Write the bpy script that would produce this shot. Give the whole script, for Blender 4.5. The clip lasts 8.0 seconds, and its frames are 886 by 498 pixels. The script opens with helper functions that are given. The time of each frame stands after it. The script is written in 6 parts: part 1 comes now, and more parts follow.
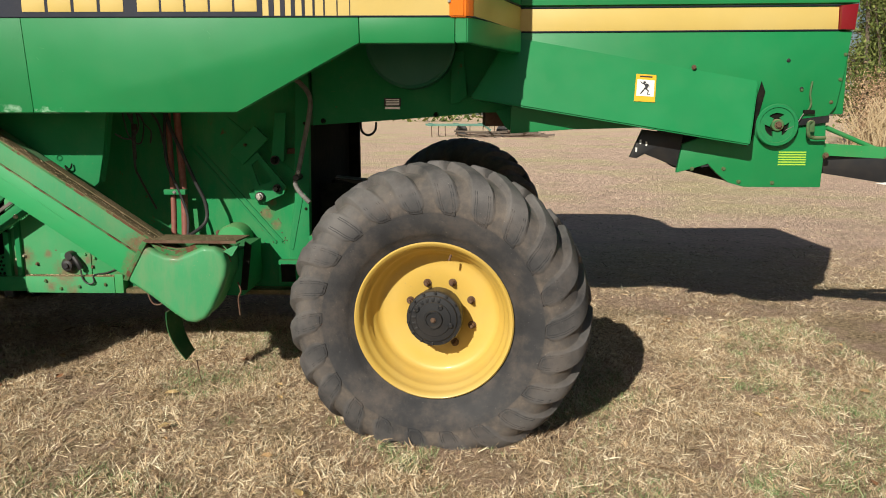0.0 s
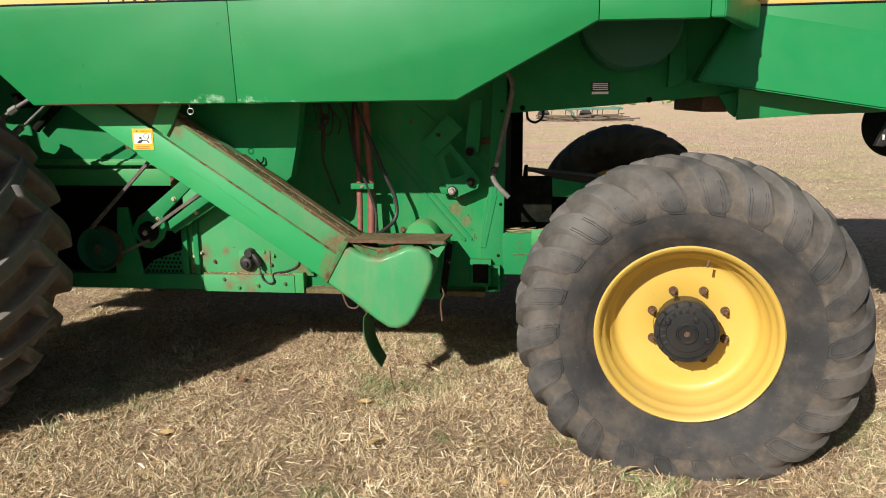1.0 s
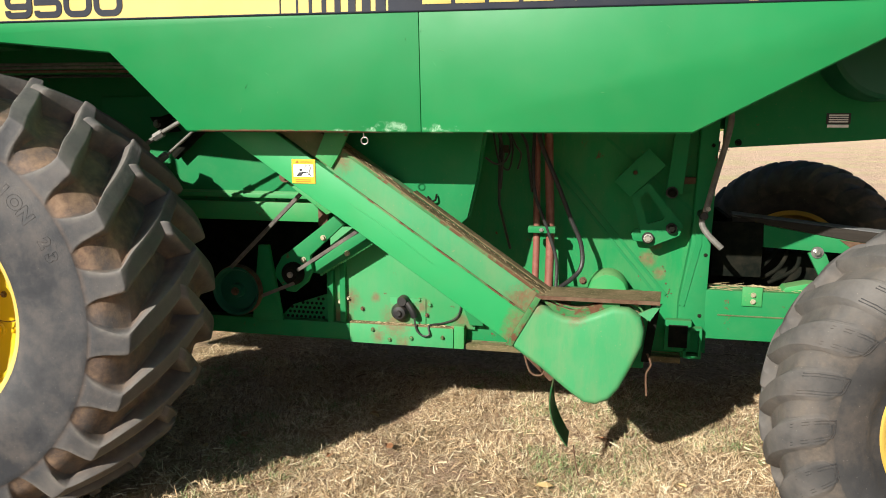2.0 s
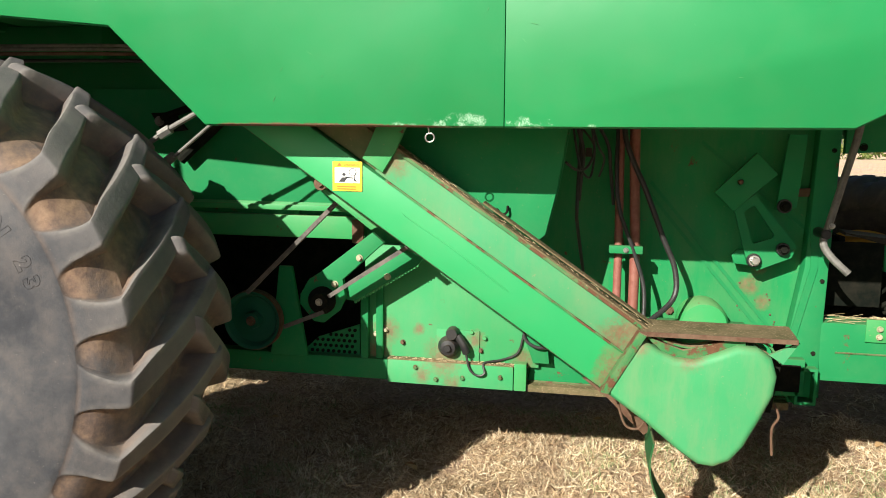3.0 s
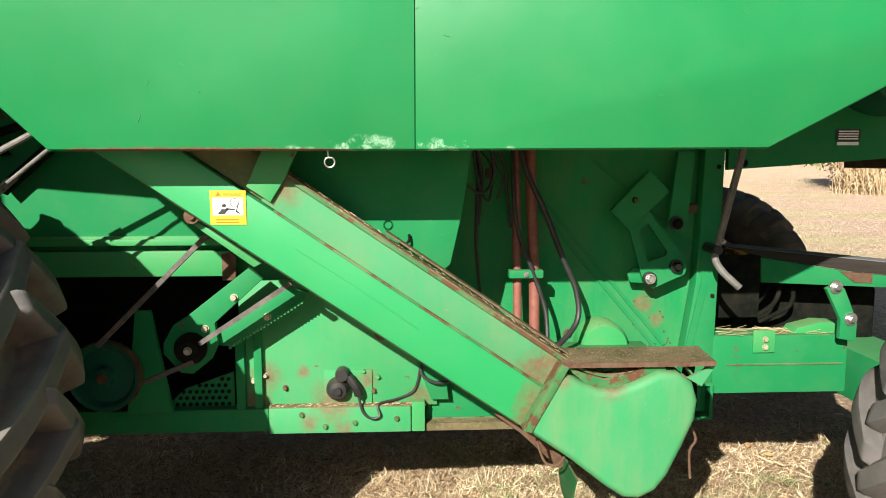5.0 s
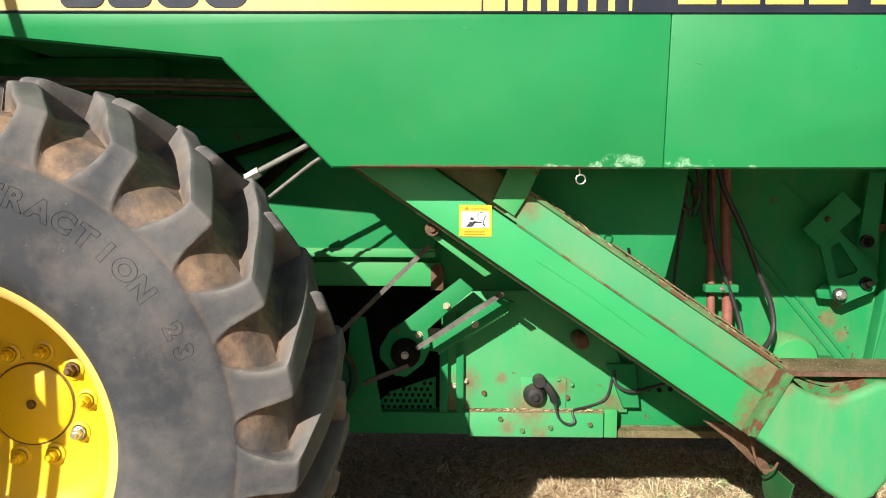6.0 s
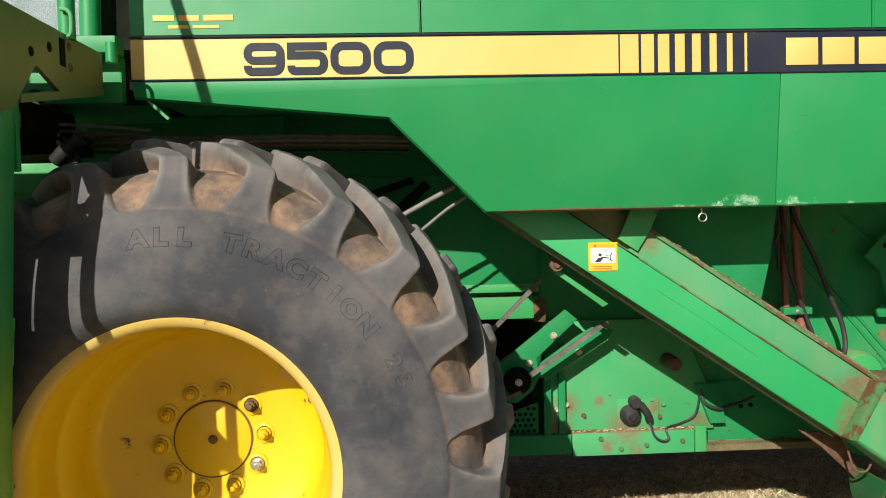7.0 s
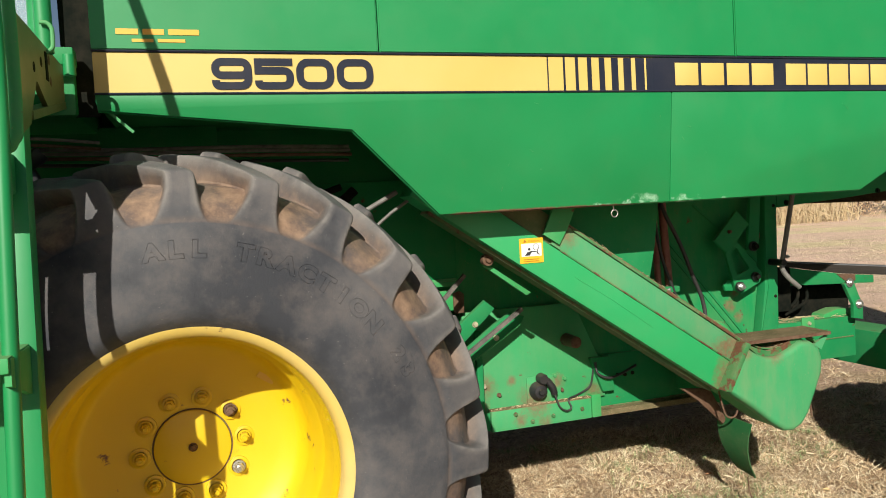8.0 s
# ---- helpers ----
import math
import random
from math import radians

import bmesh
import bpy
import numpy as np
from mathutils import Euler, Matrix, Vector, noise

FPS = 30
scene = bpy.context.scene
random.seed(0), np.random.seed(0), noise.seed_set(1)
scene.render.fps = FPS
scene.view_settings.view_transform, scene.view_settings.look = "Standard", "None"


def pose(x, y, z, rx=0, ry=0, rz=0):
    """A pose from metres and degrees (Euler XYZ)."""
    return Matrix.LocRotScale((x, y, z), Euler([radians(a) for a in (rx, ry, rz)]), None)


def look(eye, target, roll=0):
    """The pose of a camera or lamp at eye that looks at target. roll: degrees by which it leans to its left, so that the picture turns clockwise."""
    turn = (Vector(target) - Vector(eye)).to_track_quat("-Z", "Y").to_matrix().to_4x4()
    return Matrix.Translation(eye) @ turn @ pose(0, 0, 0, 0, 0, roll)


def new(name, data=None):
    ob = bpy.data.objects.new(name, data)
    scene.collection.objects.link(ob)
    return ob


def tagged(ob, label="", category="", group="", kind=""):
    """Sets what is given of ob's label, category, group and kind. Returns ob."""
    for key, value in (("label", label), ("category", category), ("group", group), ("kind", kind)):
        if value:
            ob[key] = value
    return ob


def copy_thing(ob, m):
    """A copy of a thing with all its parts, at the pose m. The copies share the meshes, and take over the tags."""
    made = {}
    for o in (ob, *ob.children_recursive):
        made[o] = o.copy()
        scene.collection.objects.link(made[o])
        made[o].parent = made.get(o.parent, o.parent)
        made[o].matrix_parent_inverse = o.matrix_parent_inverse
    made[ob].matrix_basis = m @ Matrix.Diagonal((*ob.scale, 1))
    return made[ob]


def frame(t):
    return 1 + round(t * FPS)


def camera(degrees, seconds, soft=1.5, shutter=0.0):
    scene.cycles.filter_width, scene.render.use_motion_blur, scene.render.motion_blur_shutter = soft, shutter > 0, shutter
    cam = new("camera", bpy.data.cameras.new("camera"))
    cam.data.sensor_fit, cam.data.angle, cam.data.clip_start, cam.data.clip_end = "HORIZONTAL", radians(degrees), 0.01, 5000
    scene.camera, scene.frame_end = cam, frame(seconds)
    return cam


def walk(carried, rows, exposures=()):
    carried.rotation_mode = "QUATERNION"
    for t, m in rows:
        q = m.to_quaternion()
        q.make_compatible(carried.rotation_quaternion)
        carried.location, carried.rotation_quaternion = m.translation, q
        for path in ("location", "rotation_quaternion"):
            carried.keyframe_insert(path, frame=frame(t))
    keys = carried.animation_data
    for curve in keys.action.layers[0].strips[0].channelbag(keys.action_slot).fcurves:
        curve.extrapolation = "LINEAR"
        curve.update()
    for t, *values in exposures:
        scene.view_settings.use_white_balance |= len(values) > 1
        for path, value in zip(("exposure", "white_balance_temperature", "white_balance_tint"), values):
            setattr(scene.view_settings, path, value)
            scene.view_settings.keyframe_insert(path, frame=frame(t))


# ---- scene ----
cam = camera(60.6, 8.0, soft=1.0)
PATH = [
    (0, (0.130, -3.248, 1.353), (0.074, -1.280, 1.000), 0.11),
    (0.2, (-0.006, -3.188, 1.353), (-0.088, -1.225, 0.978), 0.22),
    (0.4, (-0.141, -3.127, 1.354), (-0.258, -1.169, 0.965), 0.15),
    (0.6, (-0.275, -3.067, 1.358), (-0.433, -1.113, 0.963), -0.06),
    (0.8, (-0.409, -3.009, 1.361), (-0.610, -1.059, 0.966), -0.35),
    (1, (-0.544, -2.955, 1.363), (-0.781, -1.007, 0.972), -0.60),
    (1.2, (-0.677, -2.897, 1.364), (-0.944, -0.953, 0.980), -0.72),
    (1.4, (-0.801, -2.825, 1.366), (-1.100, -0.883, 0.995), -0.65),
    (1.6, (-0.912, -2.729, 1.373), (-1.252, -0.790, 1.020), -0.40),
    (1.8, (-1.013, -2.618, 1.379), (-1.397, -0.684, 1.044), -0.05),
    (2, (-1.114, -2.513, 1.376), (-1.528, -0.583, 1.053), 0.26),
    (2.2, (-1.219, -2.424, 1.362), (-1.641, -0.495, 1.042), 0.48),
    (2.4, (-1.321, -2.339, 1.340), (-1.740, -0.408, 1.027), 0.65),
    (2.6, (-1.410, -2.248, 1.318), (-1.821, -0.313, 1.019), 0.79),
    (2.8, (-1.477, -2.150, 1.303), (-1.871, -0.210, 1.021), 0.86),
    (3, (-1.517, -2.054, 1.301), (-1.878, -0.105, 1.028), 0.82),
    (3.2, (-1.529, -1.966, 1.311), (-1.834, -0.008, 1.036), 0.68),
    (3.4, (-1.523, -1.895, 1.328), (-1.745, 0.072, 1.041), 0.50),
    (3.6, (-1.515, -1.843, 1.342), (-1.636, 0.131, 1.043), 0.41),
    (3.8, (-1.518, -1.809, 1.345), (-1.537, 0.168, 1.047), 0.47),
    (4, (-1.527, -1.790, 1.340), (-1.467, 0.188, 1.053), 0.54),
    (4.2, (-1.540, -1.781, 1.332), (-1.435, 0.198, 1.063), 0.48),
    (4.4, (-1.569, -1.782, 1.326), (-1.445, 0.198, 1.072), 0.31),
    (4.6, (-1.618, -1.792, 1.323), (-1.491, 0.189, 1.081), 0.10),
    (4.8, (-1.685, -1.812, 1.324), (-1.568, 0.170, 1.087), -0.05),
    (5, (-1.764, -1.843, 1.329), (-1.667, 0.140, 1.092), -0.06),
    (5.2, (-1.851, -1.883, 1.334), (-1.781, 0.101, 1.095), 0.09),
    (5.4, (-1.943, -1.925, 1.336), (-1.904, 0.060, 1.097), 0.35),
    (5.6, (-2.047, -1.959, 1.328), (-2.038, 0.028, 1.096), 0.54),
    (5.8, (-2.166, -1.980, 1.315), (-2.181, 0.008, 1.102), 0.52),
    (6, (-2.293, -1.997, 1.309), (-2.324, -0.005, 1.135), 0.26),
    (6.2, (-2.417, -2.022, 1.320), (-2.457, -0.026, 1.199), -0.18),
    (6.4, (-2.534, -2.061, 1.338), (-2.568, -0.063, 1.266), -0.63),
    (6.6, (-2.644, -2.114, 1.348), (-2.652, -0.115, 1.298), -0.96),
    (6.8, (-2.750, -2.173, 1.343), (-2.715, -0.174, 1.287), -1.15),
    (7, (-2.856, -2.223, 1.330), (-2.767, -0.226, 1.253), -1.29),
    (7.2, (-2.966, -2.256, 1.318), (-2.814, -0.264, 1.224), -1.49),
    (7.4, (-3.076, -2.277, 1.314), (-2.851, -0.292, 1.211), -1.80),
    (7.6, (-3.184, -2.295, 1.319), (-2.861, -0.324, 1.215), -2.19),
    (7.8, (-3.286, -2.319, 1.334), (-2.837, -0.373, 1.233), -2.65),
    (8, (-3.380, -2.353, 1.360), (-2.775, -0.449, 1.262), -3.18),
]
EXPOSURE = [(0.0, 0.10), (1.0, 0.31), (1.5, 0.48), (2.2, 0.70), (3.5, 0.92), (4.2, 0.93), (5.5, 0.83), (6.0, 0.84), (6.5, 0.60), (7.0, 0.46), (8.0, 0.38)]
walk(cam, [(t, look(eye, target, roll)) for t, eye, target, roll in PATH], EXPOSURE)

SUN_WAY = Vector((0.75, 1.58, -1.0)).normalized()

# ---- light ----
world = bpy.data.worlds.new("sky")
scene.world = world
world.use_nodes = True
wn = world.node_tree
sky = wn.nodes.new("ShaderNodeTexSky")
sky.sky_type, sky.sun_disc = "NISHITA", False
sky.sun_elevation = math.asin(-SUN_WAY.z)
sky.sun_rotation = math.atan2(-SUN_WAY.x, -SUN_WAY.y)
wn.nodes["Background"].inputs["Strength"].default_value = 0.039
wn.links.new(sky.outputs["Color"], wn.nodes["Background"].inputs["Color"])
sun = new("sun", bpy.data.lights.new("sun", "SUN"))
sun.data.energy, sun.data.angle, sun.data.color = 5.0, radians(0.53), (1.0, 0.955, 0.855)
sun.matrix_world = Matrix.Translation((0, 0, 30)) @ SUN_WAY.to_track_quat("-Z", "Y").to_matrix().to_4x4()


# ---- materials ----
class Mat:
    """A node material with a few shorthands."""

    def __init__(self, name, rough=0.5, metal=0.0, spec=0.5, coat=0.0):
        self.m = bpy.data.materials.new(name)
        self.m.use_nodes = True
        self.t = self.m.node_tree
        self.b = self.t.nodes["Principled BSDF"]
        self.b.inputs["Roughness"].default_value = rough
        self.b.inputs["Metallic"].default_value = metal
        self.b.inputs["Specular IOR Level"].default_value = spec
        self.b.inputs["Coat Weight"].default_value = coat
        self.b.inputs["Coat Roughness"].default_value = 0.15
        tc = self.t.nodes.new("ShaderNodeTexCoord")
        geo = self.t.nodes.new("ShaderNodeNewGeometry")
        self.pos, self.obj, self.island, self.normal = geo.outputs["Position"], tc.outputs["Object"], geo.outputs["Random Per Island"], geo.outputs["Normal"]

    def node(self, kind, **sets):
        n = self.t.nodes.new(kind)
        for k, v in sets.items():
            n.inputs[k.replace("_", " ")].default_value = v
        return n

    def noise(self, scale, detail=4.0, rough=0.55, vec=None, stretch=None):
        n = self.node("ShaderNodeTexNoise", Scale=scale, Detail=detail, Roughness=rough)
        src = vec or self.pos
        if stretch:
            mp = self.node("ShaderNodeMapping", Scale=stretch)
            self.t.links.new(src, mp.inputs["Vector"])
            src = mp.outputs["Vector"]
        self.t.links.new(src, n.inputs["Vector"])
        return n.outputs["Fac"]

    def ramp(self, fac, lo, hi):
        n = self.node("ShaderNodeMapRange", From_Min=lo, From_Max=hi)
        self.t.links.new(fac, n.inputs["Value"])
        return n.outputs["Result"]

    def times(self, a, b):
        n = self.t.nodes.new("ShaderNodeMath")
        n.operation = "MULTIPLY"
        for i, v in enumerate((a, b)):
            if isinstance(v, (int, float)):
                n.inputs[i].default_value = v
            else:
                self.t.links.new(v, n.inputs[i])
        return n.outputs[0]

    def mix(self, fac, a, b):
        n = self.t.nodes.new("ShaderNodeMix")
        n.data_type = "RGBA"
        for sock, v in ((n.inputs[0], fac), (n.inputs[6], a), (n.inputs[7], b)):
            if isinstance(v, tuple):
                sock.default_value = (*v, 1.0)
            elif isinstance(v, (int, float)):
                sock.default_value = v
            else:
                self.t.links.new(v, sock)
        return n.outputs[2]

    def colour(self, c):
        if isinstance(c, tuple):
            self.b.inputs["Base Color"].default_value = (*c, 1.0)
        else:
            self.t.links.new(c, self.b.inputs["Base Color"])
        return self

    def rough(self, fac, lo, hi):
        n = self.node("ShaderNodeMapRange", To_Min=lo, To_Max=hi)
        self.t.links.new(fac, n.inputs["Value"])
        self.t.links.new(n.outputs["Result"], self.b.inputs["Roughness"])
        return self

    def bump(self, fac, strength=0.3, dist=0.003):
        n = self.node("ShaderNodeBump", Strength=strength, Distance=dist)
        self.t.links.new(fac, n.inputs["Height"])
        self.t.links.new(n.outputs["Normal"], self.b.inputs["Normal"])
        return self

    def up(self, lo, hi):
        n = self.t.nodes.new("ShaderNodeSeparateXYZ")
        self.t.links.new(self.normal, n.inputs[0])
        return self.ramp(n.outputs["Z"], lo, hi)


DUST = (0.30, 0.22, 0.13)
RUST = (0.085, 0.036, 0.018)


def paint(name, base, faded, dust=0.3, rust=0.0, rough=0.32, coat=0.25, spec=0.5, spots=(), streak=0.0, wavy=0.0, chips=(), edge=None):
    """Weathered paint; spots are (x, z, reach) of rust blooms in the machine's side, chips (x, z, half width, half height) of
    flaked clear coat, edge (z, x0, x1) a rusted lower edge."""
    m = Mat(name, rough=rough, coat=coat, spec=spec)
    c = m.mix(m.ramp(m.noise(2.3, 3), 0.35, 0.7), base, faded)
    c = m.mix(m.times(m.ramp(m.noise(9.0, 6, 0.65), 0.45, 0.75), dust), c, DUST)
    c = m.mix(m.times(m.up(0.4, 0.95), min(1.0, dust * 2.2)), c, DUST)
    if rust:
        blot = m.ramp(m.noise(14.0, 7, 0.7), 0.66 - 0.16 * rust, 0.70 - 0.14 * rust)
        c = m.mix(blot, c, m.mix(m.noise(60.0, 3), RUST, (0.15, 0.075, 0.042)))
    for x, z, reach in spots:
        off = m.t.nodes.new("ShaderNodeVectorMath")
        off.operation = "MULTIPLY_ADD"
        off.inputs[1].default_value, off.inputs[2].default_value = (1, 0, 1), (-x, 0, -z)
        m.t.links.new(m.pos, off.inputs[0])
        size = m.t.nodes.new("ShaderNodeVectorMath")
        size.operation = "LENGTH"
        m.t.links.new(off.outputs[0], size.inputs[0])
        near = m.ramp(size.outputs["Value"], reach, reach * 0.15)
        c = m.mix(m.times(m.ramp(m.times(near, m.noise(38.0, 8, 0.85)), 0.26, 0.52), 0.8), c, m.mix(m.noise(45.0, 4), (0.11, 0.05, 0.026), (0.25, 0.14, 0.085)))
    for x, z, wide, high in chips:
        off = m.t.nodes.new("ShaderNodeVectorMath")
        off.operation = "MULTIPLY_ADD"
        off.inputs[1].default_value, off.inputs[2].default_value = (1 / wide, 0, 1 / high), (-x / wide, 0, -z / high)
        m.t.links.new(m.pos, off.inputs[0])
        size = m.t.nodes.new("ShaderNodeVectorMath")
        size.operation = "LENGTH"
        m.t.links.new(off.outputs[0], size.inputs[0])
        near = m.ramp(size.outputs["Value"], 1.0, 0.0)
        flake = m.ramp(m.times(m.times(near, m.ramp(m.noise(17.0, 5, 0.7), 0.34, 0.60)), m.noise(120.0, 6, 0.8)), 0.13, 0.25)
        c = m.mix(m.times(flake, 0.85), c, m.mix(m.ramp(m.noise(300.0, 2), 0.4, 0.6), (0.10, 0.36, 0.17), (0.46, 0.66, 0.50)))
    if edge:
        xyz = m.t.nodes.new("ShaderNodeSeparateXYZ")
        m.t.links.new(m.pos, xyz.inputs[0])
        band = m.times(m.ramp(xyz.outputs["Z"], edge[0] + 0.016, edge[0]), m.times(m.ramp(xyz.outputs["X"], edge[1] - 0.05, edge[1] + 0.05), m.ramp(xyz.outputs["X"], edge[2] + 0.15, edge[2] - 0.15)))
        c = m.mix(m.ramp(m.times(band, m.noise(24.0, 8, 0.8)), 0.27, 0.40), c, m.mix(m.noise(80.0, 4), (0.07, 0.03, 0.016), (0.24, 0.13, 0.08)))
    if streak:
        c = m.mix(m.times(m.ramp(m.noise(9.0, 6, 0.7, stretch=(1.5, 1.0, 0.35)), 0.42, 0.66), streak), c, DUST)
    specks = m.ramp(m.noise(90.0, 2), 0.70, 0.74)
    c = m.mix(m.times(specks, min(0.4, dust * 2.5) if dust > 0.05 else 0.0), c, DUST)
    m.colour(c).rough(m.noise(5.0, 5), rough * 0.75, min(1.0, rough * 1.7))
    if wavy:
        m.bump(m.noise(3.2, 3, 0.5), wavy, 0.03)
    else:
        m.bump(m.noise(55.0, 4), 0.08, 0.002)
    return m.m


GREEN = (0.005, 0.205, 0.056)
M_GREEN = paint("green_paint", GREEN, (0.008, 0.230, 0.066), dust=0.03, rough=0.38, coat=0.10, wavy=0.06, chips=((-1.87, 1.364, 0.16, 0.040), (-1.67, 1.361, 0.11, 0.032), (-2.02, 1.357, 0.06, 0.012), (-1.50, 1.356, 0.03, 0.010)), edge=(1.350, -2.60, -1.85))
M_GREEN_IN = paint("green_paint_inside", (0.007, 0.19, 0.058), (0.014, 0.22, 0.072), dust=0.06, rust=0.08, rough=0.55, coat=0.0, spec=0.25)
M_GREEN_WORN = paint("green_paint_worn", (0.020, 0.27, 0.070), (0.045, 0.31, 0.10), dust=0.13, rust=0.12, rough=0.5, coat=0.05)
M_GREEN_PALE = paint("green_paint_faded", (0.045, 0.28, 0.09), (0.075, 0.32, 0.115), dust=0.12, rust=0.05, rough=0.5, coat=0.05)
M_GREEN_DIRTY = paint("green_paint_dirty", (0.05, 0.12, 0.04), (0.12, 0.13, 0.05), dust=0.5, rust=0.5, rough=0.6, coat=0.0)
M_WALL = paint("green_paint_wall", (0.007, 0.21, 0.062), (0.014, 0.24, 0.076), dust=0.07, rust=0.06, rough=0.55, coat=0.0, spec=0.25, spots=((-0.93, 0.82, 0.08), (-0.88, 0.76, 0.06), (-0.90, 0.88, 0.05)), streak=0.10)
M_LEG = paint("green_paint_leg", (0.014, 0.30, 0.090), (0.030, 0.33, 0.112), dust=0.05, rough=0.42, coat=0.1, spots=((-1.40, 0.66, 0.13), (-1.43, 0.60, 0.11)))
M_LEG_UP = paint("green_paint_dusty_leg", (0.040, 0.265, 0.105), (0.065, 0.295, 0.13), dust=0.13, rough=0.6, coat=0.0, spec=0.25, spots=((-1.33, 0.76, 0.20), (-2.10, 1.27, 0.16), (-1.41, 0.74, 0.12)), streak=0.14)
M_BOOT = paint("green_paint_boot", (0.028, 0.27, 0.092), (0.050, 0.30, 0.115), dust=0.10, rough=0.5, coat=0.05, spots=((-1.20, 0.71, 0.09), (-1.10, 0.375, 0.06), (-1.34, 0.73, 0.06)), streak=0.2)
M_PLATE = paint("green_paint_plate", (0.024, 0.28, 0.088), (0.044, 0.31, 0.115), dust=0.07, rust=0.08, rough=0.55, coat=0.0, spots=((-2.25, 0.585, 0.12), (-2.02, 0.50, 0.16), (-1.90, 0.57, 0.08), (-1.72, 0.50, 0.10), (-2.29, 0.50, 0.12), (-2.12, 0.60, 0.05), (-2.10, 0.43, 0.07), (-1.98, 0.405, 0.07)), streak=0.08)
# Fan cover's dark paint; on the drive pulley it replaces shade.
M_FANC = paint("dark_fan_paint_and_pulley_shade", (0.008, 0.10, 0.055), (0.014, 0.12, 0.07), dust=0.02, rough=0.42, coat=0.08, spec=0.3)
M_TEAL = paint("faded_teal_paint", (0.07, 0.22, 0.17), (0.13, 0.27, 0.21), dust=0.2, rust=0.2, rough=0.6, coat=0.0)
M_FLAP = paint("dull_green_flap", (0.012, 0.10, 0.03), (0.03, 0.12, 0.04), dust=0.15, rough=0.6, coat=0.0, spec=0.2)
M_YELLOW_R = paint("yellow_paint_faded", (0.59, 0.385, 0.072), (0.65, 0.445, 0.105), dust=0.12, rough=0.42, coat=0.1)
M_YELLOW_F = paint("yellow_paint", (0.59, 0.405, 0.004), (0.63, 0.44, 0.008), dust=0.04, rust=0.12, rough=0.35, coat=0.2)
M_YELLOW_W = paint("yellow_paint_worn", (0.56, 0.39, 0.07), (0.60, 0.45, 0.15), dust=0.30, rust=0.22, rough=0.55, coat=0.0)
M_DECAL = paint("cream_yellow_decal", (0.58, 0.42, 0.11), (0.62, 0.465, 0.15), dust=0.05, rough=0.4, coat=0.1)
M_NAVY = paint("dark_decal", (0.010, 0.014, 0.028), (0.016, 0.020, 0.034), dust=0.04, rough=0.45, coat=0.0, spec=0.25)
# Yellower green than the other parts, with a little dust and rust mixed in.
M_OLIVE = paint("olive_green", (0.075, 0.13, 0.028), (0.13, 0.145, 0.04), dust=0.15, rust=0.1, rough=0.4, coat=0.1)
M_BLACK = paint("black_paint", (0.010, 0.011, 0.013), (0.018, 0.018, 0.020), dust=0.05, rough=0.38, coat=0.1)
M_WHITE = Mat("white_label", rough=0.5).colour((0.78, 0.77, 0.72)).m
M_AMBERY = Mat("label_yellow", rough=0.45).colour((0.80, 0.42, 0.02)).m
M_LABELTXT = Mat("label_ink", rough=0.5).colour((0.03, 0.03, 0.035)).m
M_LABELBROWN = Mat("label_brown_ink", rough=0.5).colour((0.36, 0.16, 0.012)).m
M_GOLD = Mat("gold_lettering", rough=0.45).colour((0.72, 0.38, 0.04)).m
M_GREYLABEL = Mat("grey_label", rough=0.5).colour((0.34, 0.36, 0.38)).m
M_LIME = Mat("lime_label", rough=0.5).colour((0.42, 0.62, 0.05)).m


def rusty(name, a, b, rough=0.8, metal=0.0):
    m = Mat(name, rough=rough, metal=metal)
    m.colour(m.mix(m.ramp(m.noise(30, 6, 0.7), 0.35, 0.65), a, b)).bump(m.noise(120, 5), 0.4, 0.002)
    return m.m


M_RUST = rusty("rusted_steel", RUST, (0.14, 0.085, 0.05))
_m = Mat("dust_caked_steel", rough=0.95, spec=0.1)
_c = _m.mix(_m.ramp(_m.noise(7, 5, 0.7), 0.35, 0.65), (0.09, 0.085, 0.04), (0.20, 0.15, 0.085))
_c = _m.mix(_m.ramp(_m.noise(150, 3, 0.7), 0.58, 0.68), _c, (0.42, 0.33, 0.2))
_m.colour(_c).bump(_m.noise(160, 4), 0.7, 0.004)
M_DUSTY = _m.m
M_ROD = rusty("dull_grey_rod", (0.10, 0.095, 0.085), (0.20, 0.19, 0.17), rough=0.6)
M_RUSTY_GREEN = paint("rusted_green_paint", (0.03, 0.16, 0.05), (0.06, 0.18, 0.07), dust=0.45, rust=1.0, rough=0.7, coat=0.0, spec=0.2)
M_STEEL = rusty("worn_steel", (0.32, 0.31, 0.29), (0.5, 0.48, 0.44), rough=0.42, metal=0.8)
M_ZINC = rusty("galvanised_steel", (0.55, 0.54, 0.5), (0.72, 0.7, 0.66), rough=0.35, metal=0.9)
M_BOLT = rusty("dusty_plated_bolt", (0.34, 0.31, 0.20), (0.52, 0.48, 0.34), rough=0.6, metal=0.2)
M_PIPE = rusty("red_oxide_pipe", (0.20, 0.060, 0.042), (0.28, 0.11, 0.08), rough=0.6)
M_HOSE = rusty("black_hose", (0.018, 0.018, 0.018), (0.035, 0.033, 0.03), rough=0.5)
M_BELT = rusty("worn_drive_belt", (0.07, 0.065, 0.06), (0.16, 0.14, 0.12), rough=0.85)
# Near-black for grimy metal; also stands in for shade in voids and openings.
_m = Mat("grimy_metal_and_shade", rough=0.9, spec=0.08)
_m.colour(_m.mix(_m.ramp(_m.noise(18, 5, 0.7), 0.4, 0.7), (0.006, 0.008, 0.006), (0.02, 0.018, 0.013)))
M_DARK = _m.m

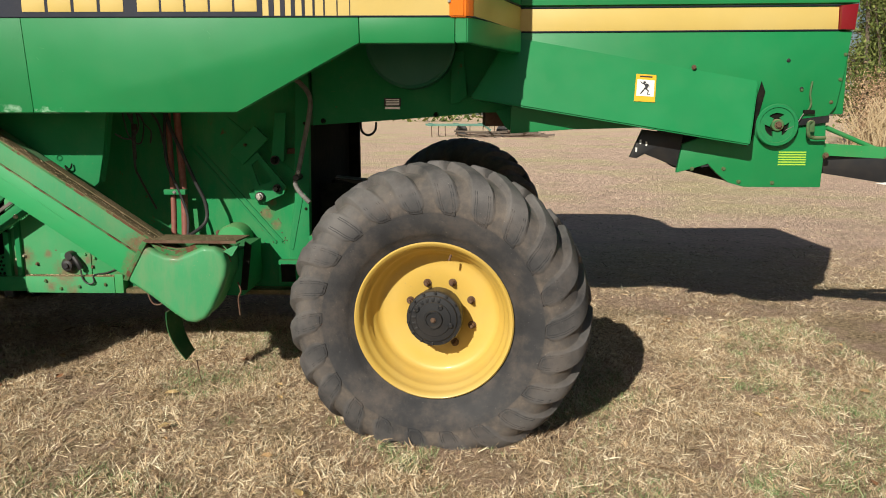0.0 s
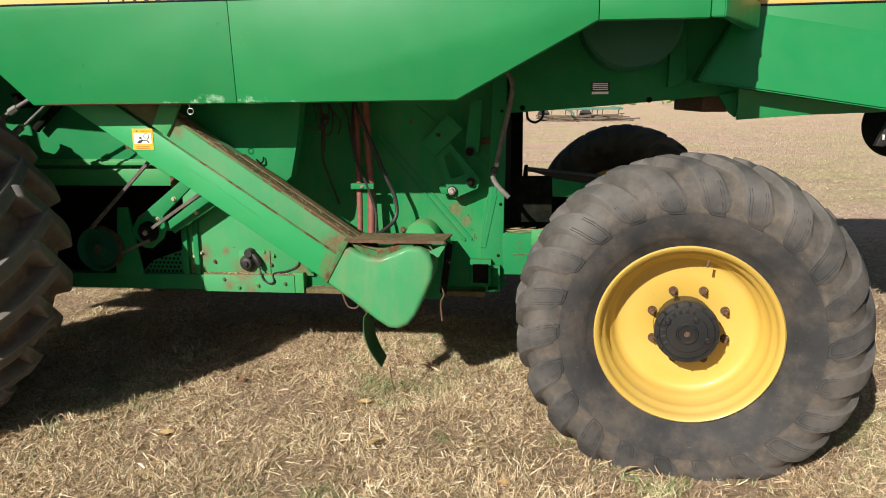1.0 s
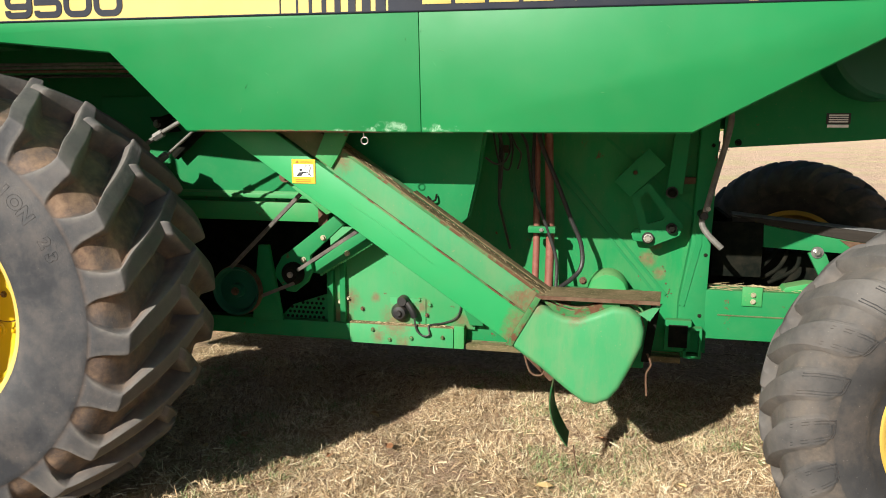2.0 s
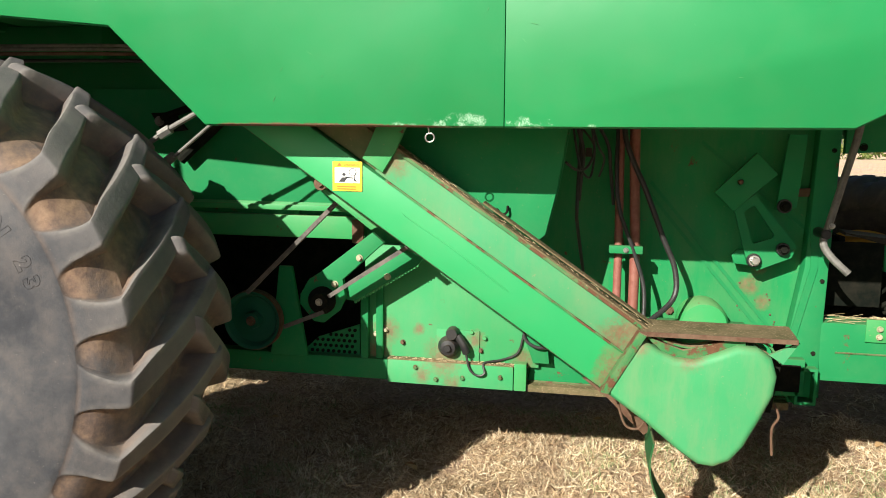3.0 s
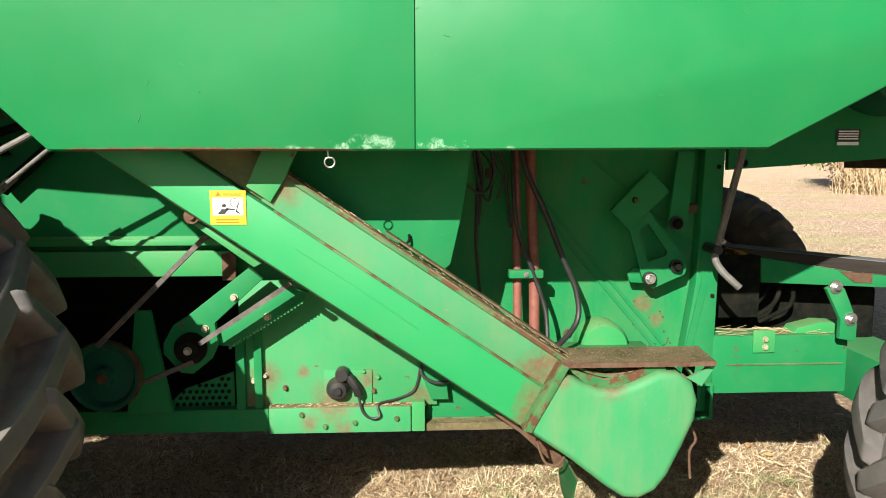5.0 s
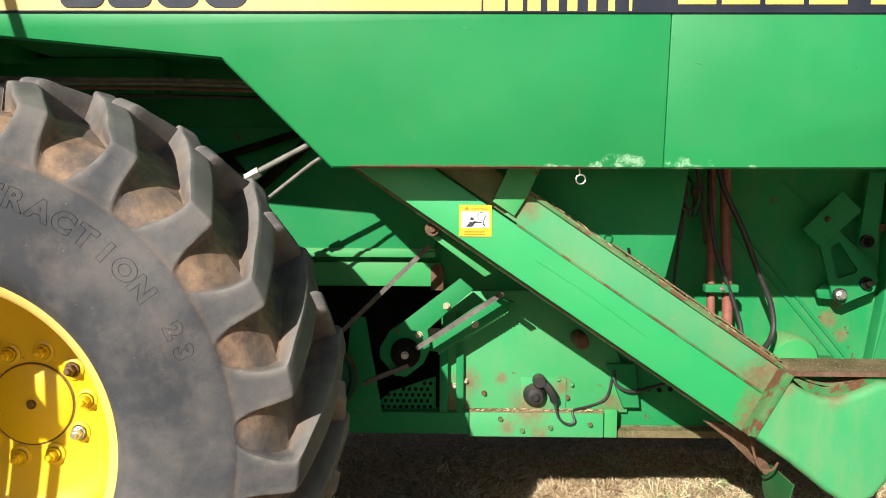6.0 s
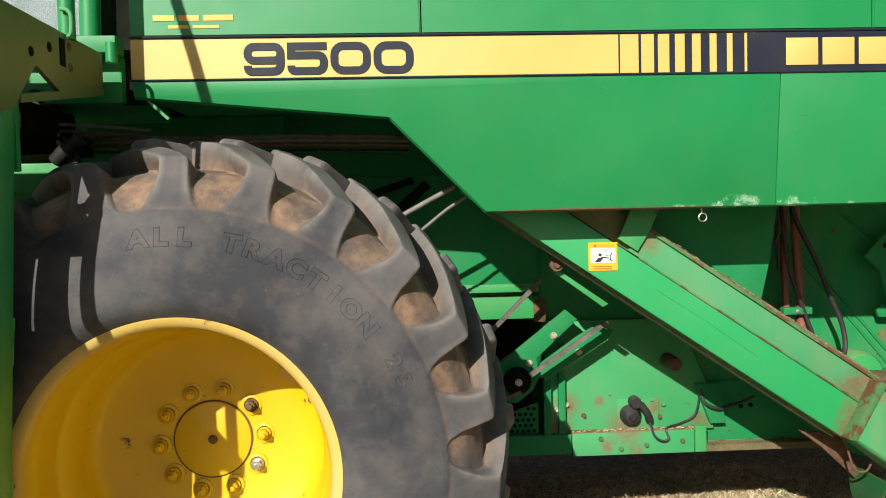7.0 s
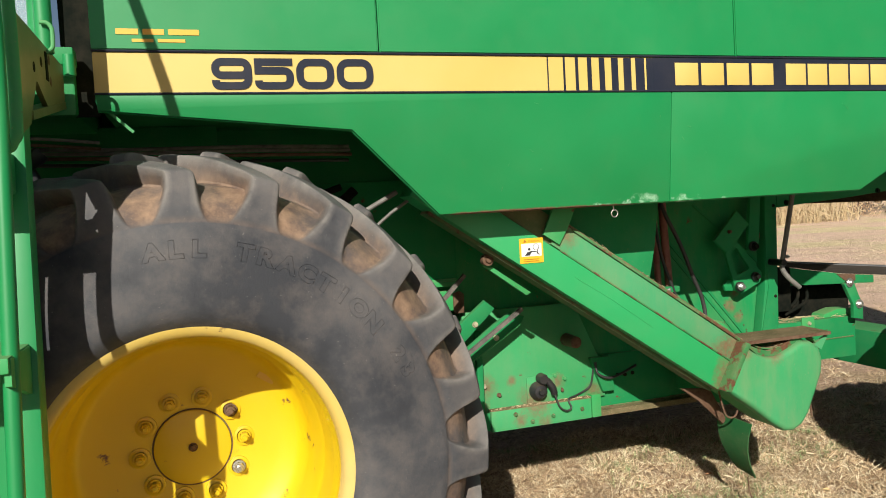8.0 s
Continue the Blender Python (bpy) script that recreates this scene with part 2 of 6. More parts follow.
_m = Mat("glass", rough=0.02, spec=0.6)
_m.colour((0.75, 0.85, 0.88))
_m.b.inputs["Transmission Weight"].default_value = 0.85
M_GLASS = _m.m
_m = Mat("orange_lens", rough=0.18).colour((0.75, 0.17, 0.01))
_m.bump(_m.noise(160, 0), 0.3, 0.002)
M_ORANGE = _m.m
_m = Mat("red_lens", rough=0.25).colour((0.20, 0.008, 0.012))
_m.bump(_m.noise(160, 0), 0.3, 0.002)
M_RED = _m.m


def rubber(name, base, worn, dust, soil, rim=0.3, film=0.0, edge=0.55, tint=((0.19, 0.105, 0.06), (0.38, 0.235, 0.14))):
    """Tyre rubber: dark, with dust in blotches, soil caked in the grooves and pale worn edges on the bars."""
    m = Mat(name, rough=0.75, spec=0.3)
    mark = {}
    for k in ("soil", "wear", "outer"):
        n = m.t.nodes.new("ShaderNodeAttribute")
        n.attribute_name = k
        mark[k] = n.outputs["Fac"]
    c = m.mix(m.ramp(m.noise(3.5, 6, 0.6), 0.36, 0.64), base, worn)
    c = m.mix(m.times(m.ramp(m.noise(7.0, 6, 0.7), 0.46, 0.72), dust), c, (0.20, 0.145, 0.105))
    c = m.mix(m.times(m.times(m.ramp(mark["outer"], rim, rim + 0.30), m.ramp(m.noise(2.2, 6, 0.65), 0.36, 0.64)), film), c, (0.168, 0.156, 0.148))
    earth = m.mix(m.ramp(m.noise(20, 5, 0.7), 0.35, 0.65), tint[0], tint[1])
    c = m.mix(m.times(m.times(mark["soil"], m.ramp(m.noise(5.0, 6, 0.65), 0.30, 0.58)), soil), c, earth)
    c = m.mix(m.times(m.times(mark["wear"], m.ramp(m.noise(12, 5, 0.7), 0.30, 0.60)), edge), c, (0.26, 0.235, 0.21))
    c = m.mix(m.times(m.ramp(m.noise(170, 2), 0.73, 0.77), 0.5), c, (0.35, 0.32, 0.28))
    m.colour(c).rough(m.noise(8, 4), 0.6, 0.92)
    m.bump(m.noise(38, 8, 0.75), 0.55, 0.005)
    return m.m


M_RUBBER = rubber("tyre_rubber", (0.040, 0.041, 0.044), (0.075, 0.074, 0.074), 0.2, 0.0)
M_TREAD = rubber("tyre_tread_rubber", (0.033, 0.035, 0.041), (0.090, 0.090, 0.095), 0.22, 0.9, 0.56, 0.75, 0.45, ((0.15, 0.085, 0.052), (0.32, 0.205, 0.128)))
M_RUBBER_R = rubber("worn_tyre_rubber", (0.030, 0.030, 0.032), (0.058, 0.056, 0.056), 0.28, 0.6, 0.45, 0.9, 0.10, ((0.09, 0.075, 0.062), (0.19, 0.15, 0.115)))
_m = Mat("dull_grey_sheet", rough=0.75, spec=0.25)
_m.colour(_m.mix(_m.noise(8, 5), (0.11, 0.112, 0.118), (0.20, 0.20, 0.20)))
M_GREYSHEET = _m.m
_m = Mat("weathered_board", rough=0.9, spec=0.15)
_m.colour(_m.mix(_m.noise(30, 5, 0.7, stretch=(0.2, 1, 3)), (0.022, 0.019, 0.016), (0.06, 0.05, 0.042)))
M_BOARD = _m.m
_m = Mat("straw_bits", rough=0.8, spec=0.2)
_m.colour(_m.mix(_m.island, (0.30, 0.21, 0.11), (0.72, 0.58, 0.36)))
M_STRAWBIT = _m.m


# ---- mesh helpers ----
def box(x0, x1, y0, y1, z0, z1, bevel=0.0, bm=None):
    bm = bm or bmesh.new()
    vs = [bm.verts.new((x, y, z)) for x in (x0, x1) for y in (y0, y1) for z in (z0, z1)]
    fs = [bm.faces.new([vs[i] for i in f]) for f in ((0, 1, 3, 2), (4, 6, 7, 5), (0, 4, 5, 1), (2, 3, 7, 6), (0, 2, 6, 4), (1, 5, 7, 3))]
    if bevel:
        es = list({e for f in fs for e in f.edges})
        bmesh.ops.bevel(bm, geom=es, offset=bevel, segments=2, affect="EDGES", profile=0.6)
    return bm


def prism(pts, y0, y1, bevel=0.0, bm=None, seg=2):
    """A plate whose outline is given in x and z, from y0 to y1."""
    bm = bm or bmesh.new()
    n = len(pts)
    a = [bm.verts.new((x, y0, z)) for x, z in pts]
    b = [bm.verts.new((x, y1, z)) for x, z in pts]
    fs = [bm.faces.new(a), bm.faces.new(b[::-1])]
    fs += [bm.faces.new((a[i], b[i], b[(i + 1) % n], a[(i + 1) % n])) for i in range(n)]
    bmesh.ops.recalc_face_normals(bm, faces=fs)
    if bevel:
        bmesh.ops.bevel(bm, geom=list(fs[0].edges), offset=bevel, segments=seg, affect="EDGES", profile=0.5)
    return bm


def plan(pts, z0, z1, bevel=0.0):
    """A body whose outline is given in x and y, from z0 to z1."""
    bm = prism(pts, z0, z1)
    for v in bm.verts:
        v.co = Vector((v.co.x, v.co.z, v.co.y))
    bmesh.ops.recalc_face_normals(bm, faces=bm.faces)
    if bevel:
        bmesh.ops.bevel(bm, geom=list(bm.edges), offset=bevel, segments=2, affect="EDGES")
    return bm


def lathe(profile, x, z, seg=64, bm=None):
    """Turns a profile of (radius, y) round an axle at x, z."""
    bm = bm or bmesh.new()
    rings = []
    for r, y in profile:
        if r < 1e-5:
            rings.append([bm.verts.new((x, y, z))])
        else:
            rings.append([bm.verts.new((x + r * math.cos(a), y, z + r * math.sin(a))) for a in (2 * math.pi * i / seg for i in range(seg))])
    for p, q in zip(rings, rings[1:]):
        for i in range(seg):
            j = (i + 1) % seg
            if len(p) == 1:
                bm.faces.new((p[0], q[j], q[i]))
            elif len(q) == 1:
                bm.faces.new((p[i], p[j], q[0]))
            else:
                bm.faces.new((p[i], p[j], q[j], q[i]))
    bmesh.ops.recalc_face_normals(bm, faces=bm.faces)
    return bm


def drum(x, z, r, y0, y1, seg=32, edge=0.004, bm=None):
    e = min(edge, r * 0.4, abs(y1 - y0) * 0.4)
    return lathe([(0, y0), (r - e, y0), (r, y0 + e), (r, y1 - e), (r - e, y1), (0, y1)], x, z, seg, bm)


def smooth_path(pts, per=6):
    pts = [Vector(p) for p in pts]
    if len(pts) < 3:
        return pts
    out = []
    for i in range(len(pts) - 1):
        p0, p1, p2, p3 = pts[max(i - 1, 0)], pts[i], pts[i + 1], pts[min(i + 2, len(pts) - 1)]
        for k in range(per):
            t = k / per
            out.append(0.5 * ((2 * p1) + (p2 - p0) * t + (2 * p0 - 5 * p1 + 4 * p2 - p3) * t * t + (3 * p1 - p0 - 3 * p2 + p3) * t ** 3))
    return out + [pts[-1]]


def tube(pts, r, seg=10, smooth=True, bm=None, flat=None):
    """A round bar along a path; flat=(half width, half height) makes it a strip."""
    bm = bm or bmesh.new()
    path = smooth_path(pts) if smooth else [Vector(p) for p in pts]
    rings = []
    side = None
    for i, p in enumerate(path):
        d = (path[min(i + 1, len(path) - 1)] - path[max(i - 1, 0)]).normalized()
        if side is None:
            side = d.orthogonal().normalized() if abs(d.y) > 0.9 else Vector((0, 1, 0))
        side = (side - d * side.dot(d)).normalized()
        other = d.cross(side)
        if flat:
            ring = [p + side * sx * flat[0] + other * sz * flat[1] for sx, sz in ((-1, -1), (1, -1), (1, 1), (-1, 1))]
        else:
            ring = [p + (side * math.cos(a) + other * math.sin(a)) * r for a in (2 * math.pi * k / seg for k in range(seg))]
        rings.append([bm.verts.new(v) for v in ring])
    n = len(rings[0])
    for a, b in zip(rings, rings[1:]):
        for k in range(n):
            bm.faces.new((a[k], a[(k + 1) % n], b[(k + 1) % n], b[k]))
    bm.faces.new(rings[0][::-1])
    bm.faces.new(rings[-1])
    bmesh.ops.recalc_face_normals(bm, faces=bm.faces)
    return bm


def bolt(x, y, z, r=0.010, h=0.012, bm=None):
    """A hexagon head on a washer, facing the near side."""
    bm = bm or bmesh.new()
    lathe([(r * 1.35, y), (r * 1.35, y - h * 0.25), (r, y - h * 0.25)], x, z, 14, bm)
    lathe([(r, y - h * 0.25), (r, y - h * 0.9), (r * 0.85, y - h), (0, y - h)], x, z, 6, bm)
    return bm


def finish(ob, smooth):
    me = ob.data
    if smooth:
        me.shade_smooth()
        me.set_sharp_from_angle(angle=radians(smooth))
    return ob


def part(name, bm, mat, parent, label="", smooth=35):
    """Links a bmesh as one mesh object under a thing or a part, never deeper than a sub-part."""
    while parent and parent.parent and parent.parent.parent:
        parent = parent.parent
    me = bpy.data.meshes.new(name)
    bm.to_mesh(me)
    bm.free()
    for m in mat if isinstance(mat, (list, tuple)) else (mat,):
        me.materials.append(m)
    ob = new(name, me)
    ob.parent = parent
    if label:
        tagged(ob, label)
    return finish(ob, smooth)


def group_of(name, parent=None, at=(0, 0, 0)):
    ob = new(name)
    ob.location = at
    ob.parent = parent
    ob.empty_display_size = 0.1
    return ob


def ground_z(x, y):
    """The field: nearly level, a little lower by the front wheels."""
    dip = -0.085 * min(1.0, max(0.0, (-x - 0.6) / 2.6)) if y < 6 else 0.0
    fade = 1.0 if y < 3 else max(0.0, 1 - (y - 3) / 3)
    mat = 0.011 * noise.noise((x * 7.0, y * 7.0, 5.5)) + 0.009 * noise.noise((x * 17.0, y * 17.0, 8.2)) if -1.2 < y < 2.4 else 0.0
    return dip * fade + mat + 0.010 * noise.noise((x * 1.3, y * 1.3, 0.3)) + 0.05 * noise.noise((x * 0.12, y * 0.12, 3.1)) * min(1.0, max(0.0, (abs(y) - 4) / 8))


# ---- ground ----
def make_ground():
    xs = np.concatenate([[-400, -150, -60, -30, -15, -9], np.arange(-6, -3.6, 0.15), np.arange(-3.6, 2.5, 0.035), np.arange(2.5, 6.01, 0.15), [9, 13, 20, 30, 60, 150, 400]])
    ys = np.concatenate([[-300, -80, -30, -12, -7], np.arange(-4.5, -1.05, 0.15), np.arange(-1.05, 1.8, 0.035), np.arange(1.8, 5.01, 0.15), np.arange(5.5, 14, 0.6), [15, 18, 22, 27, 34, 45, 60, 90, 200, 500]])
    bm = bmesh.new()
    grid = [[bm.verts.new((x, y, ground_z(x, y))) for x in xs] for y in ys]
    for a, b in zip(grid, grid[1:]):
        for i in range(len(xs) - 1):
            bm.faces.new((a[i], a[i + 1], b[i + 1], b[i]))
    m = Mat("dry_turf", rough=0.95, spec=0.12)
    straw = m.mix(m.ramp(m.noise(42, 6, 0.75), 0.36, 0.62), (0.17, 0.112, 0.06), (0.72, 0.54, 0.33))
    soil = m.mix(m.ramp(m.noise(30, 6, 0.7), 0.35, 0.65), (0.33, 0.21, 0.14), (0.70, 0.50, 0.36))
    c = m.mix(m.ramp(m.noise(2.1, 6, 0.7), 0.40, 0.56), straw, soil)
    c = m.mix(m.times(m.ramp(m.noise(3.1, 5), 0.54, 0.70), 0.28), c, (0.22, 0.21, 0.09))
    far = m.t.nodes.new("ShaderNodeSeparateXYZ")
    m.t.links.new(m.pos, far.inputs[0])
    fine = m.noise(16.0, 8, 0.8)
    rows = m.noise(0.9, 6, 0.7, stretch=(0.6, 1.3, 1.0))
    dirt = m.mix(m.ramp(fine, 0.36, 0.62), (0.62, 0.41, 0.29), (0.94, 0.70, 0.545))
    grassy = m.mix(m.ramp(fine, 0.38, 0.60), (0.48, 0.37, 0.18), (0.94, 0.80, 0.50))
    field = m.mix(m.ramp(m.noise(0.30, 5, 0.6), 0.46, 0.60), dirt, grassy)
    field = m.mix(m.times(m.ramp(m.noise(1.3, 7, 0.75), 0.52, 0.68), 0.35), field, (0.52, 0.41, 0.22))
    field = m.mix(m.times(m.ramp(rows, 0.48, 0.62), 0.35), field, (0.50, 0.34, 0.23))
    field = m.mix(m.times(m.ramp(m.noise(2.6, 7, 0.75, stretch=(0.8, 1.2, 1.0)), 0.58, 0.70), 0.35), field, (0.30, 0.27, 0.11))
    c = m.mix(m.times(m.ramp(far.outputs["Y"], 1.6, 5.0), 0.95), c, field)
    m.colour(c)
    m.bump(m.noise(60, 8, 0.8), 1.0, 0.03)
    ob = part("ground", bm, m.m, None, smooth=180)
    return tagged(ob, "dry straw-coloured mown turf with bare pinkish soil patches", "ground", kind="structure")


ground = make_ground()


def blades(name, count, area, length, width, lie, mat, label, seed, keep=None, thatch=0.02, clump=6):
    """Loose grass blades over a stretch of ground, in small clumps, each a narrow bent strip."""
    rng = np.random.default_rng(seed)
    x0, x1, y0, y1 = area
    cx, cy, ct = rng.uniform(x0, x1, count // clump), rng.uniform(y0, y1, count // clump), rng.uniform(0, 2 * np.pi, count // clump)
    if keep:
        ok = np.array([keep(a, b) for a, b in zip(cx, cy)])
        cx, cy, ct = cx[ok], cy[ok], ct[ok]
    cx, cy, ct = (np.repeat(v, clump) for v in (cx, cy, ct))
    n = len(cx)
    px, py = cx + rng.normal(0, 0.025, n), cy + rng.normal(0, 0.025, n)
    pz = np.array([ground_z(a, b) for a, b in zip(px, py)]) - 0.004 + rng.uniform(0, thatch, n) * rng.uniform(0, 1, n)
    turn, tilt = ct + rng.normal(0, 1.1, n), np.clip(rng.normal(lie, 0.30, n), 0.1, 1.62)
    ln, wd = length[0] + (length[1] - length[0]) * rng.beta(1.3, 2.4, n), rng.uniform(*width, n)
    base = np.stack([px, py, pz], 1)
    flat = np.stack([np.cos(turn), np.sin(turn), 0 * turn], 1)
    side = np.stack([-np.sin(turn), np.cos(turn), rng.normal(0, 0.7, n)], 1) * (wd / 2)[:, None]
    up = np.array([0, 0, 1.0])
    d1 = flat * np.sin(tilt)[:, None] + up * np.cos(tilt)[:, None]
    bend = np.minimum(tilt + np.abs(rng.normal(0, 0.16, n)), 1.72)
    turn2 = turn + rng.normal(0, 0.16, n)
    d2 = np.stack([np.cos(turn2), np.sin(turn2), 0 * turn], 1) * np.sin(bend)[:, None] + up * np.cos(bend)[:, None]
    mid = base + d1 * (ln * 0.55)[:, None]
    tip = mid + d2 * (ln * 0.45)[:, None]
    verts = np.stack([base - side, base + side, mid + side * 0.8, mid - side * 0.8, tip], 1).reshape(-1, 3)
    k = np.arange(n)[:, None] * 5
    faces = [tuple(f) for f in (k + np.array([0, 1, 2, 3])).tolist()] + [tuple(f) for f in (k + np.array([3, 2, 4])).tolist()]
    me = bpy.data.meshes.new(name)
    me.from_pydata(verts.tolist(), [], faces)
    me.materials.append(mat)
    return tagged(new(name, me), label, "grass", kind="stuff")


def blade_material(name, a, b, c):
    m = Mat(name, rough=0.7, spec=0.25)
    col = m.mix(m.ramp(m.island, 0.0, 0.5), a, b)
    col = m.mix(m.ramp(m.island, 0.5, 1.0), col, c)
    m.colour(m.mix(m.times(m.ramp(m.noise(2.6, 5, 0.6), 0.42, 0.62), 0.35), col, a))
    return m.m


M_STRAW = blade_material("straw_blades", (0.17, 0.104, 0.060), (0.72, 0.52, 0.31), (0.95, 0.84, 0.61))
M_BLADE = blade_material("green_blades", (0.09, 0.17, 0.055), (0.26, 0.36, 0.14), (0.70, 0.68, 0.40))


def patchy(x, y):
    return noise.noise((x * 1.9, y * 1.9, 7.0)) + 0.6 * noise.noise((x * 7, y * 7, 2.0)) > -0.04 or random.random() < 0.28


def greener(x, y):
    return noise.noise((x * 1.7, y * 1.7, 1.7)) + 0.5 * noise.noise((x * 6, y * 6, 4.0)) + 0.06 * x > 0.08


def tufted(x, y):
    return noise.noise((x * 3.1, y * 3.1, 9.0)) + 0.5 * noise.noise((x * 9, y * 9, 5.0)) > 0.05


def sparser(x, y):
    return patchy(x, y) and random.random() < 1.0 - (y - 2.4) / 14


blades("dry_grass", 330000, (-3.6, 2.4, -1.0, 1.7), (0.018, 0.070), (0.0012, 0.0030), 1.20, M_STRAW, "matted dry straw lying on mown turf", 1, patchy, 0.018, 4)
blades("dry_grass", 90000, (-5.0, 5.0, 1.7, 4.5), (0.03, 0.08), (0.0018, 0.0036), 1.28, M_STRAW, "matted dry straw lying on mown turf", 5, patchy, 0.016, 4)
blades("dry_grass", 100000, (-6.0, 14.0, 4.5, 16.0), (0.03, 0.07), (0.003, 0.006), 1.32, M_STRAW, "matted dry straw lying on mown turf", 2, sparser, 0.008, 6)
blades("dry_grass", 70000, (-3.6, 2.4, -1.0, 1.7), (0.03, 0.085), (0.0013, 0.0030), 0.85, M_STRAW, "matted dry straw lying on mown turf", 8, tufted, 0.008, 22)
blades("green_grass", 100000, (-3.6, 2.4, -1.0, 1.7), (0.02, 0.06), (0.0013, 0.0027), 0.85, M_BLADE, "sparse green tufts among dry turf", 3, greener, 0.008, 14)
blades("dry_grass", 9000, (-5.0, -2.4, 0.9, 3.5), (0.03, 0.08), (0.0018, 0.0036), 1.2, M_STRAW, "matted dry straw lying on mown turf", 6, patchy, 0.016, 4)
blades("straw_litter", 34000, (-3.6, 2.4, -1.0, 1.7), (0.04, 0.11), (0.0028, 0.0050), 1.42, M_STRAW, "loose broad straw pieces scattered on turf", 9, tufted, 0.030, 3)
random.seed(3)


def fallen_leaves():
    rng = random.Random(12)
    bm = bmesh.new()
    for i in range(70):
        x, y = rng.uniform(-4, 4), rng.uniform(-1.6, 3.0)
        s, a = rng.uniform(0.018, 0.038), rng.uniform(0, 6.28)
        c, q = math.cos(a) * s, math.sin(a) * s
        z = ground_z(x, y) + 0.022
        pts = [(c, q, 0.006), (0.3 * c - 0.5 * q, 0.3 * q + 0.5 * c, 0.012), (-0.6 * c - 0.4 * q, -0.6 * q + 0.4 * c, 0.008), (-c, -q, 0.0), (-0.6 * c + 0.4 * q, -0.6 * q - 0.4 * c, 0.010), (0.3 * c + 0.5 * q, 0.3 * q - 0.5 * c, 0.004)]
        bm.faces.new([bm.verts.new((x + u, y + v, z + w)) for u, v, w in pts])
    m = Mat("leaf_litter", rough=0.7)
    m.colour(m.mix(m.island, (0.30, 0.13, 0.06), (0.62, 0.44, 0.20)))
    tagged(part("fallen_leaves", bm, m.m, None, smooth=0), "scattered brown and tan fallen leaves on turf", "leaves", kind="stuff")


fallen_leaves()


# ---- the combine ----
combine = tagged(group_of("combine_harvester"), "green and yellow combine harvester parked on dry grass", "combine harvester")
YC = 1.34  # middle of the machine


def lean(bm):
    """Lower shields draw in a little towards their lower edge."""
    for v in bm.verts:
        if v.co.z < 1.745:
            v.co.y += (1.745 - v.co.z) * 0.10
    return bm


def side_shields():
    top = 1.745
    front = [(-3.638, top), (-3.634, 1.70), (-3.595, 1.697), (-2.906, 1.633), (-2.624, 1.351), (-1.7408, 1.352), (-1.7408, top)]
    rear = [(-1.7392, top), (-1.7392, 1.352), (-0.851, 1.356), (-0.3155, 1.641), (-0.3155, top)]
    end = [(-0.3125, top), (-0.3125, 1.641), (0.084, 1.641), (0.084, top)]
    for pts in (front, rear, end):
        sh = part("side_shield", lean(prism(pts, 0.0, 0.022, 0.003)), M_GREEN, combine, "smooth glossy green sheet-metal shield")
        lo = [p for p in pts if p[1] < top - 0.001]
        part("lower_lip", lean(tube([(x, 0.014, z) for x, z in lo], 0.0045, 6, smooth=False)), M_GREEN, sh)
    rng = random.Random(17)
    bm = bmesh.new()
    for i in range(26):
        x, z = rng.uniform(-3.3, -0.4), rng.uniform(1.40, 1.72)
        if z < 1.66 and not -2.55 < x < -0.95:
            continue
        a, ln = rng.uniform(-1.2, 1.2), rng.uniform(0.003, 0.022)
        c, s = math.cos(a) * ln / 2, math.sin(a) * ln / 2
        q = 0.0006 + 0.0008 * rng.random()
        prism([(x - c, z - s), (x + c, z + s), (x + c - s * 0.06, z + s + q), (x - c - s * 0.06, z - s + q)], -0.0012, 0.0, bm=bm)
    tagged(part("paint_scuff", lean(bm), M_GREEN_PALE, combine, smooth=0), "fine pale scratches in the green paint", "", kind="stuff")
    corner = plan([(0.087, 0.0), (0.135, 0.002), (0.162, 0.03), (0.395, 0.52), (0.395, 0.60), (0.35, 0.60), (0.13, 0.04), (0.087, 0.03)], 1.641, top, 0.004)
    part("corner_shield", corner, M_GREEN, combine)


side_shields()


def body_shell():
    """The upper body: yellow band, plain panels, closed round the tank and hood."""
    band = [(-3.638, 0.0), (0.10, 0.0), (0.140, 0.006), (0.165, 0.035), (0.398, 0.62), (0.398, 2.34 - 0.62), (0.165, 2.305), (-3.638, 2.34)]
    part("band_wall", plan(band, 1.748, 1.864, 0.002), M_DECAL, combine, "cream-yellow decal band")
    up = [(-3.640, 0.004), (-2.808, 0.004), (-2.808, 2.34), (-3.640, 2.34)]
    part("upper_panel", plan(up, 1.872, 3.25, 0.004), M_GREEN, combine)
    part("upper_panel", plan([(-2.804, 0.004), (-1.46, 0.004), (-1.46, 2.34), (-2.804, 2.34)], 1.872, 3.25, 0.004), M_GREEN, combine)
    part("upper_panel", plan([(-1.456, 0.004), (0.10, 0.004), (0.145, 0.012), (0.17, 0.04), (0.40, 0.62), (0.40, 1.72), (0.17, 2.30), (-1.456, 2.34)], 1.872, 3.0, 0.004), M_GREEN, combine)
    for z in (1.7465, 1.868):
        pts = [(-3.64, -0.0015, z), (0.10, -0.0015, z), (0.14, 0.004, z), (0.168, 0.035, z), (0.40, 0.62, z)]
        part("trim_line", tube(pts, 0.0035, 6, smooth=False), M_NAVY, combine, "dark pinstripe")


body_shell()


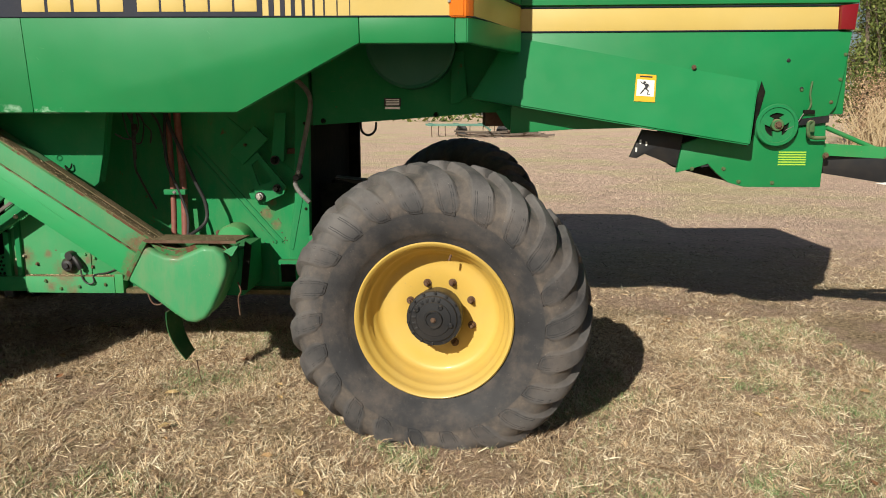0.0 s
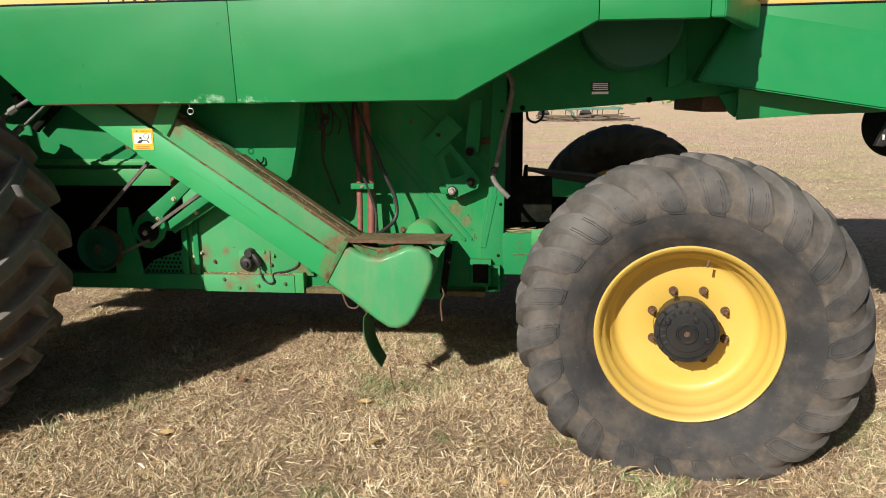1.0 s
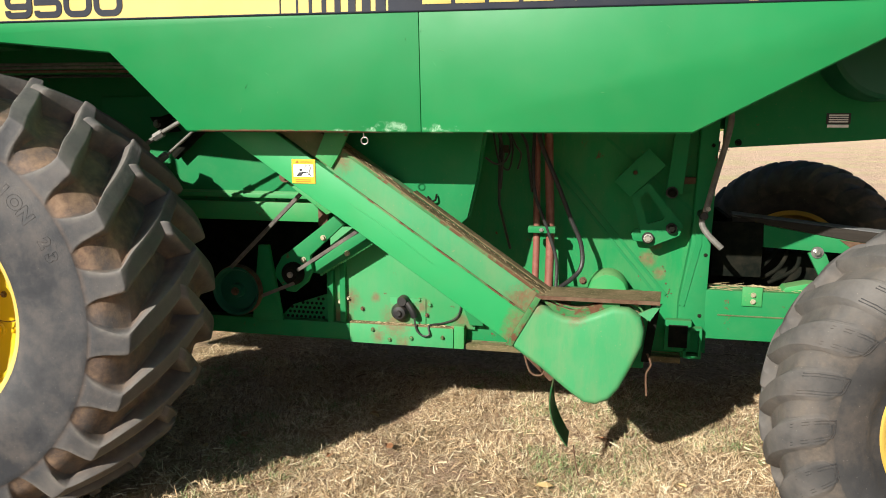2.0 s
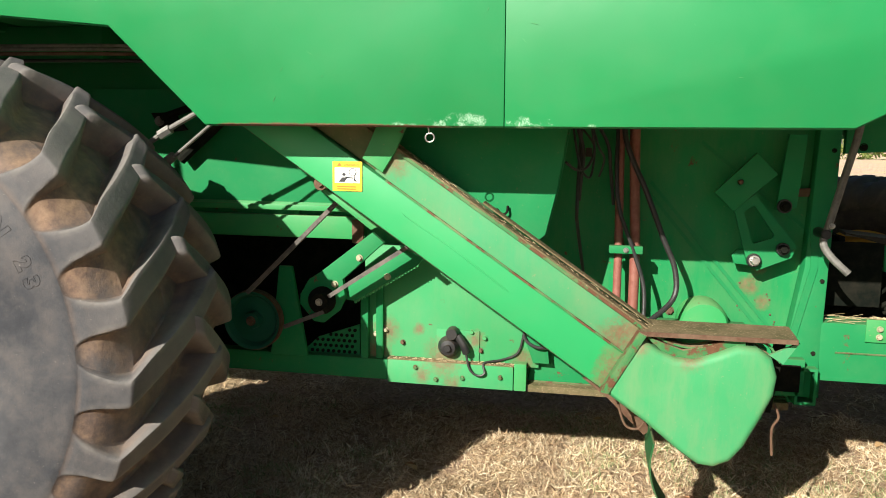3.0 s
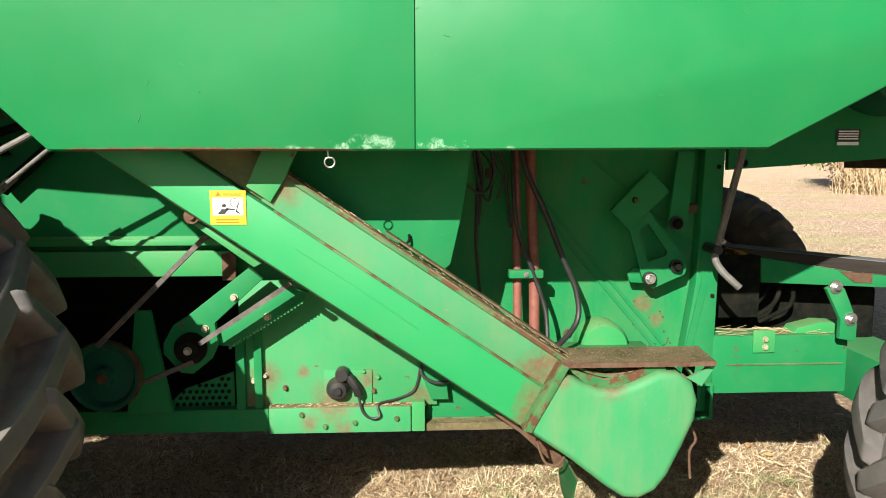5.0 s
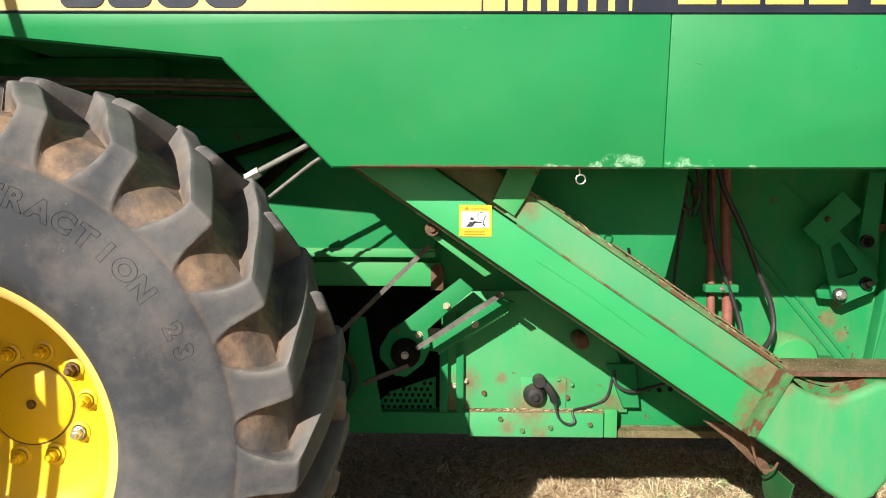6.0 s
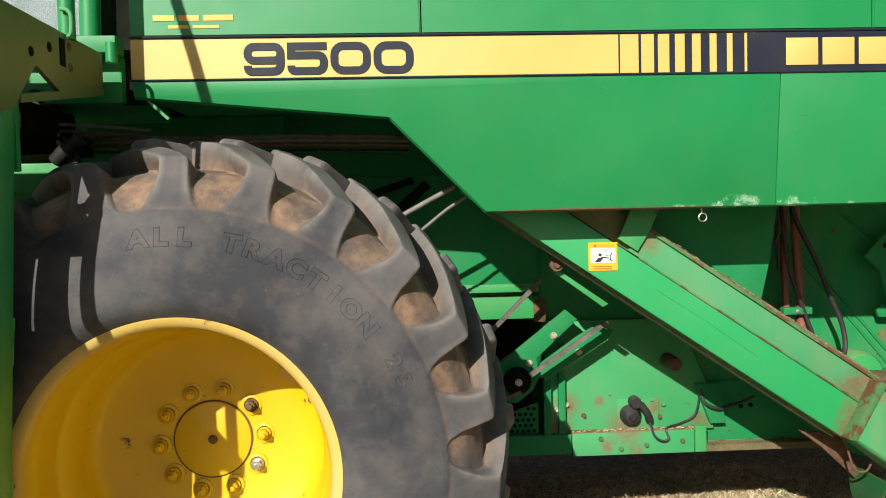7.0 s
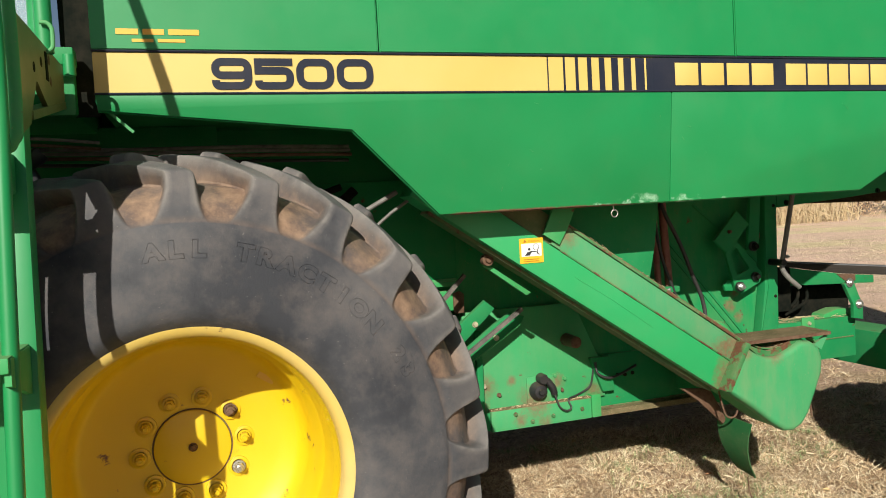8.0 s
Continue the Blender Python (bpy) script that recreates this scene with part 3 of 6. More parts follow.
def ribbon(path, half, closed, y, th=0.0012, bm=None):
    """A flat stroke of even width along a path in x and z."""
    bm = bm or bmesh.new()
    pts = [Vector(p) for p in path]
    n = len(pts)
    pair = []
    for i, p in enumerate(pts):
        a = pts[i - 1] if (closed or i) else p
        b = pts[(i + 1) % n] if (closed or i < n - 1) else p
        d1 = (p - a).normalized() if (p - a).length else (b - p).normalized()
        d2 = (b - p).normalized() if (b - p).length else d1
        nn = (Vector((-d1.y, d1.x)) + Vector((-d2.y, d2.x))).normalized()
        k = half / max(0.5, nn.dot(Vector((-d1.y, d1.x))))
        pair.append([bm.verts.new((q.x, y, q.y)) for q in (p + nn * k, p - nn * k)])
    for i in range(n if closed else n - 1):
        a, b = pair[i], pair[(i + 1) % n]
        bm.faces.new((a[0], a[1], b[1], b[0]))
    return bm


def round_loop(x0, x1, z0, z1, r, k=5):
    pts = []
    for cx, cz, a0 in ((x1 - r, z1 - r, 0), (x0 + r, z1 - r, 90), (x0 + r, z0 + r, 180), (x1 - r, z0 + r, 270)):
        for i in range(k + 1):
            a = radians(a0 + 90 * i / k)
            pts.append((cx + r * math.cos(a), cz + r * math.sin(a)))
    return pts


def fillet(pts, radii, k=5):
    """A path in x and z with its inner corners rounded."""
    pts = [Vector(p) for p in pts]
    out = [pts[0]]
    for p, q, s, r in zip(pts, pts[1:], pts[2:], radii):
        if r < 0.003:
            out.append(q)
            continue
        a, b = q + (p - q).normalized() * r, q + (s - q).normalized() * r
        for i in range(k + 1):
            t = i / k
            out.append(a * (1 - t) ** 2 + q * 2 * t * (1 - t) + b * t * t)
    return out + [pts[-1]]


def thicken(bm, y=0.002):
    r = bmesh.ops.extrude_face_region(bm, geom=list(bm.faces))
    bmesh.ops.translate(bm, vec=(0, y, 0), verts=[v for v in r["geom"] if isinstance(v, bmesh.types.BMVert)])
    bmesh.ops.recalc_face_normals(bm, faces=bm.faces)
    return bm


def band_decals():
    h = 0.0112
    z0, z1, y = 1.757 + h, 1.850 - h, -0.0022
    x, w, gap = -3.318, 0.116, 0.008
    for digit in "9500":
        a, b = x + h, x + w - h
        bm = bmesh.new()
        if digit == "0":
            ribbon(round_loop(a, b, z0, z1, 0.026), h, True, y, bm=bm)
        elif digit == "9":
            mz = (z0 + z1) / 2 - 0.004
            ribbon(round_loop(a, b, mz, z1, 0.0185), h, True, y, bm=bm)
            ribbon(fillet([(b, (mz + z1) / 2), (b, z0), (a, z0), (a, z0 + 0.017)], (0.024, 0.012)), h * 0.99, False, y - 0.0012, bm=bm)
        else:
            mz = z0 + 0.045
            ribbon(fillet([(b + h * 0.8, z1), (a, z1), (a, mz), (b, mz), (b, z0), (a, z0), (a, z0 + 0.016)], (0.001, 0.001, 0.020, 0.022, 0.012)), h, False, y, bm=bm)
        part("model_numeral", thicken(bm), M_NAVY, combine, "dark numeral " + {"9": "nine", "5": "five", "0": "zero"}[digit], smooth=0)
        x += w + gap
    # dark field with fading bars, then plain blocks in place of the maker's name
    part("dark_field", box(-1.815, -0.715, -0.0026, 0.0, 1.749, 1.863), M_NAVY, combine, "dark decal field")
    part("dark_bar", box(-2.228, -2.224, -0.0022, 0.0, 1.750, 1.862), M_NAVY, combine)
    for i, (a, b) in enumerate(((-2.168, 0.007), (-2.122, 0.011), (-2.076, 0.016), (-2.030, 0.021), (-1.982, 0.026), (-1.934, 0.030), (-1.886, 0.035), (-1.842, 0.030))):
        part("dark_bar", box(a, a + b, -0.0022, 0.0, 1.750, 1.862), M_NAVY, combine)
    for i, (a, b) in enumerate(((-0.688, 0.022), (-0.64, 0.02), (-0.595, 0.017), (-0.55, 0.013), (-0.505, 0.009), (-0.46, 0.006), (-0.405, 0.004), (-0.352, 0.003))):
        part("dark_bar", box(a, a + b, -0.0022, 0.0, 1.750, 1.862), M_NAVY, combine)
    x = -1.726
    for n, wide in ((4, 0.113), (5, 0.110)):
        for i in range(n):
            w = wide * (0.84 if n == 5 else 0.86)
            part("name_block", box(x, x + w, -0.0042, -0.0024, 1.766, 1.846, 0.0008), M_DECAL, combine, "plain cream block")
            x += wide * (0.98 if n == 4 else 0.93)
        x += 0.045
    for z, x0, x1, hh in ((1.924, -3.572, -3.345, 0.008), (1.899, -3.530, -3.385, 0.0045)):
        xx = x0
        k = 0
        while xx < x1 - 0.01:
            w = min((0.060, 0.058, 0.088)[k % 3] if hh > 0.006 else (0.058, 0.075)[k % 2], x1 - xx)
            part("dealer_bar", box(xx, xx + w, 0.0022, 0.0045, z - hh, z + hh), M_GOLD, combine, "small gold bar")
            xx += w + 0.012
            k += 1


band_decals()


def marker_lamp():
    m = part("marker_lamp", plan([(0.062, -0.012), (0.125, -0.012), (0.152, 0.008), (0.166, 0.04), (0.150, 0.05), (0.062, 0.01)], 1.742, 1.86, 0.006), M_ORANGE, combine, "orange side marker lens")
    part("bracket", box(0.055, 0.068, -0.013, 0.004, 1.80, 1.87, 0.002), M_STEEL, m)


marker_lamp()


# ---- rear hood and chopper ----
def rear_hood():
    hood = group_of("rear_hood", combine)
    y = 0.65
    part("hood_body", box(0.36, 2.03, y + 0.03, 2 * YC - y - 0.03, 1.35, 2.44, 0.01), M_GREEN, hood)
    part("upper_side", prism([(0.40, 1.874), (2.045, 1.886), (2.06, 2.44), (0.40, 2.44)], y - 0.004, y + 0.04, 0.004), M_GREEN, hood)
    part("band", prism([(0.40, 1.752), (1.952, 1.760), (1.948, 1.866), (0.40, 1.858)], y - 0.002, y + 0.03, 0.001), M_DECAL, hood, "cream-yellow decal band")
    for z0, z1 in ((1.862, 1.874), (1.748, 1.757)):
        part("trim_line", tube([(0.40, y - 0.003, z0), (1.952, y - 0.003, z1)], 0.004, 6, smooth=False), M_NAVY, hood)
    part("tail_light", prism([(1.955, 1.758), (2.026, 1.756), (2.034, 1.880), (1.952, 1.872)], y - 0.022, y + 0.06, 0.006), M_RED, hood, "red tail light")
    lower = [(0.36, 1.745), (2.024, 1.752), (2.003, 1.55), (1.978, 1.392), (1.945, 1.345), (1.60, 1.30), (0.66, 1.272), (0.36, 1.252)]
    part("lower_side", prism(lower, y, y + 0.02, 0.003), M_GREEN, hood)
    # tapered belt shroud, standing out towards its lower edge
    bm = bmesh.new()
    f = [bm.verts.new(p) for p in ((0.34, y - 0.012, 1.728), (1.585, y - 0.012, 1.512), (1.525, 0.530, 1.199), (0.155, 0.530, 1.424))]
    b = [bm.verts.new(p) for p in ((0.34, y + 0.05, 1.728), (1.585, y + 0.05, 1.512), (1.525, y + 0.05, 1.199), (0.155, y + 0.05, 1.424))]
    bm.faces.new(f), bm.faces.new(b[::-1])
    for i in range(4):
        bm.faces.new((f[i], b[i], b[(i + 1) % 4], f[(i + 1) % 4]))
    bmesh.ops.recalc_face_normals(bm, faces=bm.faces)
    bmesh.ops.bevel(bm, geom=list(bm.edges), offset=0.008, segments=2, affect="EDGES")
    shroud = part("belt_shroud", bm, M_GREEN, hood)
    for x, z in ((1.26, 1.578),):
        part("screw", bolt(x, y - 0.012, z, 0.009, 0.012), M_RUST, shroud)
    for x, z in ((1.725, 1.612), (1.80, 1.475)):
        part("hole_plug", drum(x, z, 0.010, y - 0.006, y + 0.01, 12), M_BLACK, hood)
    for x, z in ((2.0, 1.64), (1.985, 1.52), (1.95, 1.41), (1.80, 1.47)):
        part("screw", bolt(x, y, z, 0.007, 0.008), M_GREEN_DIRTY, hood)
    # warning decal with a plain pictogram
    dec = part("warning_decal", prism([(0.972, 1.546), (1.072, 1.539), (1.060, 1.407), (0.957, 1.413)], 0, 0.001), M_AMBERY, hood, "amber-edged white warning decal")
    marks = [dec]
    for pts, mat, lift in (([(0.977, 1.519), (1.062, 1.513), (1.055, 1.434), (0.968, 1.439)], M_WHITE, 0.0012),
                           ([(1.006, 1.508), (1.015, 1.511), (1.020, 1.503), (1.012, 1.498), (1.005, 1.501)], M_LABELTXT, 0.0024),
                           ([(1.006, 1.496), (1.024, 1.499), (1.030, 1.492), (1.026, 1.474), (1.014, 1.472), (1.013, 1.486)], M_LABELTXT, 0.0024),
                           ([(1.008, 1.494), (0.997, 1.499), (0.990, 1.508), (0.993, 1.510), (1.000, 1.503), (1.012, 1.499)], M_LABELTXT, 0.0024),
                           ([(1.028, 1.497), (1.034, 1.490), (1.035, 1.478), (1.031, 1.478), (1.030, 1.488), (1.024, 1.493)], M_LABELTXT, 0.0024),
                           ([(1.016, 1.475), (1.006, 1.462), (0.990, 1.446), (0.986, 1.449), (1.001, 1.466), (1.012, 1.480)], M_LABELTXT, 0.0024),
                           ([(1.018, 1.475), (1.032, 1.463), (1.026, 1.448), (1.036, 1.447), (1.036, 1.444), (1.021, 1.444), (1.026, 1.461), (1.013, 1.470)], M_LABELTXT, 0.0024),
                           ([(0.990, 1.537), (1.052, 1.533), (1.051, 1.527), (0.990, 1.531)], M_LABELTXT, 0.0024)):
        marks.append(part("decal_mark", prism(pts, -lift, -lift + 0.001), mat, dec, smooth=0))
    for ob in marks:
        for v in ob.data.vertices:
            v.co.y += y - 0.0165 - 0.329 * (1.728 - 0.1735 * (v.co.x - 0.34) - v.co.z)
    # chopper
    lowp = [(1.236, 1.20), (1.213, 1.055), (1.30, 1.078), (1.369, 1.100), (1.42, 1.05), (1.48, 1.005), (1.56, 0.983), (1.945, 0.983), (1.951, 1.233), (1.943, 1.34), (1.60, 1.34)]
    ch = part("chopper_housing", prism(lowp, y + 0.024, y + 0.05, 0.003), M_GREEN, hood)
    for x, z in ((1.29, 1.075), (1.45, 1.075), (1.53, 1.01), (1.70, 1.005), (1.55, 1.20)):
        part("screw", bolt(x, y + 0.024, z, 0.008, 0.010), M_GREEN_DIRTY, ch)
    part("slot", prism([(1.335, 1.092), (1.375, 1.098), (1.375, 1.088), (1.335, 1.082)], y + 0.021, y + 0.026), M_BLACK, ch)
    for i in range(6):
        part("label_line", box(1.722, 1.86, y + 0.0225, y + 0.026, 1.158 - i * 0.0125, 1.164 - i * 0.0125), M_LIME, ch, "lime-yellow label line")
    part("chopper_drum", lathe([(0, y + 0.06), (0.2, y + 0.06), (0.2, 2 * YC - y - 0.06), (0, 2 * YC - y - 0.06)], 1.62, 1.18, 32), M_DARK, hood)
    fin = prism([(1.033, 1.273), (0.974, 1.131), (1.01, 1.128), (1.05, 1.15), (1.213, 1.085), (1.24, 1.25)], y + 0.03, y + 0.06, 0.003)
    fin = part("deflector_fin", fin, M_BLACK, hood, "black perforated deflector plate")
    for x, z in ((1.0, 1.16), (1.02, 1.2), (1.05, 1.19)):
        part("slot", box(x, x + 0.008, y + 0.026, y + 0.031, z, z + 0.022), M_WHITE, fin)
    # pulley in the slot behind the shroud
    px, pz = 1.688, 1.297
    pul = group_of("pulley", hood)
    part("pulley_rim", lathe([(0.060, y - 0.012), (0.085, y - 0.014), (0.088, y - 0.02), (0.102, y - 0.02), (0.106, y - 0.014), (0.094, y + 0.0), (0.106, y + 0.014), (0.102, y + 0.02), (0.060, y + 0.008), (0.060, y - 0.012)], px, pz, 40), M_GREEN_IN, pul)
    part("pulley_hub", drum(px, pz, 0.030, y - 0.028, y + 0.02, 20), M_RUSTY_GREEN, pul)
    part("axle_nut", bolt(px, y - 0.028, pz, 0.014, 0.014), M_RUST, pul)
    for k in range(3):
        a = radians(35 + 120 * k)
        d = Vector((math.cos(a), 0, math.sin(a)))
        part("spoke", tube([Vector((px, y - 0.006, pz)) + d * 0.03, Vector((px, y - 0.006, pz)) + d * 0.082], 0.02, 8, smooth=False, flat=(0.008, 0.022)), M_GREEN_IN, pul)
    # Dark disc, sheet and plate stand in for shade in openings, slot and gap.
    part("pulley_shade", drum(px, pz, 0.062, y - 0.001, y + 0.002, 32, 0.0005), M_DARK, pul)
    part("slot_shade", prism([(1.53, 1.20), (1.60, 1.51), (1.62, 1.46), (1.565, 1.20)], y - 0.008, y + 0.002), M_DARK, hood)
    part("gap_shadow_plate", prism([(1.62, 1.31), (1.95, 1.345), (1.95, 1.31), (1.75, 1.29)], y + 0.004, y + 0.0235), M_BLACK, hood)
    # latch
    la = group_of("latch", hood)
    part("latch_rod", tube([(1.845, y - 0.012, 1.51), (1.838, y - 0.015, 1.45), (1.846, y - 0.015, 1.40), (1.83, y - 0.012, 1.36)], 0.005, 8), M_GREEN_DIRTY, la)
    part("latch_plate", box(1.815, 1.868, y - 0.02, y, 1.352, 1.372, 0.002), M_DARK, la)
    part("latch_handle", tube([(1.86, y - 0.015, 1.315), (1.835, y - 0.03, 1.305), (1.84, y - 0.03, 1.25), (1.87, y - 0.02, 1.235), (1.93, y - 0.02, 1.235)], 0.009, 8), M_GREEN_DIRTY, la)
    part("latch_body", box(1.838, 1.872, y - 0.022, y - 0.002, 1.262, 1.315, 0.004), M_GREEN_DIRTY, la)
    part("latch_wire", tube([(1.73, y - 0.01, 1.27), (1.78, y - 0.012, 1.30), (1.81, y - 0.012, 1.345), (1.822, y - 0.012, 1.36)], 0.0025, 6), M_ROD, la)
    # tailboard trailing behind
    tb = group_of("tailboard", hood)
    part("rail", tube([(1.95, 0.70, 1.175), (2.75, 0.82, 1.13)], 0, flat=(0.012, 0.03), smooth=False), M_GREEN_WORN, tb)
    part("board", prism([(1.96, 1.145), (2.75, 1.10), (2.75, 0.93), (2.3, 1.0), (1.98, 1.05)], 0.73, 0.75, 0.002), M_BLACK, tb)
    part("white_edge", prism([(2.35, 1.01), (2.75, 0.965), (2.75, 0.93), (2.25, 1.0)], 0.722, 0.731), M_WHITE, tb)
    part("brace", tube([(1.955, 0.69, 1.285), (2.45, 0.80, 1.10)], 0.012, 10, smooth=False), M_GREEN_WORN, tb)
    part("pin", bolt(1.955, 0.668, 1.145, 0.012, 0.014), M_RUST, tb)


rear_hood()


# ---- inner body, side walls and frame ----
def inner_body():
    w = 0.76
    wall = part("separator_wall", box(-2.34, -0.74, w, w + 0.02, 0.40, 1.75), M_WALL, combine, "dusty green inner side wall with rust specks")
    part("threshing_body", box(-2.34, -0.72, w + 0.03, 2 * YC - w - 0.03, 0.46, 1.75, 0.01), M_GREEN_IN, combine)
    part("front_separator", box(-3.6, -2.345, 0.765, 2 * YC - 0.76, 0.96, 1.75, 0.01), M_GREEN_IN, combine)
    # Dark floor sheet puts the void's shade into colour.
    part("void_shade_floor", box(-3.6, -2.345, 0.70, 2 * YC - 0.7, 0.44, 0.46), M_DARK, combine)
    part("upper_separator", box(-0.73, 0.40, w + 0.03, 2 * YC - w - 0.03, 1.37, 1.75, 0.01), M_GREEN_IN, combine)
    part("far_shield", box(-3.6, 0.1, 2.31, 2.33, 1.36, 1.745, 0.004), M_GREEN, combine)
    # pressed ribs on the wall
    for a, b in (((-1.323, 1.18), (-0.884, 0.663)), ((-1.285, 1.18), (-0.85, 0.67)), ((-1.119, 1.325), (-0.744, 1.018))):
        part("pressed_rib", tube([(a[0], w - 0.001, a[1]), (b[0], w - 0.001, b[1])], 0, flat=(0.005, 0.006), smooth=False), M_GREEN_IN, wall)
    part("round_boss", lathe([(0.085, w + 0.001), (0.085, w - 0.10), (0.075, w - 0.115), (0, w - 0.12)], -1.09, 0.69, 36), M_GREEN_WORN, combine, "dust-topped round housing")
    # rear frame beam and drum cover
    part("frame_side", prism([(-0.66, 1.289), (-0.185, 1.321), (0.23, 1.356), (0.6, 1.36), (0.6, 1.75), (-0.66, 1.75)], 0.72, 0.745, 0.004), M_GREEN_IN, combine)
    part("frame_lip", box(0.238, 0.35, 0.80, 1.55, 1.285, 1.365), M_RUST, combine, "rusty hanging plate")
    part("hanger_plate", prism([(0.285, 1.365), (0.62, 1.42), (0.652, 1.287), (0.362, 1.263), (0.335, 1.285)], 0.700, 0.716, 0.002), M_GREEN_IN, combine)
    # Far wall coloured near-black for the shade inside the body.
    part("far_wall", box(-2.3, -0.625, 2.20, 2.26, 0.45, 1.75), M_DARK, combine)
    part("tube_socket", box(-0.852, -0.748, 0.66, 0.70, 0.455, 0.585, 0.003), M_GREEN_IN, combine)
    # Dark plate imitates the shaded inside of the open socket.
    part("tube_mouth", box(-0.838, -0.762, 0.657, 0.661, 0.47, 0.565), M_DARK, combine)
    # Near-black sheet over the body's green end, in place of interior shade.
    part("chamber_shade", box(-0.717, -0.700, 0.79, 2.2, 0.46, 1.286), M_DARK, combine)
    part("hanging_cable", tube([(-0.60, 2.1, 1.29), (-0.59, 2.1, 1.225), (-0.545, 2.1, 1.20), (-0.50, 2.1, 1.23), (-0.49, 2.1, 1.29)], 0.008, 8), M_HOSE, combine, "drooping black cable")
    part("fan_cover", lathe([(0, 0.47), (0.20, 0.47), (0.215, 0.485), (0.215, 0.72)], -0.135, 1.685, 40), M_FANC, combine, "rounded dark green fan cover")
    part("hanger_arm", prism([(0.06, 1.66), (0.12, 1.66), (0.14, 1.44), (0.10, 1.405), (0.055, 1.40)], 0.68, 0.72, 0.004), M_GREEN_IN, combine)
    plate = part("serial_plate", box(-0.288, -0.201, 0.7165, 0.7195, 1.386, 1.428, 0.001), M_BLACK, combine, "black and silver rating plate")
    for i in range(4):
        part("plate_line", box(-0.279, -0.210, 0.715, 0.7165, 1.418 - i * 0.0085, 1.4225 - i * 0.0085), M_ZINC, plate)
    part("plate_strip", box(-0.283, -0.207, 0.7165, 0.719, 1.373, 1.384), M_ZINC, plate)
    for x, z in ((-0.605, 1.312), (-0.02, 1.345), (0.55, 1.30)):
        part("frame_bolt", bolt(x, 0.72, z, 0.010, 0.012), M_DARK, combine)
    # upright column with a square tube at its foot
    col = part("column", prism([(-0.735, 1.75), (-0.672, 1.75), (-0.690, 0.66), (-0.684, 0.44), (-0.800, 0.44), (-0.800, 0.66), (-0.765, 0.90)], 0.70, 0.755, 0.006), M_GREEN_IN, combine, "green upright frame post")
    bm = bmesh.new()
    x0, x1, z0, z1, t = -0.775, -0.705, 0.425, 0.555, 0.010
    for a in ((x0, x1, z1 - t, z1), (x0, x1, z0, z0 + t), (x0, x0 + t, z0 + t, z1 - t), (x1 - t, x1, z0 + t, z1 - t)):
        box(a[0], a[1], 0.66, 0.90, a[2], a[3], 0, bm)
    part("square_tube", bm, M_GREEN_IN, combine, "open-ended square steel tube")
    # Dark sheet gives the hollow tube its shade by colour.
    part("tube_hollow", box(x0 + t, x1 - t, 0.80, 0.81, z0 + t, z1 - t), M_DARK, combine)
    part("side_flange", tube([(-0.72, 0.72, 1.75), (-0.745, 0.70, 1.05), (-0.735, 0.70, 0.90), (-0.79, 0.70, 0.64)], 0, smooth=False, flat=(0.004, 0.012)), M_GREEN_IN, col)
    for x, z in ((-0.705, 0.855), (-0.70, 1.30), (-0.715, 0.60)):
        part("column_bolt", bolt(x, 0.70, z, 0.006, 0.006), M_DARK, col)
    lever = part("lever_rod", tube([(-0.76, 0.64, 1.535), (-0.70, 0.62, 1.50), (-0.655, 0.62, 1.44), (-0.655, 0.62, 1.36), (-0.690, 0.62, 1.20), (-0.722, 0.62, 1.057), (-0.738, 0.61, 1.0), (-0.715, 0.60, 0.955), (-0.661, 0.585, 0.902)], 0.012, 10), M_ROD, combine, "bent grey steel lever rod")
    part("lever_clamp", drum(-0.732, 1.026, 0.017, 0.60, 0.70, 14), M_BLACK, lever)
    part("lever_bolt", bolt(-0.718, 0.60, 1.055, 0.007, 0.012), M_STEEL, lever)
    # tensioner bracket on the wall
    br = group_of("tensioner_bracket", combine)
    part("square_plate", prism([(-1.082, 1.153), (-0.952, 1.288), (-0.882, 1.219), (-1.016, 1.09)], 0.655, 0.675, 0.003), M_GREEN_IN, br)
    outer = [(-1.010, 1.094), (-0.945, 1.15), (-0.800, 0.976), (-0.815, 0.935), (-0.923, 0.887), (-0.955, 0.905)]
    inner = [(-0.978, 1.088), (-0.944, 1.110), (-0.876, 1.012), (-0.880, 1.000), (-0.938, 0.980), (-0.946, 0.985)]
    bm = bmesh.new()
    a = [bm.verts.new((x, 0.676, z)) for x, z in outer]
    b = [bm.verts.new((x, 0.676, z)) for x, z in inner]
    for i in range(6):
        bm.faces.new((a[i], a[(i + 1) % 6], b[(i + 1) % 6], b[i]))
    part("swing_arm", thicken(bm, 0.016), M_GREEN_IN, br)
    for x, z, r, mat in ((-0.938, 0.923, 0.0135, M_ZINC), (-0.847, 0.965, 0.0125, M_DARK), (-0.852, 1.111, 0.0135, M_DARK), (-1.0, 1.19, 0.008, M_RUST)):
        pv = part("pivot_bolt", bolt(x, 0.660, z, r, 0.020), mat, br)
        part("washer", drum(x, z, r * 1.75, 0.660, 0.676, 20, 0.002), M_GREEN_IN if r < 0.01 else M_BLACK, pv)
    part("strip", prism([(-0.849, 1.352), (-0.79, 1.353), (-0.81, 1.105), (-0.876, 1.095)], 0.68, 0.70, 0.003), M_GREEN_IN, br)
    part("slot", prism([(-0.80, 1.168), (-0.752, 1.170), (-0.758, 1.142), (-0.806, 1.14)], 0.735, 0.765), M_RUST, br)
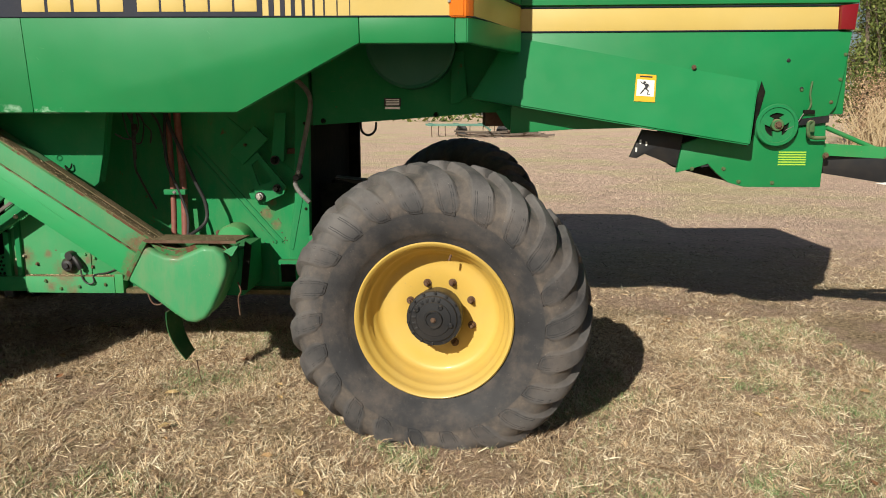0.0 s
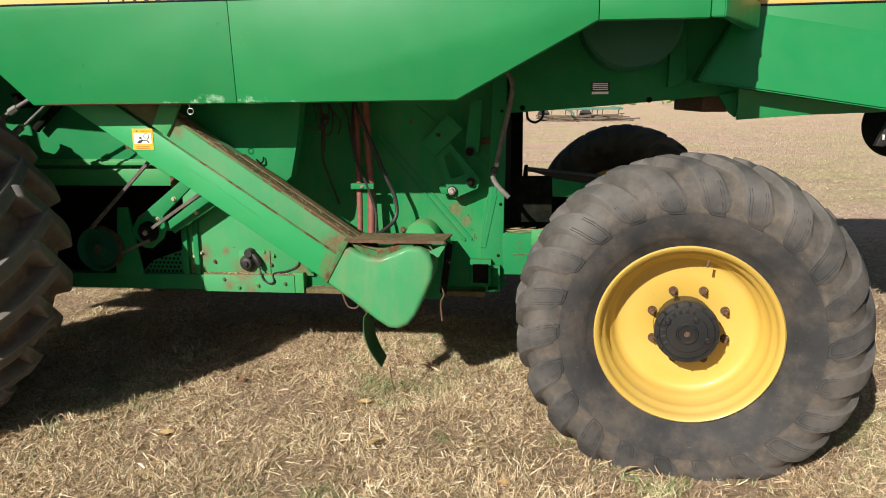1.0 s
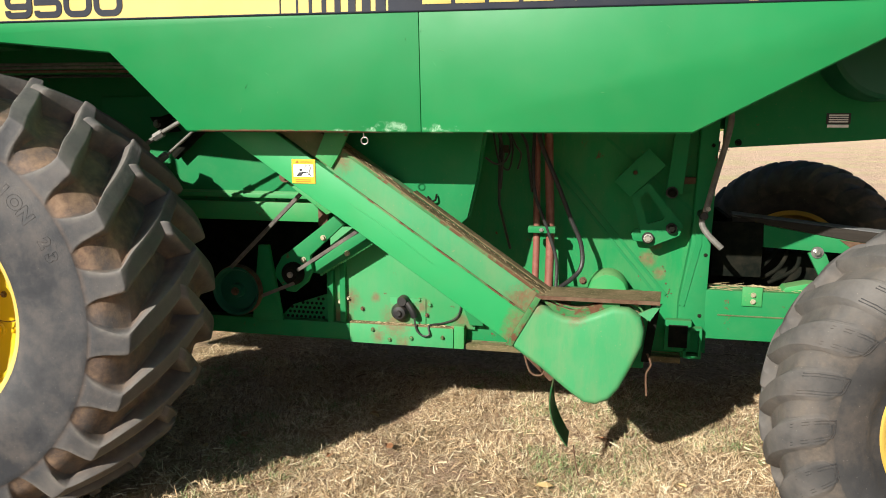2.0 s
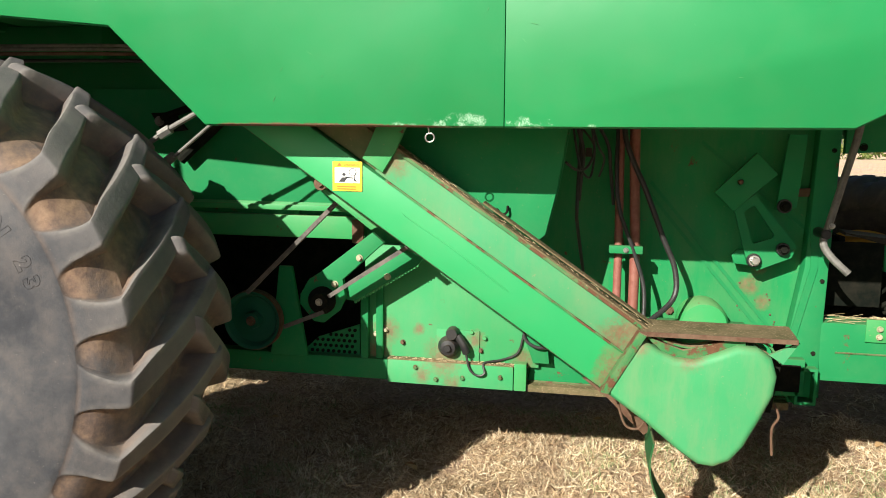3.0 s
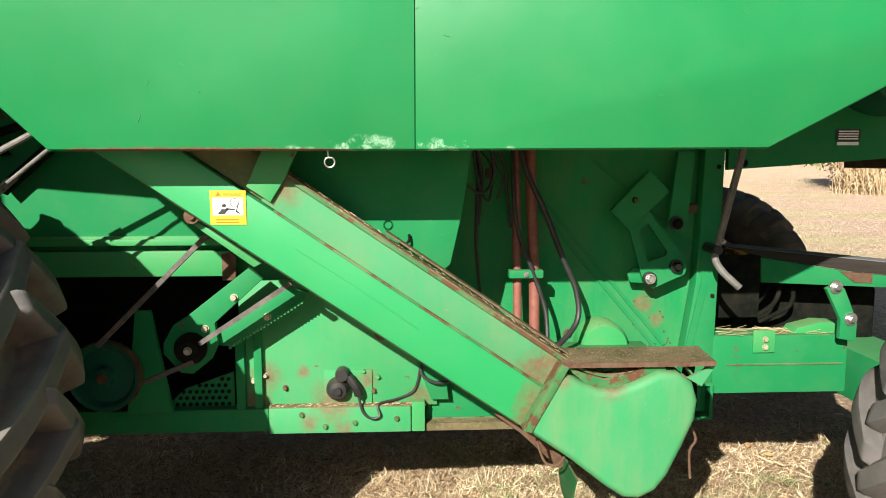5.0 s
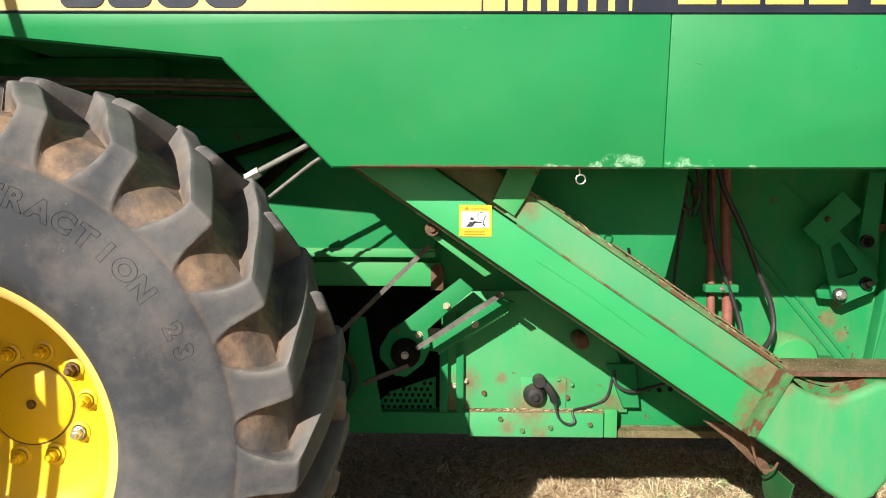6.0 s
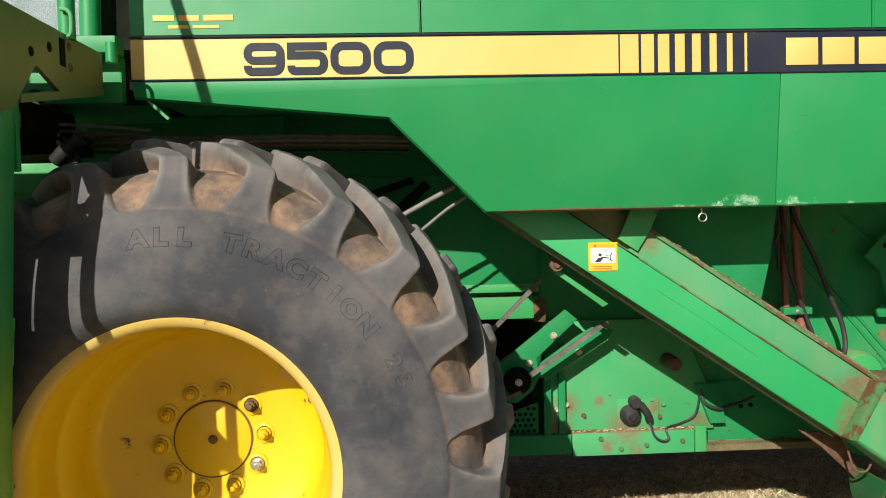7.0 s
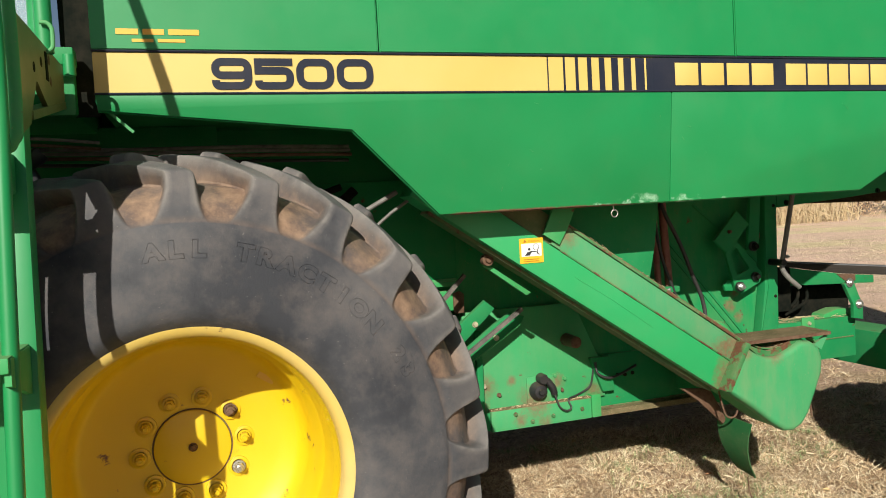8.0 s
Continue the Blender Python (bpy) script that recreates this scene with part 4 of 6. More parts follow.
    part("lug_plate", prism([(-1.005, 0.935), (-0.985, 0.955), (-0.93, 0.95), (-0.87, 0.93), (-0.93, 0.90), (-0.995, 0.905)], 0.70, 0.715, 0.002), M_GREEN_IN, br)
    # pipes and hoses
    for x0, x1, r in ((-1.400, -1.392, 0.0145), (-1.352, -1.335, 0.018)):
        part("hydraulic_pipe", tube([(x0, 0.67, 1.6), (x0, 0.67, 1.34), (x1, 0.66, 0.93), (x1, 0.64, 0.70)], r, 14), M_PIPE, combine, "red-brown hydraulic pipe")
    cl = part("pipe_clamp", box(-1.425, -1.311, 0.615, 0.65, 0.935, 0.962, 0.004), M_GREEN_IN, combine)
    part("clamp_bolt", bolt(-1.368, 0.615, 0.948, 0.007, 0.008), M_STEEL, cl)
    part("rubber_hose", tube([(-1.39, 0.66, 1.5), (-1.385, 0.62, 1.329), (-1.311, 0.60, 1.154), (-1.248, 0.60, 0.998), (-1.203, 0.60, 0.889), (-1.207, 0.58, 0.79), (-1.303, 0.50, 0.715)], 0.0095, 10), M_HOSE, combine, "black looping rubber hose")
    part("rubber_hose", tube([(-1.41, 0.67, 1.4), (-1.404, 0.62, 1.128), (-1.342, 0.62, 0.946), (-1.303, 0.61, 0.822), (-1.301, 0.58, 0.70)], 0.0075, 10), M_HOSE, combine, "black looping rubber hose")
    part("wiring", tube([(-1.56, 0.50, 1.36), (-1.535, 0.50, 1.24), (-1.50, 0.55, 1.20), (-1.49, 0.58, 1.30), (-1.53, 0.6, 1.36)], 0.004, 8), M_HOSE, combine)
    part("wiring", tube([(-1.535, 0.55, 1.36), (-1.54, 0.56, 1.1), (-1.535, 0.60, 1.02), (-1.51, 0.72, 0.85)], 0.006, 8), M_HOSE, combine)
    for pts, r in (([(-1.545, 0.52, 1.36), (-1.525, 0.54, 1.28), (-1.53, 0.55, 1.20), (-1.535, 0.56, 1.12)], 0.007), ([(-1.50, 0.52, 1.37), (-1.475, 0.55, 1.30), (-1.455, 0.58, 1.26), (-1.47, 0.6, 1.20)], 0.004),
                   ([(-1.58, 0.45, 1.25), (-1.545, 0.48, 1.225), (-1.51, 0.50, 1.235), (-1.49, 0.52, 1.29), (-1.50, 0.52, 1.36)], 0.0045), ([(-1.47, 0.62, 1.36), (-1.44, 0.64, 1.30), (-1.43, 0.66, 1.22), (-1.415, 0.67, 1.10)], 0.006)):
        part("wiring", tube(pts, r, 8), M_HOSE, combine, "black dangling wiring")
    part("connector", box(-1.518, -1.497, 0.50, 0.52, 1.268, 1.298, 0.003), M_BOARD, combine, "pale dusty cable connector")
    part("wall_bolt", bolt(-1.196, w, 0.714, 0.012, 0.012), M_RUST, wall)
    rng = random.Random(9)
    for i in range(26):
        x, z = rng.uniform(-0.98, -0.82), rng.uniform(0.66, 0.95)
        part("rivet", drum(x, z, rng.uniform(0.0018, 0.004), w - 0.003, w + 0.002, 8, 0.001), M_RUST, wall)
    # sloping grain pan end
    part("grain_pan", prism([(-2.3, 1.40), (-1.566, 1.40), (-1.576, 1.34), (-1.600, 1.17), (-1.634, 1.02), (-1.658, 1.0), (-1.72, 1.04), (-2.3, 1.32)], 0.36, 0.38, 0.004), M_GREEN_IN, combine, "green sheet pan end with a shaded top")
    part("pan_ring", tube([(-1.79, 0.355, 1.10), (-1.775, 0.34, 1.085), (-1.757, 0.34, 1.09), (-1.755, 0.352, 1.11)], 0.004, 8), M_DARK, combine)
    part("pan_edge", tube([(-1.570, 0.40, 1.36), (-1.600, 0.40, 1.17), (-1.634, 0.40, 1.02)], 0, smooth=False, flat=(0.02, 0.003)), M_GREEN_IN, combine)
    loop = [(-1.953 + 0.0125 * math.cos(radians(q)), 0.07, 1.320 + 0.0125 * math.sin(radians(q))) for q in range(100, -261, -30)]
    part("hook_ring", tube([(-1.962, 0.07, 1.360), (-1.957, 0.07, 1.345)] + loop, 0.0020, 8), M_ZINC, combine, "bright wire hook")


inner_body()


def shoe_area():
    """The cleaning shoe behind the front wheel: boxes, drives and lower rail."""
    bx = part("shoe_box", box(-3.45, -2.36, 0.70, 0.74, 1.066, 1.50, 0.004), M_GREEN_IN, combine)
    part("ledge", box(-3.45, -2.36, 0.682, 0.74, 1.044, 1.066, 0.004), M_GREEN_WORN, bx)
    part("ledge_lip", box(-3.45, -2.36, 0.690, 0.70, 1.066, 1.075), M_GREEN_PALE, bx)
    part("back_sheet", box(-3.6, -2.34, 0.742, 0.76, 0.94, 1.75), M_GREEN_IN, combine)
    part("cross_beam", box(-3.45, -2.345, 0.70, 0.74, 0.938, 1.024, 0.005), M_GREEN_WORN, combine)
    part("rusty_end_plate", prism([(-2.378, 1.012), (-2.348, 1.020), (-2.330, 1.005), (-2.333, 0.925), (-2.378, 0.925)], 0.690, 0.70, 0.003), M_RUST, combine, "rust-brown end plate")
    # Near-black backing sheet, painted shade behind the shoe drives.
    part("shoe_shade_back", box(-3.6, -2.34, 1.05, 1.07, 0.40, 0.97), M_DARK, combine)
    arm = part("idler_arm", prism([(-2.272, 0.980), (-2.228, 0.943), (-2.385, 0.800), (-2.375, 0.735), (-2.400, 0.680), (-2.460, 0.632), (-2.500, 0.636), (-2.553, 0.700), (-2.552, 0.735), (-2.518, 0.795), (-2.475, 0.822)], 0.60, 0.622, 0.004), M_GREEN_IN, combine, "green idler arm")
    pu = part("idler_pulley", lathe([(0, 0.555), (0.03, 0.555), (0.032, 0.57), (0.048, 0.575), (0.052, 0.58), (0.044, 0.588), (0.052, 0.597), (0, 0.6)], -2.462, 0.720, 28), M_DARK, arm)
    part("centre_bolt", bolt(-2.462, 0.555, 0.720, 0.010, 0.012), M_STEEL, arm)
    for x, z in ((-2.320, 0.884), (-2.415, 0.782)):
        part("arm_bolt", bolt(x, 0.60, z, 0.0095, 0.013), M_BOLT, arm)
    low = part("lower_arm", prism([(-2.150, 0.915), (-2.085, 0.895), (-2.10, 0.868), (-2.345, 0.716), (-2.398, 0.722), (-2.385, 0.760), (-2.225, 0.872)], 0.625, 0.645, 0.003), M_GREEN_IN, combine)
    part("arm_bolt", bolt(-2.22, 0.625, 0.815, 0.0095, 0.013), M_BOLT, low)
    bm = bmesh.new()
    for i in range(22):
        t = i / 21
        x, z = -2.108 + (-2.345 + 2.108) * t, 0.856 + (0.708 - 0.856) * t
        box(x - 0.004, x + 0.003, 0.628, 0.642, z - 0.001, z + 0.014, 0, bm)
    part("belt_teeth", bm, M_GREEN_WORN, low)
    for pts in ([(-2.376, 0.54, 1.10), (-2.735, 0.54, 0.745)], [(-2.128, 0.55, 0.938), (-2.422, 0.55, 0.745)], [(-2.45, 0.58, 0.68), (-2.61, 0.585, 0.612)]):
        part("drive_belt", tube(pts, 0, flat=(0.009, 0.0075), smooth=False), M_BELT, combine, "frayed grey drive belt")
    # The pulley's green is darkened to imitate the shade it sits in.
    big = part("drive_pulley", lathe([(0, 0.60), (0.03, 0.60), (0.035, 0.63), (0.09, 0.635), (0.102, 0.61), (0.113, 0.605), (0.104, 0.62), (0.104, 0.63), (0.113, 0.65), (0.10, 0.66), (0, 0.66)], -2.752, 0.622, 40), M_FANC, combine, "green grooved drive pulley darkened for shade")
    part("pulley_belt", lathe([(0.104, 0.615), (0.117, 0.612), (0.118, 0.640), (0.104, 0.645)], -2.752, 0.622, 40), M_RUST, big, "rust-brown worn belt")
    part("pulley_nut", bolt(-2.752, 0.60, 0.622, 0.014, 0.016), M_RUST, big)
    part("side_bracket", prism([(-2.66, 0.83), (-2.61, 0.83), (-2.55, 0.48), (-2.70, 0.48)], 0.66, 0.68, 0.003), M_GREEN_IN, combine)
    # perforated screen
    scr = part("perforated_screen", prism([(-2.60, 0.475), (-2.36, 0.475), (-2.36, 0.60), (-2.53, 0.54)], 0.735, 0.745), M_GREEN_IN, combine)
    for i in range(5):
        for j in range(9):
            x, z = -2.555 + j * 0.022 + (i % 2) * 0.011, 0.487 + i * 0.022
            if z < 0.53 + (x + 2.55) * 0.35 and x < -2.37:
                part("screen_hole", drum(x, z, 0.007, 0.731, 0.736, 8, 0.0005), M_DARK, scr, smooth=0)
    part("upright_strip", box(-2.345, -2.315, 0.695, 0.73, 0.478, 0.72, 0.003), M_GREEN_IN, combine)
    part("upright_strip", box(-2.285, -2.258, 0.700, 0.73, 0.478, 0.84, 0.003), M_GREEN_IN, combine)
    pl = part("shoe_plate", prism([(-2.335, 0.475), (-1.66, 0.475), (-1.66, 0.60), (-1.80, 0.92), (-2.335, 0.92)], 0.722, 0.74, 0.003), M_PLATE, combine, "green lower side plate with rust blooms")
    for x, z, m in ((-2.25, 0.589, M_BOLT), (-2.183, 0.544, M_RUST), (-2.291, 0.570, M_BOLT), (-1.914, 0.60, M_GREEN_PALE), (-1.88, 0.53, M_RUST), (-1.865, 0.58, M_GREEN_PALE)):
        part("plate_bolt", bolt(x, 0.722, z, 0.0075, 0.014), m, pl)
    part("access_panel", box(-2.05, -1.885, 0.716, 0.722, 0.485, 0.605, 0.002), M_PLATE, pl)
    kn = part("hose_coupling", lathe([(0, 0.665), (0.012, 0.665), (0.014, 0.675), (0.028, 0.678), (0.034, 0.69), (0.041, 0.70), (0.041, 0.722)], -2.0, 0.543, 30), M_BLACK, combine, "black hose coupling with cap on a tether")
    part("cap", lathe([(0, 0.672), (0.02, 0.672), (0.024, 0.682), (0.024, 0.712)], -1.985, 0.597, 20), M_BLACK, kn)
    part("valve", tube([(-1.965, 0.69, 0.59), (-1.94, 0.685, 0.555), (-1.93, 0.69, 0.525)], 0.015, 10), M_BLACK, kn)
    part("tether", tube([(-1.93, 0.685, 0.52), (-1.915, 0.675, 0.468), (-1.885, 0.672, 0.446), (-1.858, 0.675, 0.455), (-1.862, 0.69, 0.49), (-1.80, 0.715, 0.50), (-1.74, 0.715, 0.53), (-1.72, 0.715, 0.60), (-1.715, 0.715, 0.66)], 0.0045, 8), M_HOSE, kn)
    part("loop_hose", tube([(-1.715, 0.70, 0.64), (-1.71, 0.69, 0.59), (-1.66, 0.68, 0.565), (-1.59, 0.69, 0.575), (-1.50, 0.71, 0.60)], 0.006, 8), M_HOSE, combine)
    part("stub_pipe", lathe([(0, 0.62), (0.018, 0.62), (0.026, 0.626), (0.03, 0.76)], -1.845, 0.755, 20), M_RUST, combine, "rusty stub pipe")
    part("inner_step", prism([(-1.74, 0.66), (-1.64, 0.66), (-1.62, 0.50), (-1.68, 0.50)], 0.70, 0.725, 0.003), M_GREEN_IN, combine)
    part("back_plate", prism([(-1.70, 0.42), (-1.30, 0.42), (-1.30, 0.66), (-1.66, 0.66)], 0.744, 0.758, 0.003), M_GREEN_IN, combine)
    for i in range(4):
        part("drain_hole", drum(-1.62 + i * 0.04, 0.555 + 0.004 * (i % 2), 0.009, 0.738, 0.744, 10, 0.0005), M_DARK, combine, smooth=0)
    rail = part("lower_rail", box(-3.3, -2.238, 0.695, 0.76, 0.398, 0.478, 0.005), M_GREEN_IN, combine)
    part("rail_cover", box(-2.236, -1.752, 0.686, 0.76, 0.392, 0.482, 0.004), M_PLATE, combine, "worn green rail with rust and chipped paint")
    part("rail_end", box(-1.749, -1.703, 0.684, 0.76, 0.393, 0.497, 0.004), M_GREEN_WORN, combine)
    part("sill", box(-1.70, -0.78, 0.70, 0.80, 0.388, 0.415, 0.004), M_DUSTY, combine, "dust-caked sill")
    for x, z in ((-2.124, 0.458), (-2.045, 0.416), (-1.943, 0.428), (-1.80, 0.44)):
        part("rail_bolt", bolt(x, 0.686, z, 0.0075, 0.010), M_RUSTY_GREEN, rail)
    part("rail_dust", box(-2.236, -1.70, 0.690, 0.725, 0.482, 0.487), M_DUSTY, rail)
    rng = random.Random(61)
    bm = bmesh.new()
    for i in range(170):
        x, y, z = rng.uniform(-2.235, -1.72), rng.uniform(0.688, 0.720), 0.486 + rng.uniform(0, 0.004) * rng.random()
        a, ln = rng.uniform(-1.2, 1.2), rng.uniform(0.002, 0.009)
        tube([(x - ln * math.cos(a), y - ln * math.sin(a) * 0.5, z), (x + ln * math.cos(a), y + ln * math.sin(a) * 0.5, z + rng.uniform(0, 0.004))], rng.uniform(0.0004, 0.0011), 4, smooth=False, bm=bm)
    tagged(part("chaff", bm, M_STRAWBIT, rail, "pale chaff crumbs"), kind="stuff")
    part("belly_pan", box(-3.3, -0.78, 0.74, 2 * YC - 0.74, 0.405, 0.42), M_GREEN_DIRTY, combine)
    # roller and catch beside the elevator
    ro = part("guide_roller", lathe([(0, 0.29), (0.010, 0.29), (0.012, 0.30), (0.022, 0.30), (0.022, 0.33), (0, 0.33)], -2.362, 1.170, 20), M_RUST, combine)
    part("catch_bar", prism([(-2.37, 1.145), (-2.35, 1.15), (-2.18, 1.03), (-2.20, 1.02)], 0.33, 0.345, 0.002), M_GREEN_WORN, combine)
    part("catch_bar", prism([(-2.46, 1.33), (-2.44, 1.34), (-2.36, 1.26), (-2.38, 1.25)], 0.30, 0.315, 0.002), M_GREEN_WORN, combine)
    # steel lines above the wheel
    for pts, r, m in (([(-2.97, 0.30, 1.29), (-2.90, 0.30, 1.335), (-2.70, 0.30, 1.44)], 0.009, M_ROD), ([(-2.905, 0.30, 1.225), (-2.728, 0.30, 1.364), (-2.64, 0.30, 1.42)], 0.006, M_ROD),
                      ([(-3.055, 0.66, 1.228), (-2.781, 0.66, 1.467)], 0.020, M_DARK), ([(-3.129, 0.66, 1.389), (-3.021, 0.66, 1.423), (-2.836, 0.66, 1.481)], 0.014, M_DARK)):
        part("steel_line", tube(pts, r, 10, smooth=False), m, combine, "worn steel hydraulic line")
    part("line_fitting", tube([(-2.925, 0.30, 1.318), (-2.885, 0.30, 1.340)], 0.017, 6, smooth=False), M_STEEL, combine)
    part("line_fitting", tube([(-2.915, 0.30, 1.222), (-2.875, 0.30, 1.252)], 0.016, 6, smooth=False), M_STEEL, combine)
    part("line_bracket", prism([(-3.176, 1.406), (-3.083, 1.41), (-3.025, 1.342), (-3.129, 1.331)], 0.66, 0.672, 0.002), M_DARK, combine)
    part("bracket_bolt", bolt(-3.139, 0.66, 1.375, 0.014, 0.016), M_ROD, combine)


shoe_area()


def elevator():
    """The slanting return elevator with its boot and cover."""
    el = group_of("elevator", combine)
    o, u, n = Vector((-1.441, 0.581)), Vector((-0.828, 0.560)), Vector((0.560, 0.828))

    def at(s, h):
        p = o + u * s + n * h
        return (p.x, p.y)

    part("lower_leg", prism([at(0.0, 0), at(1.5, 0), at(1.5, 0.126), at(0.0, 0.126)], 0.19, 0.33, 0.006), M_LEG, el)
    part("pressed_crease", prism([at(0.40, 0.070), at(0.62, 0.076), at(0.78, 0.072), at(0.80, 0.074), at(0.62, 0.081), at(0.40, 0.075)], 0.1885, 0.1915, 0.0012), M_LEG, el)
    part("upper_leg", prism([at(-0.06, 0.13), at(0.945, 0.13), at(0.925, 0.224), at(-0.06, 0.224)], 0.196, 0.335, 0.005), M_LEG_UP, el)
    part("upper_leg_top", prism([at(0.93, 0.13), at(1.5, 0.13), at(1.5, 0.224), at(0.93, 0.224)], 0.215, 0.335, 0.005), M_GREEN_DIRTY, el)
    part("strap_plate", prism([(-2.138, 1.36), (-2.045, 1.36), (-2.083, 1.276), (-2.122, 1.214), (-2.185, 1.256)], 0.182, 0.195, 0.003), M_GREEN_WORN, el)
    part("seam_strip", prism([at(-0.01, 0.125), at(0.90, 0.125), at(0.90, 0.131), at(-0.01, 0.131)], 0.187, 0.20, 0.001), M_RUSTY_GREEN, el, "rust line along the folded seam")
    part("top_flange", prism([at(-0.10, 0.224), at(0.95, 0.224), at(0.95, 0.230), at(-0.10, 0.230)], 0.19, 0.255, 0.001), M_DUSTY, el, "flange caked with brown chaff dust")
    part("top_flange", prism([at(-0.10, 0.236), at(0.62, 0.238), at(0.62, 0.243), at(-0.10, 0.240)], 0.235, 0.29, 0.001), M_DUSTY, el)
    rng = random.Random(44)
    bm = bmesh.new()
    for i in range(110):
        p = o + u * rng.uniform(-0.08, 0.90) + n * (0.231 + rng.uniform(0, 0.003))
        a, ln = rng.uniform(0, 6.28), rng.uniform(0.003, 0.010)
        y = rng.uniform(0.192, 0.25)
        d = Vector((u.x * math.cos(a), math.sin(a), u.y * math.cos(a))) * ln
        c = Vector((p.x, y, p.y))
        tube([c - d, c + d + Vector((0, 0, 0.002))], 0.0007, 4, smooth=False, bm=bm)
    tagged(part("chaff", bm, M_STRAWBIT, el, "loose straw bits"), kind="stuff")
    part("flange_edge", prism([at(-0.12, 0.216), at(0.90, 0.216), at(0.90, 0.226), at(-0.12, 0.226)], 0.186, 0.195, 0.001), M_RUSTY_GREEN, el)
    part("under_strip", prism([at(0.0, -0.012), at(1.4, -0.012), at(1.4, 0.0), at(0.0, 0.0)], 0.24, 0.34), M_GREEN_DIRTY, el)
    dec = part("warning_decal", prism([(-2.281, 1.246), (-2.187, 1.246), (-2.187, 1.155), (-2.281, 1.155)], 0.1875, 0.1888), M_AMBERY, el, "amber-edged white warning decal")
    part("decal_field", box(-2.274, -2.194, 0.1862, 0.1876, 1.180, 1.227), M_WHITE, dec)
    ring = thicken(ribbon(round_loop(-2.228, -2.205, 1.202, 1.225, 0.0114), 0.0008, True, 0.1852), 0.001)
    part("decal_mark", ring, M_LABELTXT, dec, smooth=0)
    for pts in ([(-2.262, 1.183), (-2.243, 1.183), (-2.232, 1.197), (-2.25, 1.197)], [(-2.250, 1.207), (-2.246, 1.211), (-2.240, 1.210), (-2.238, 1.205), (-2.242, 1.201), (-2.248, 1.202)], [(-2.24, 1.200), (-2.215, 1.197), (-2.215, 1.194), (-2.24, 1.195)], [(-2.208, 1.212), (-2.206, 1.212), (-2.212, 1.188), (-2.214, 1.188)], [(-2.212, 1.196), (-2.202, 1.184), (-2.206, 1.184), (-2.214, 1.19)]):
        part("decal_mark", prism(pts, 0.1852, 0.1862), M_LABELTXT, dec, smooth=0)
    for k, (x0, x1, z) in enumerate(((-2.262, -2.256, 1.236),)):
        part("decal_mark", prism([(x0 - 0.004, z - 0.004), (x1 + 0.004, z - 0.004), ((x0 + x1) / 2, z + 0.006)], 0.1862, 0.1875), M_LABELBROWN, dec, smooth=0)
    for i in range(2):
        part("decal_mark", box(-2.266, -2.206, 0.1862, 0.1875, 1.1675 - i * 0.007, 1.170 - i * 0.007), M_LABELBROWN, dec, smooth=0)
    word = text_mesh("WARNING", 0.0100)
    word.transform(Matrix.Translation((-2.246, 0.1870, 1.2315)))
    part("warning_word", word, M_LABELBROWN, dec, "small brown word", smooth=0)
    # boot
    cover = [(-1.352, 0.752), (-1.325, 0.744), (-1.29, 0.722), (-1.245, 0.703), (-1.19, 0.699), (-1.13, 0.722), (-1.075, 0.747), (-1.02, 0.745), (-0.978, 0.715), (-0.962, 0.665), (-0.968, 0.61), (-1.00, 0.535), (-1.04, 0.45), (-1.075, 0.405), (-1.12, 0.383), (-1.165, 0.388), (-1.22, 0.425), (-1.32, 0.505), (-1.445, 0.592)]
    cv = part("boot_cover", prism(cover, 0.14, 0.20, 0.022, seg=4), M_BOOT, el, "faded green rounded boot cover")
    part("boot_body", prism([(x * 0.985 - 0.018, z * 0.97 + 0.017) for x, z in cover], 0.20, 0.34, 0.004), M_GREEN_WORN, el)
    part("boot_rim", tube([(x, 0.205, z) for x, z in cover[1:10]], 0.004, 6, smooth=False), M_DUSTY, el)
    part("joint_band", prism([(-1.345, 0.775), (-1.325, 0.765), (-1.425, 0.585), (-1.448, 0.590)], 0.134, 0.20, 0.003), M_RUSTY_GREEN, el, "rusty joint band")
    part("boot_strap", tube([(-1.31, 0.195, 0.765), (-1.25, 0.195, 0.738), (-1.18, 0.195, 0.730), (-1.10, 0.195, 0.757), (-1.04, 0.195, 0.765), (-0.985, 0.195, 0.748), (-0.952, 0.195, 0.70)], 0, flat=(0.022, 0.003)), M_RUSTY_GREEN, el, "rusty steel band")
    pit = [(-1.335, 0.765), (-1.28, 0.742), (-1.22, 0.722), (-1.16, 0.735), (-1.10, 0.760), (-1.05, 0.770), (-1.05, 0.735), (-1.10, 0.725), (-1.19, 0.69), (-1.27, 0.71)]
    part("boot_top_plate", prism(pit, 0.165, 0.20), M_RUSTY_GREEN, el, "rusted plate above the boot cover")
    part("band_bolt", bolt(-1.135, 0.20, 0.727, 0.012, 0.012), M_STEEL, el)
    sh = part("boot_shelf", plan([(-1.345, 0.15), (-0.915, 0.15), (-0.90, 0.32), (-1.31, 0.32)], 0.768, 0.775), M_DUSTY, el, "shelf covered with brown chaff")
    part("shelf_lip", box(-1.345, -0.915, 0.147, 0.1495, 0.762, 0.7755), M_RUST, sh)
    part("gusset", prism([(-0.985, 0.722), (-0.905, 0.762), (-0.945, 0.698)], 0.17, 0.182), M_LEG_UP, el)
    part("gusset", prism([(-0.93, 0.74), (-0.90, 0.72), (-0.93, 0.50), (-0.96, 0.5)], 0.33, 0.345), M_DARK, el)
    part("boot_inner", box(-1.30, -0.95, 0.34, 0.70, 0.47, 0.70, 0.006), M_GREEN_IN, el)
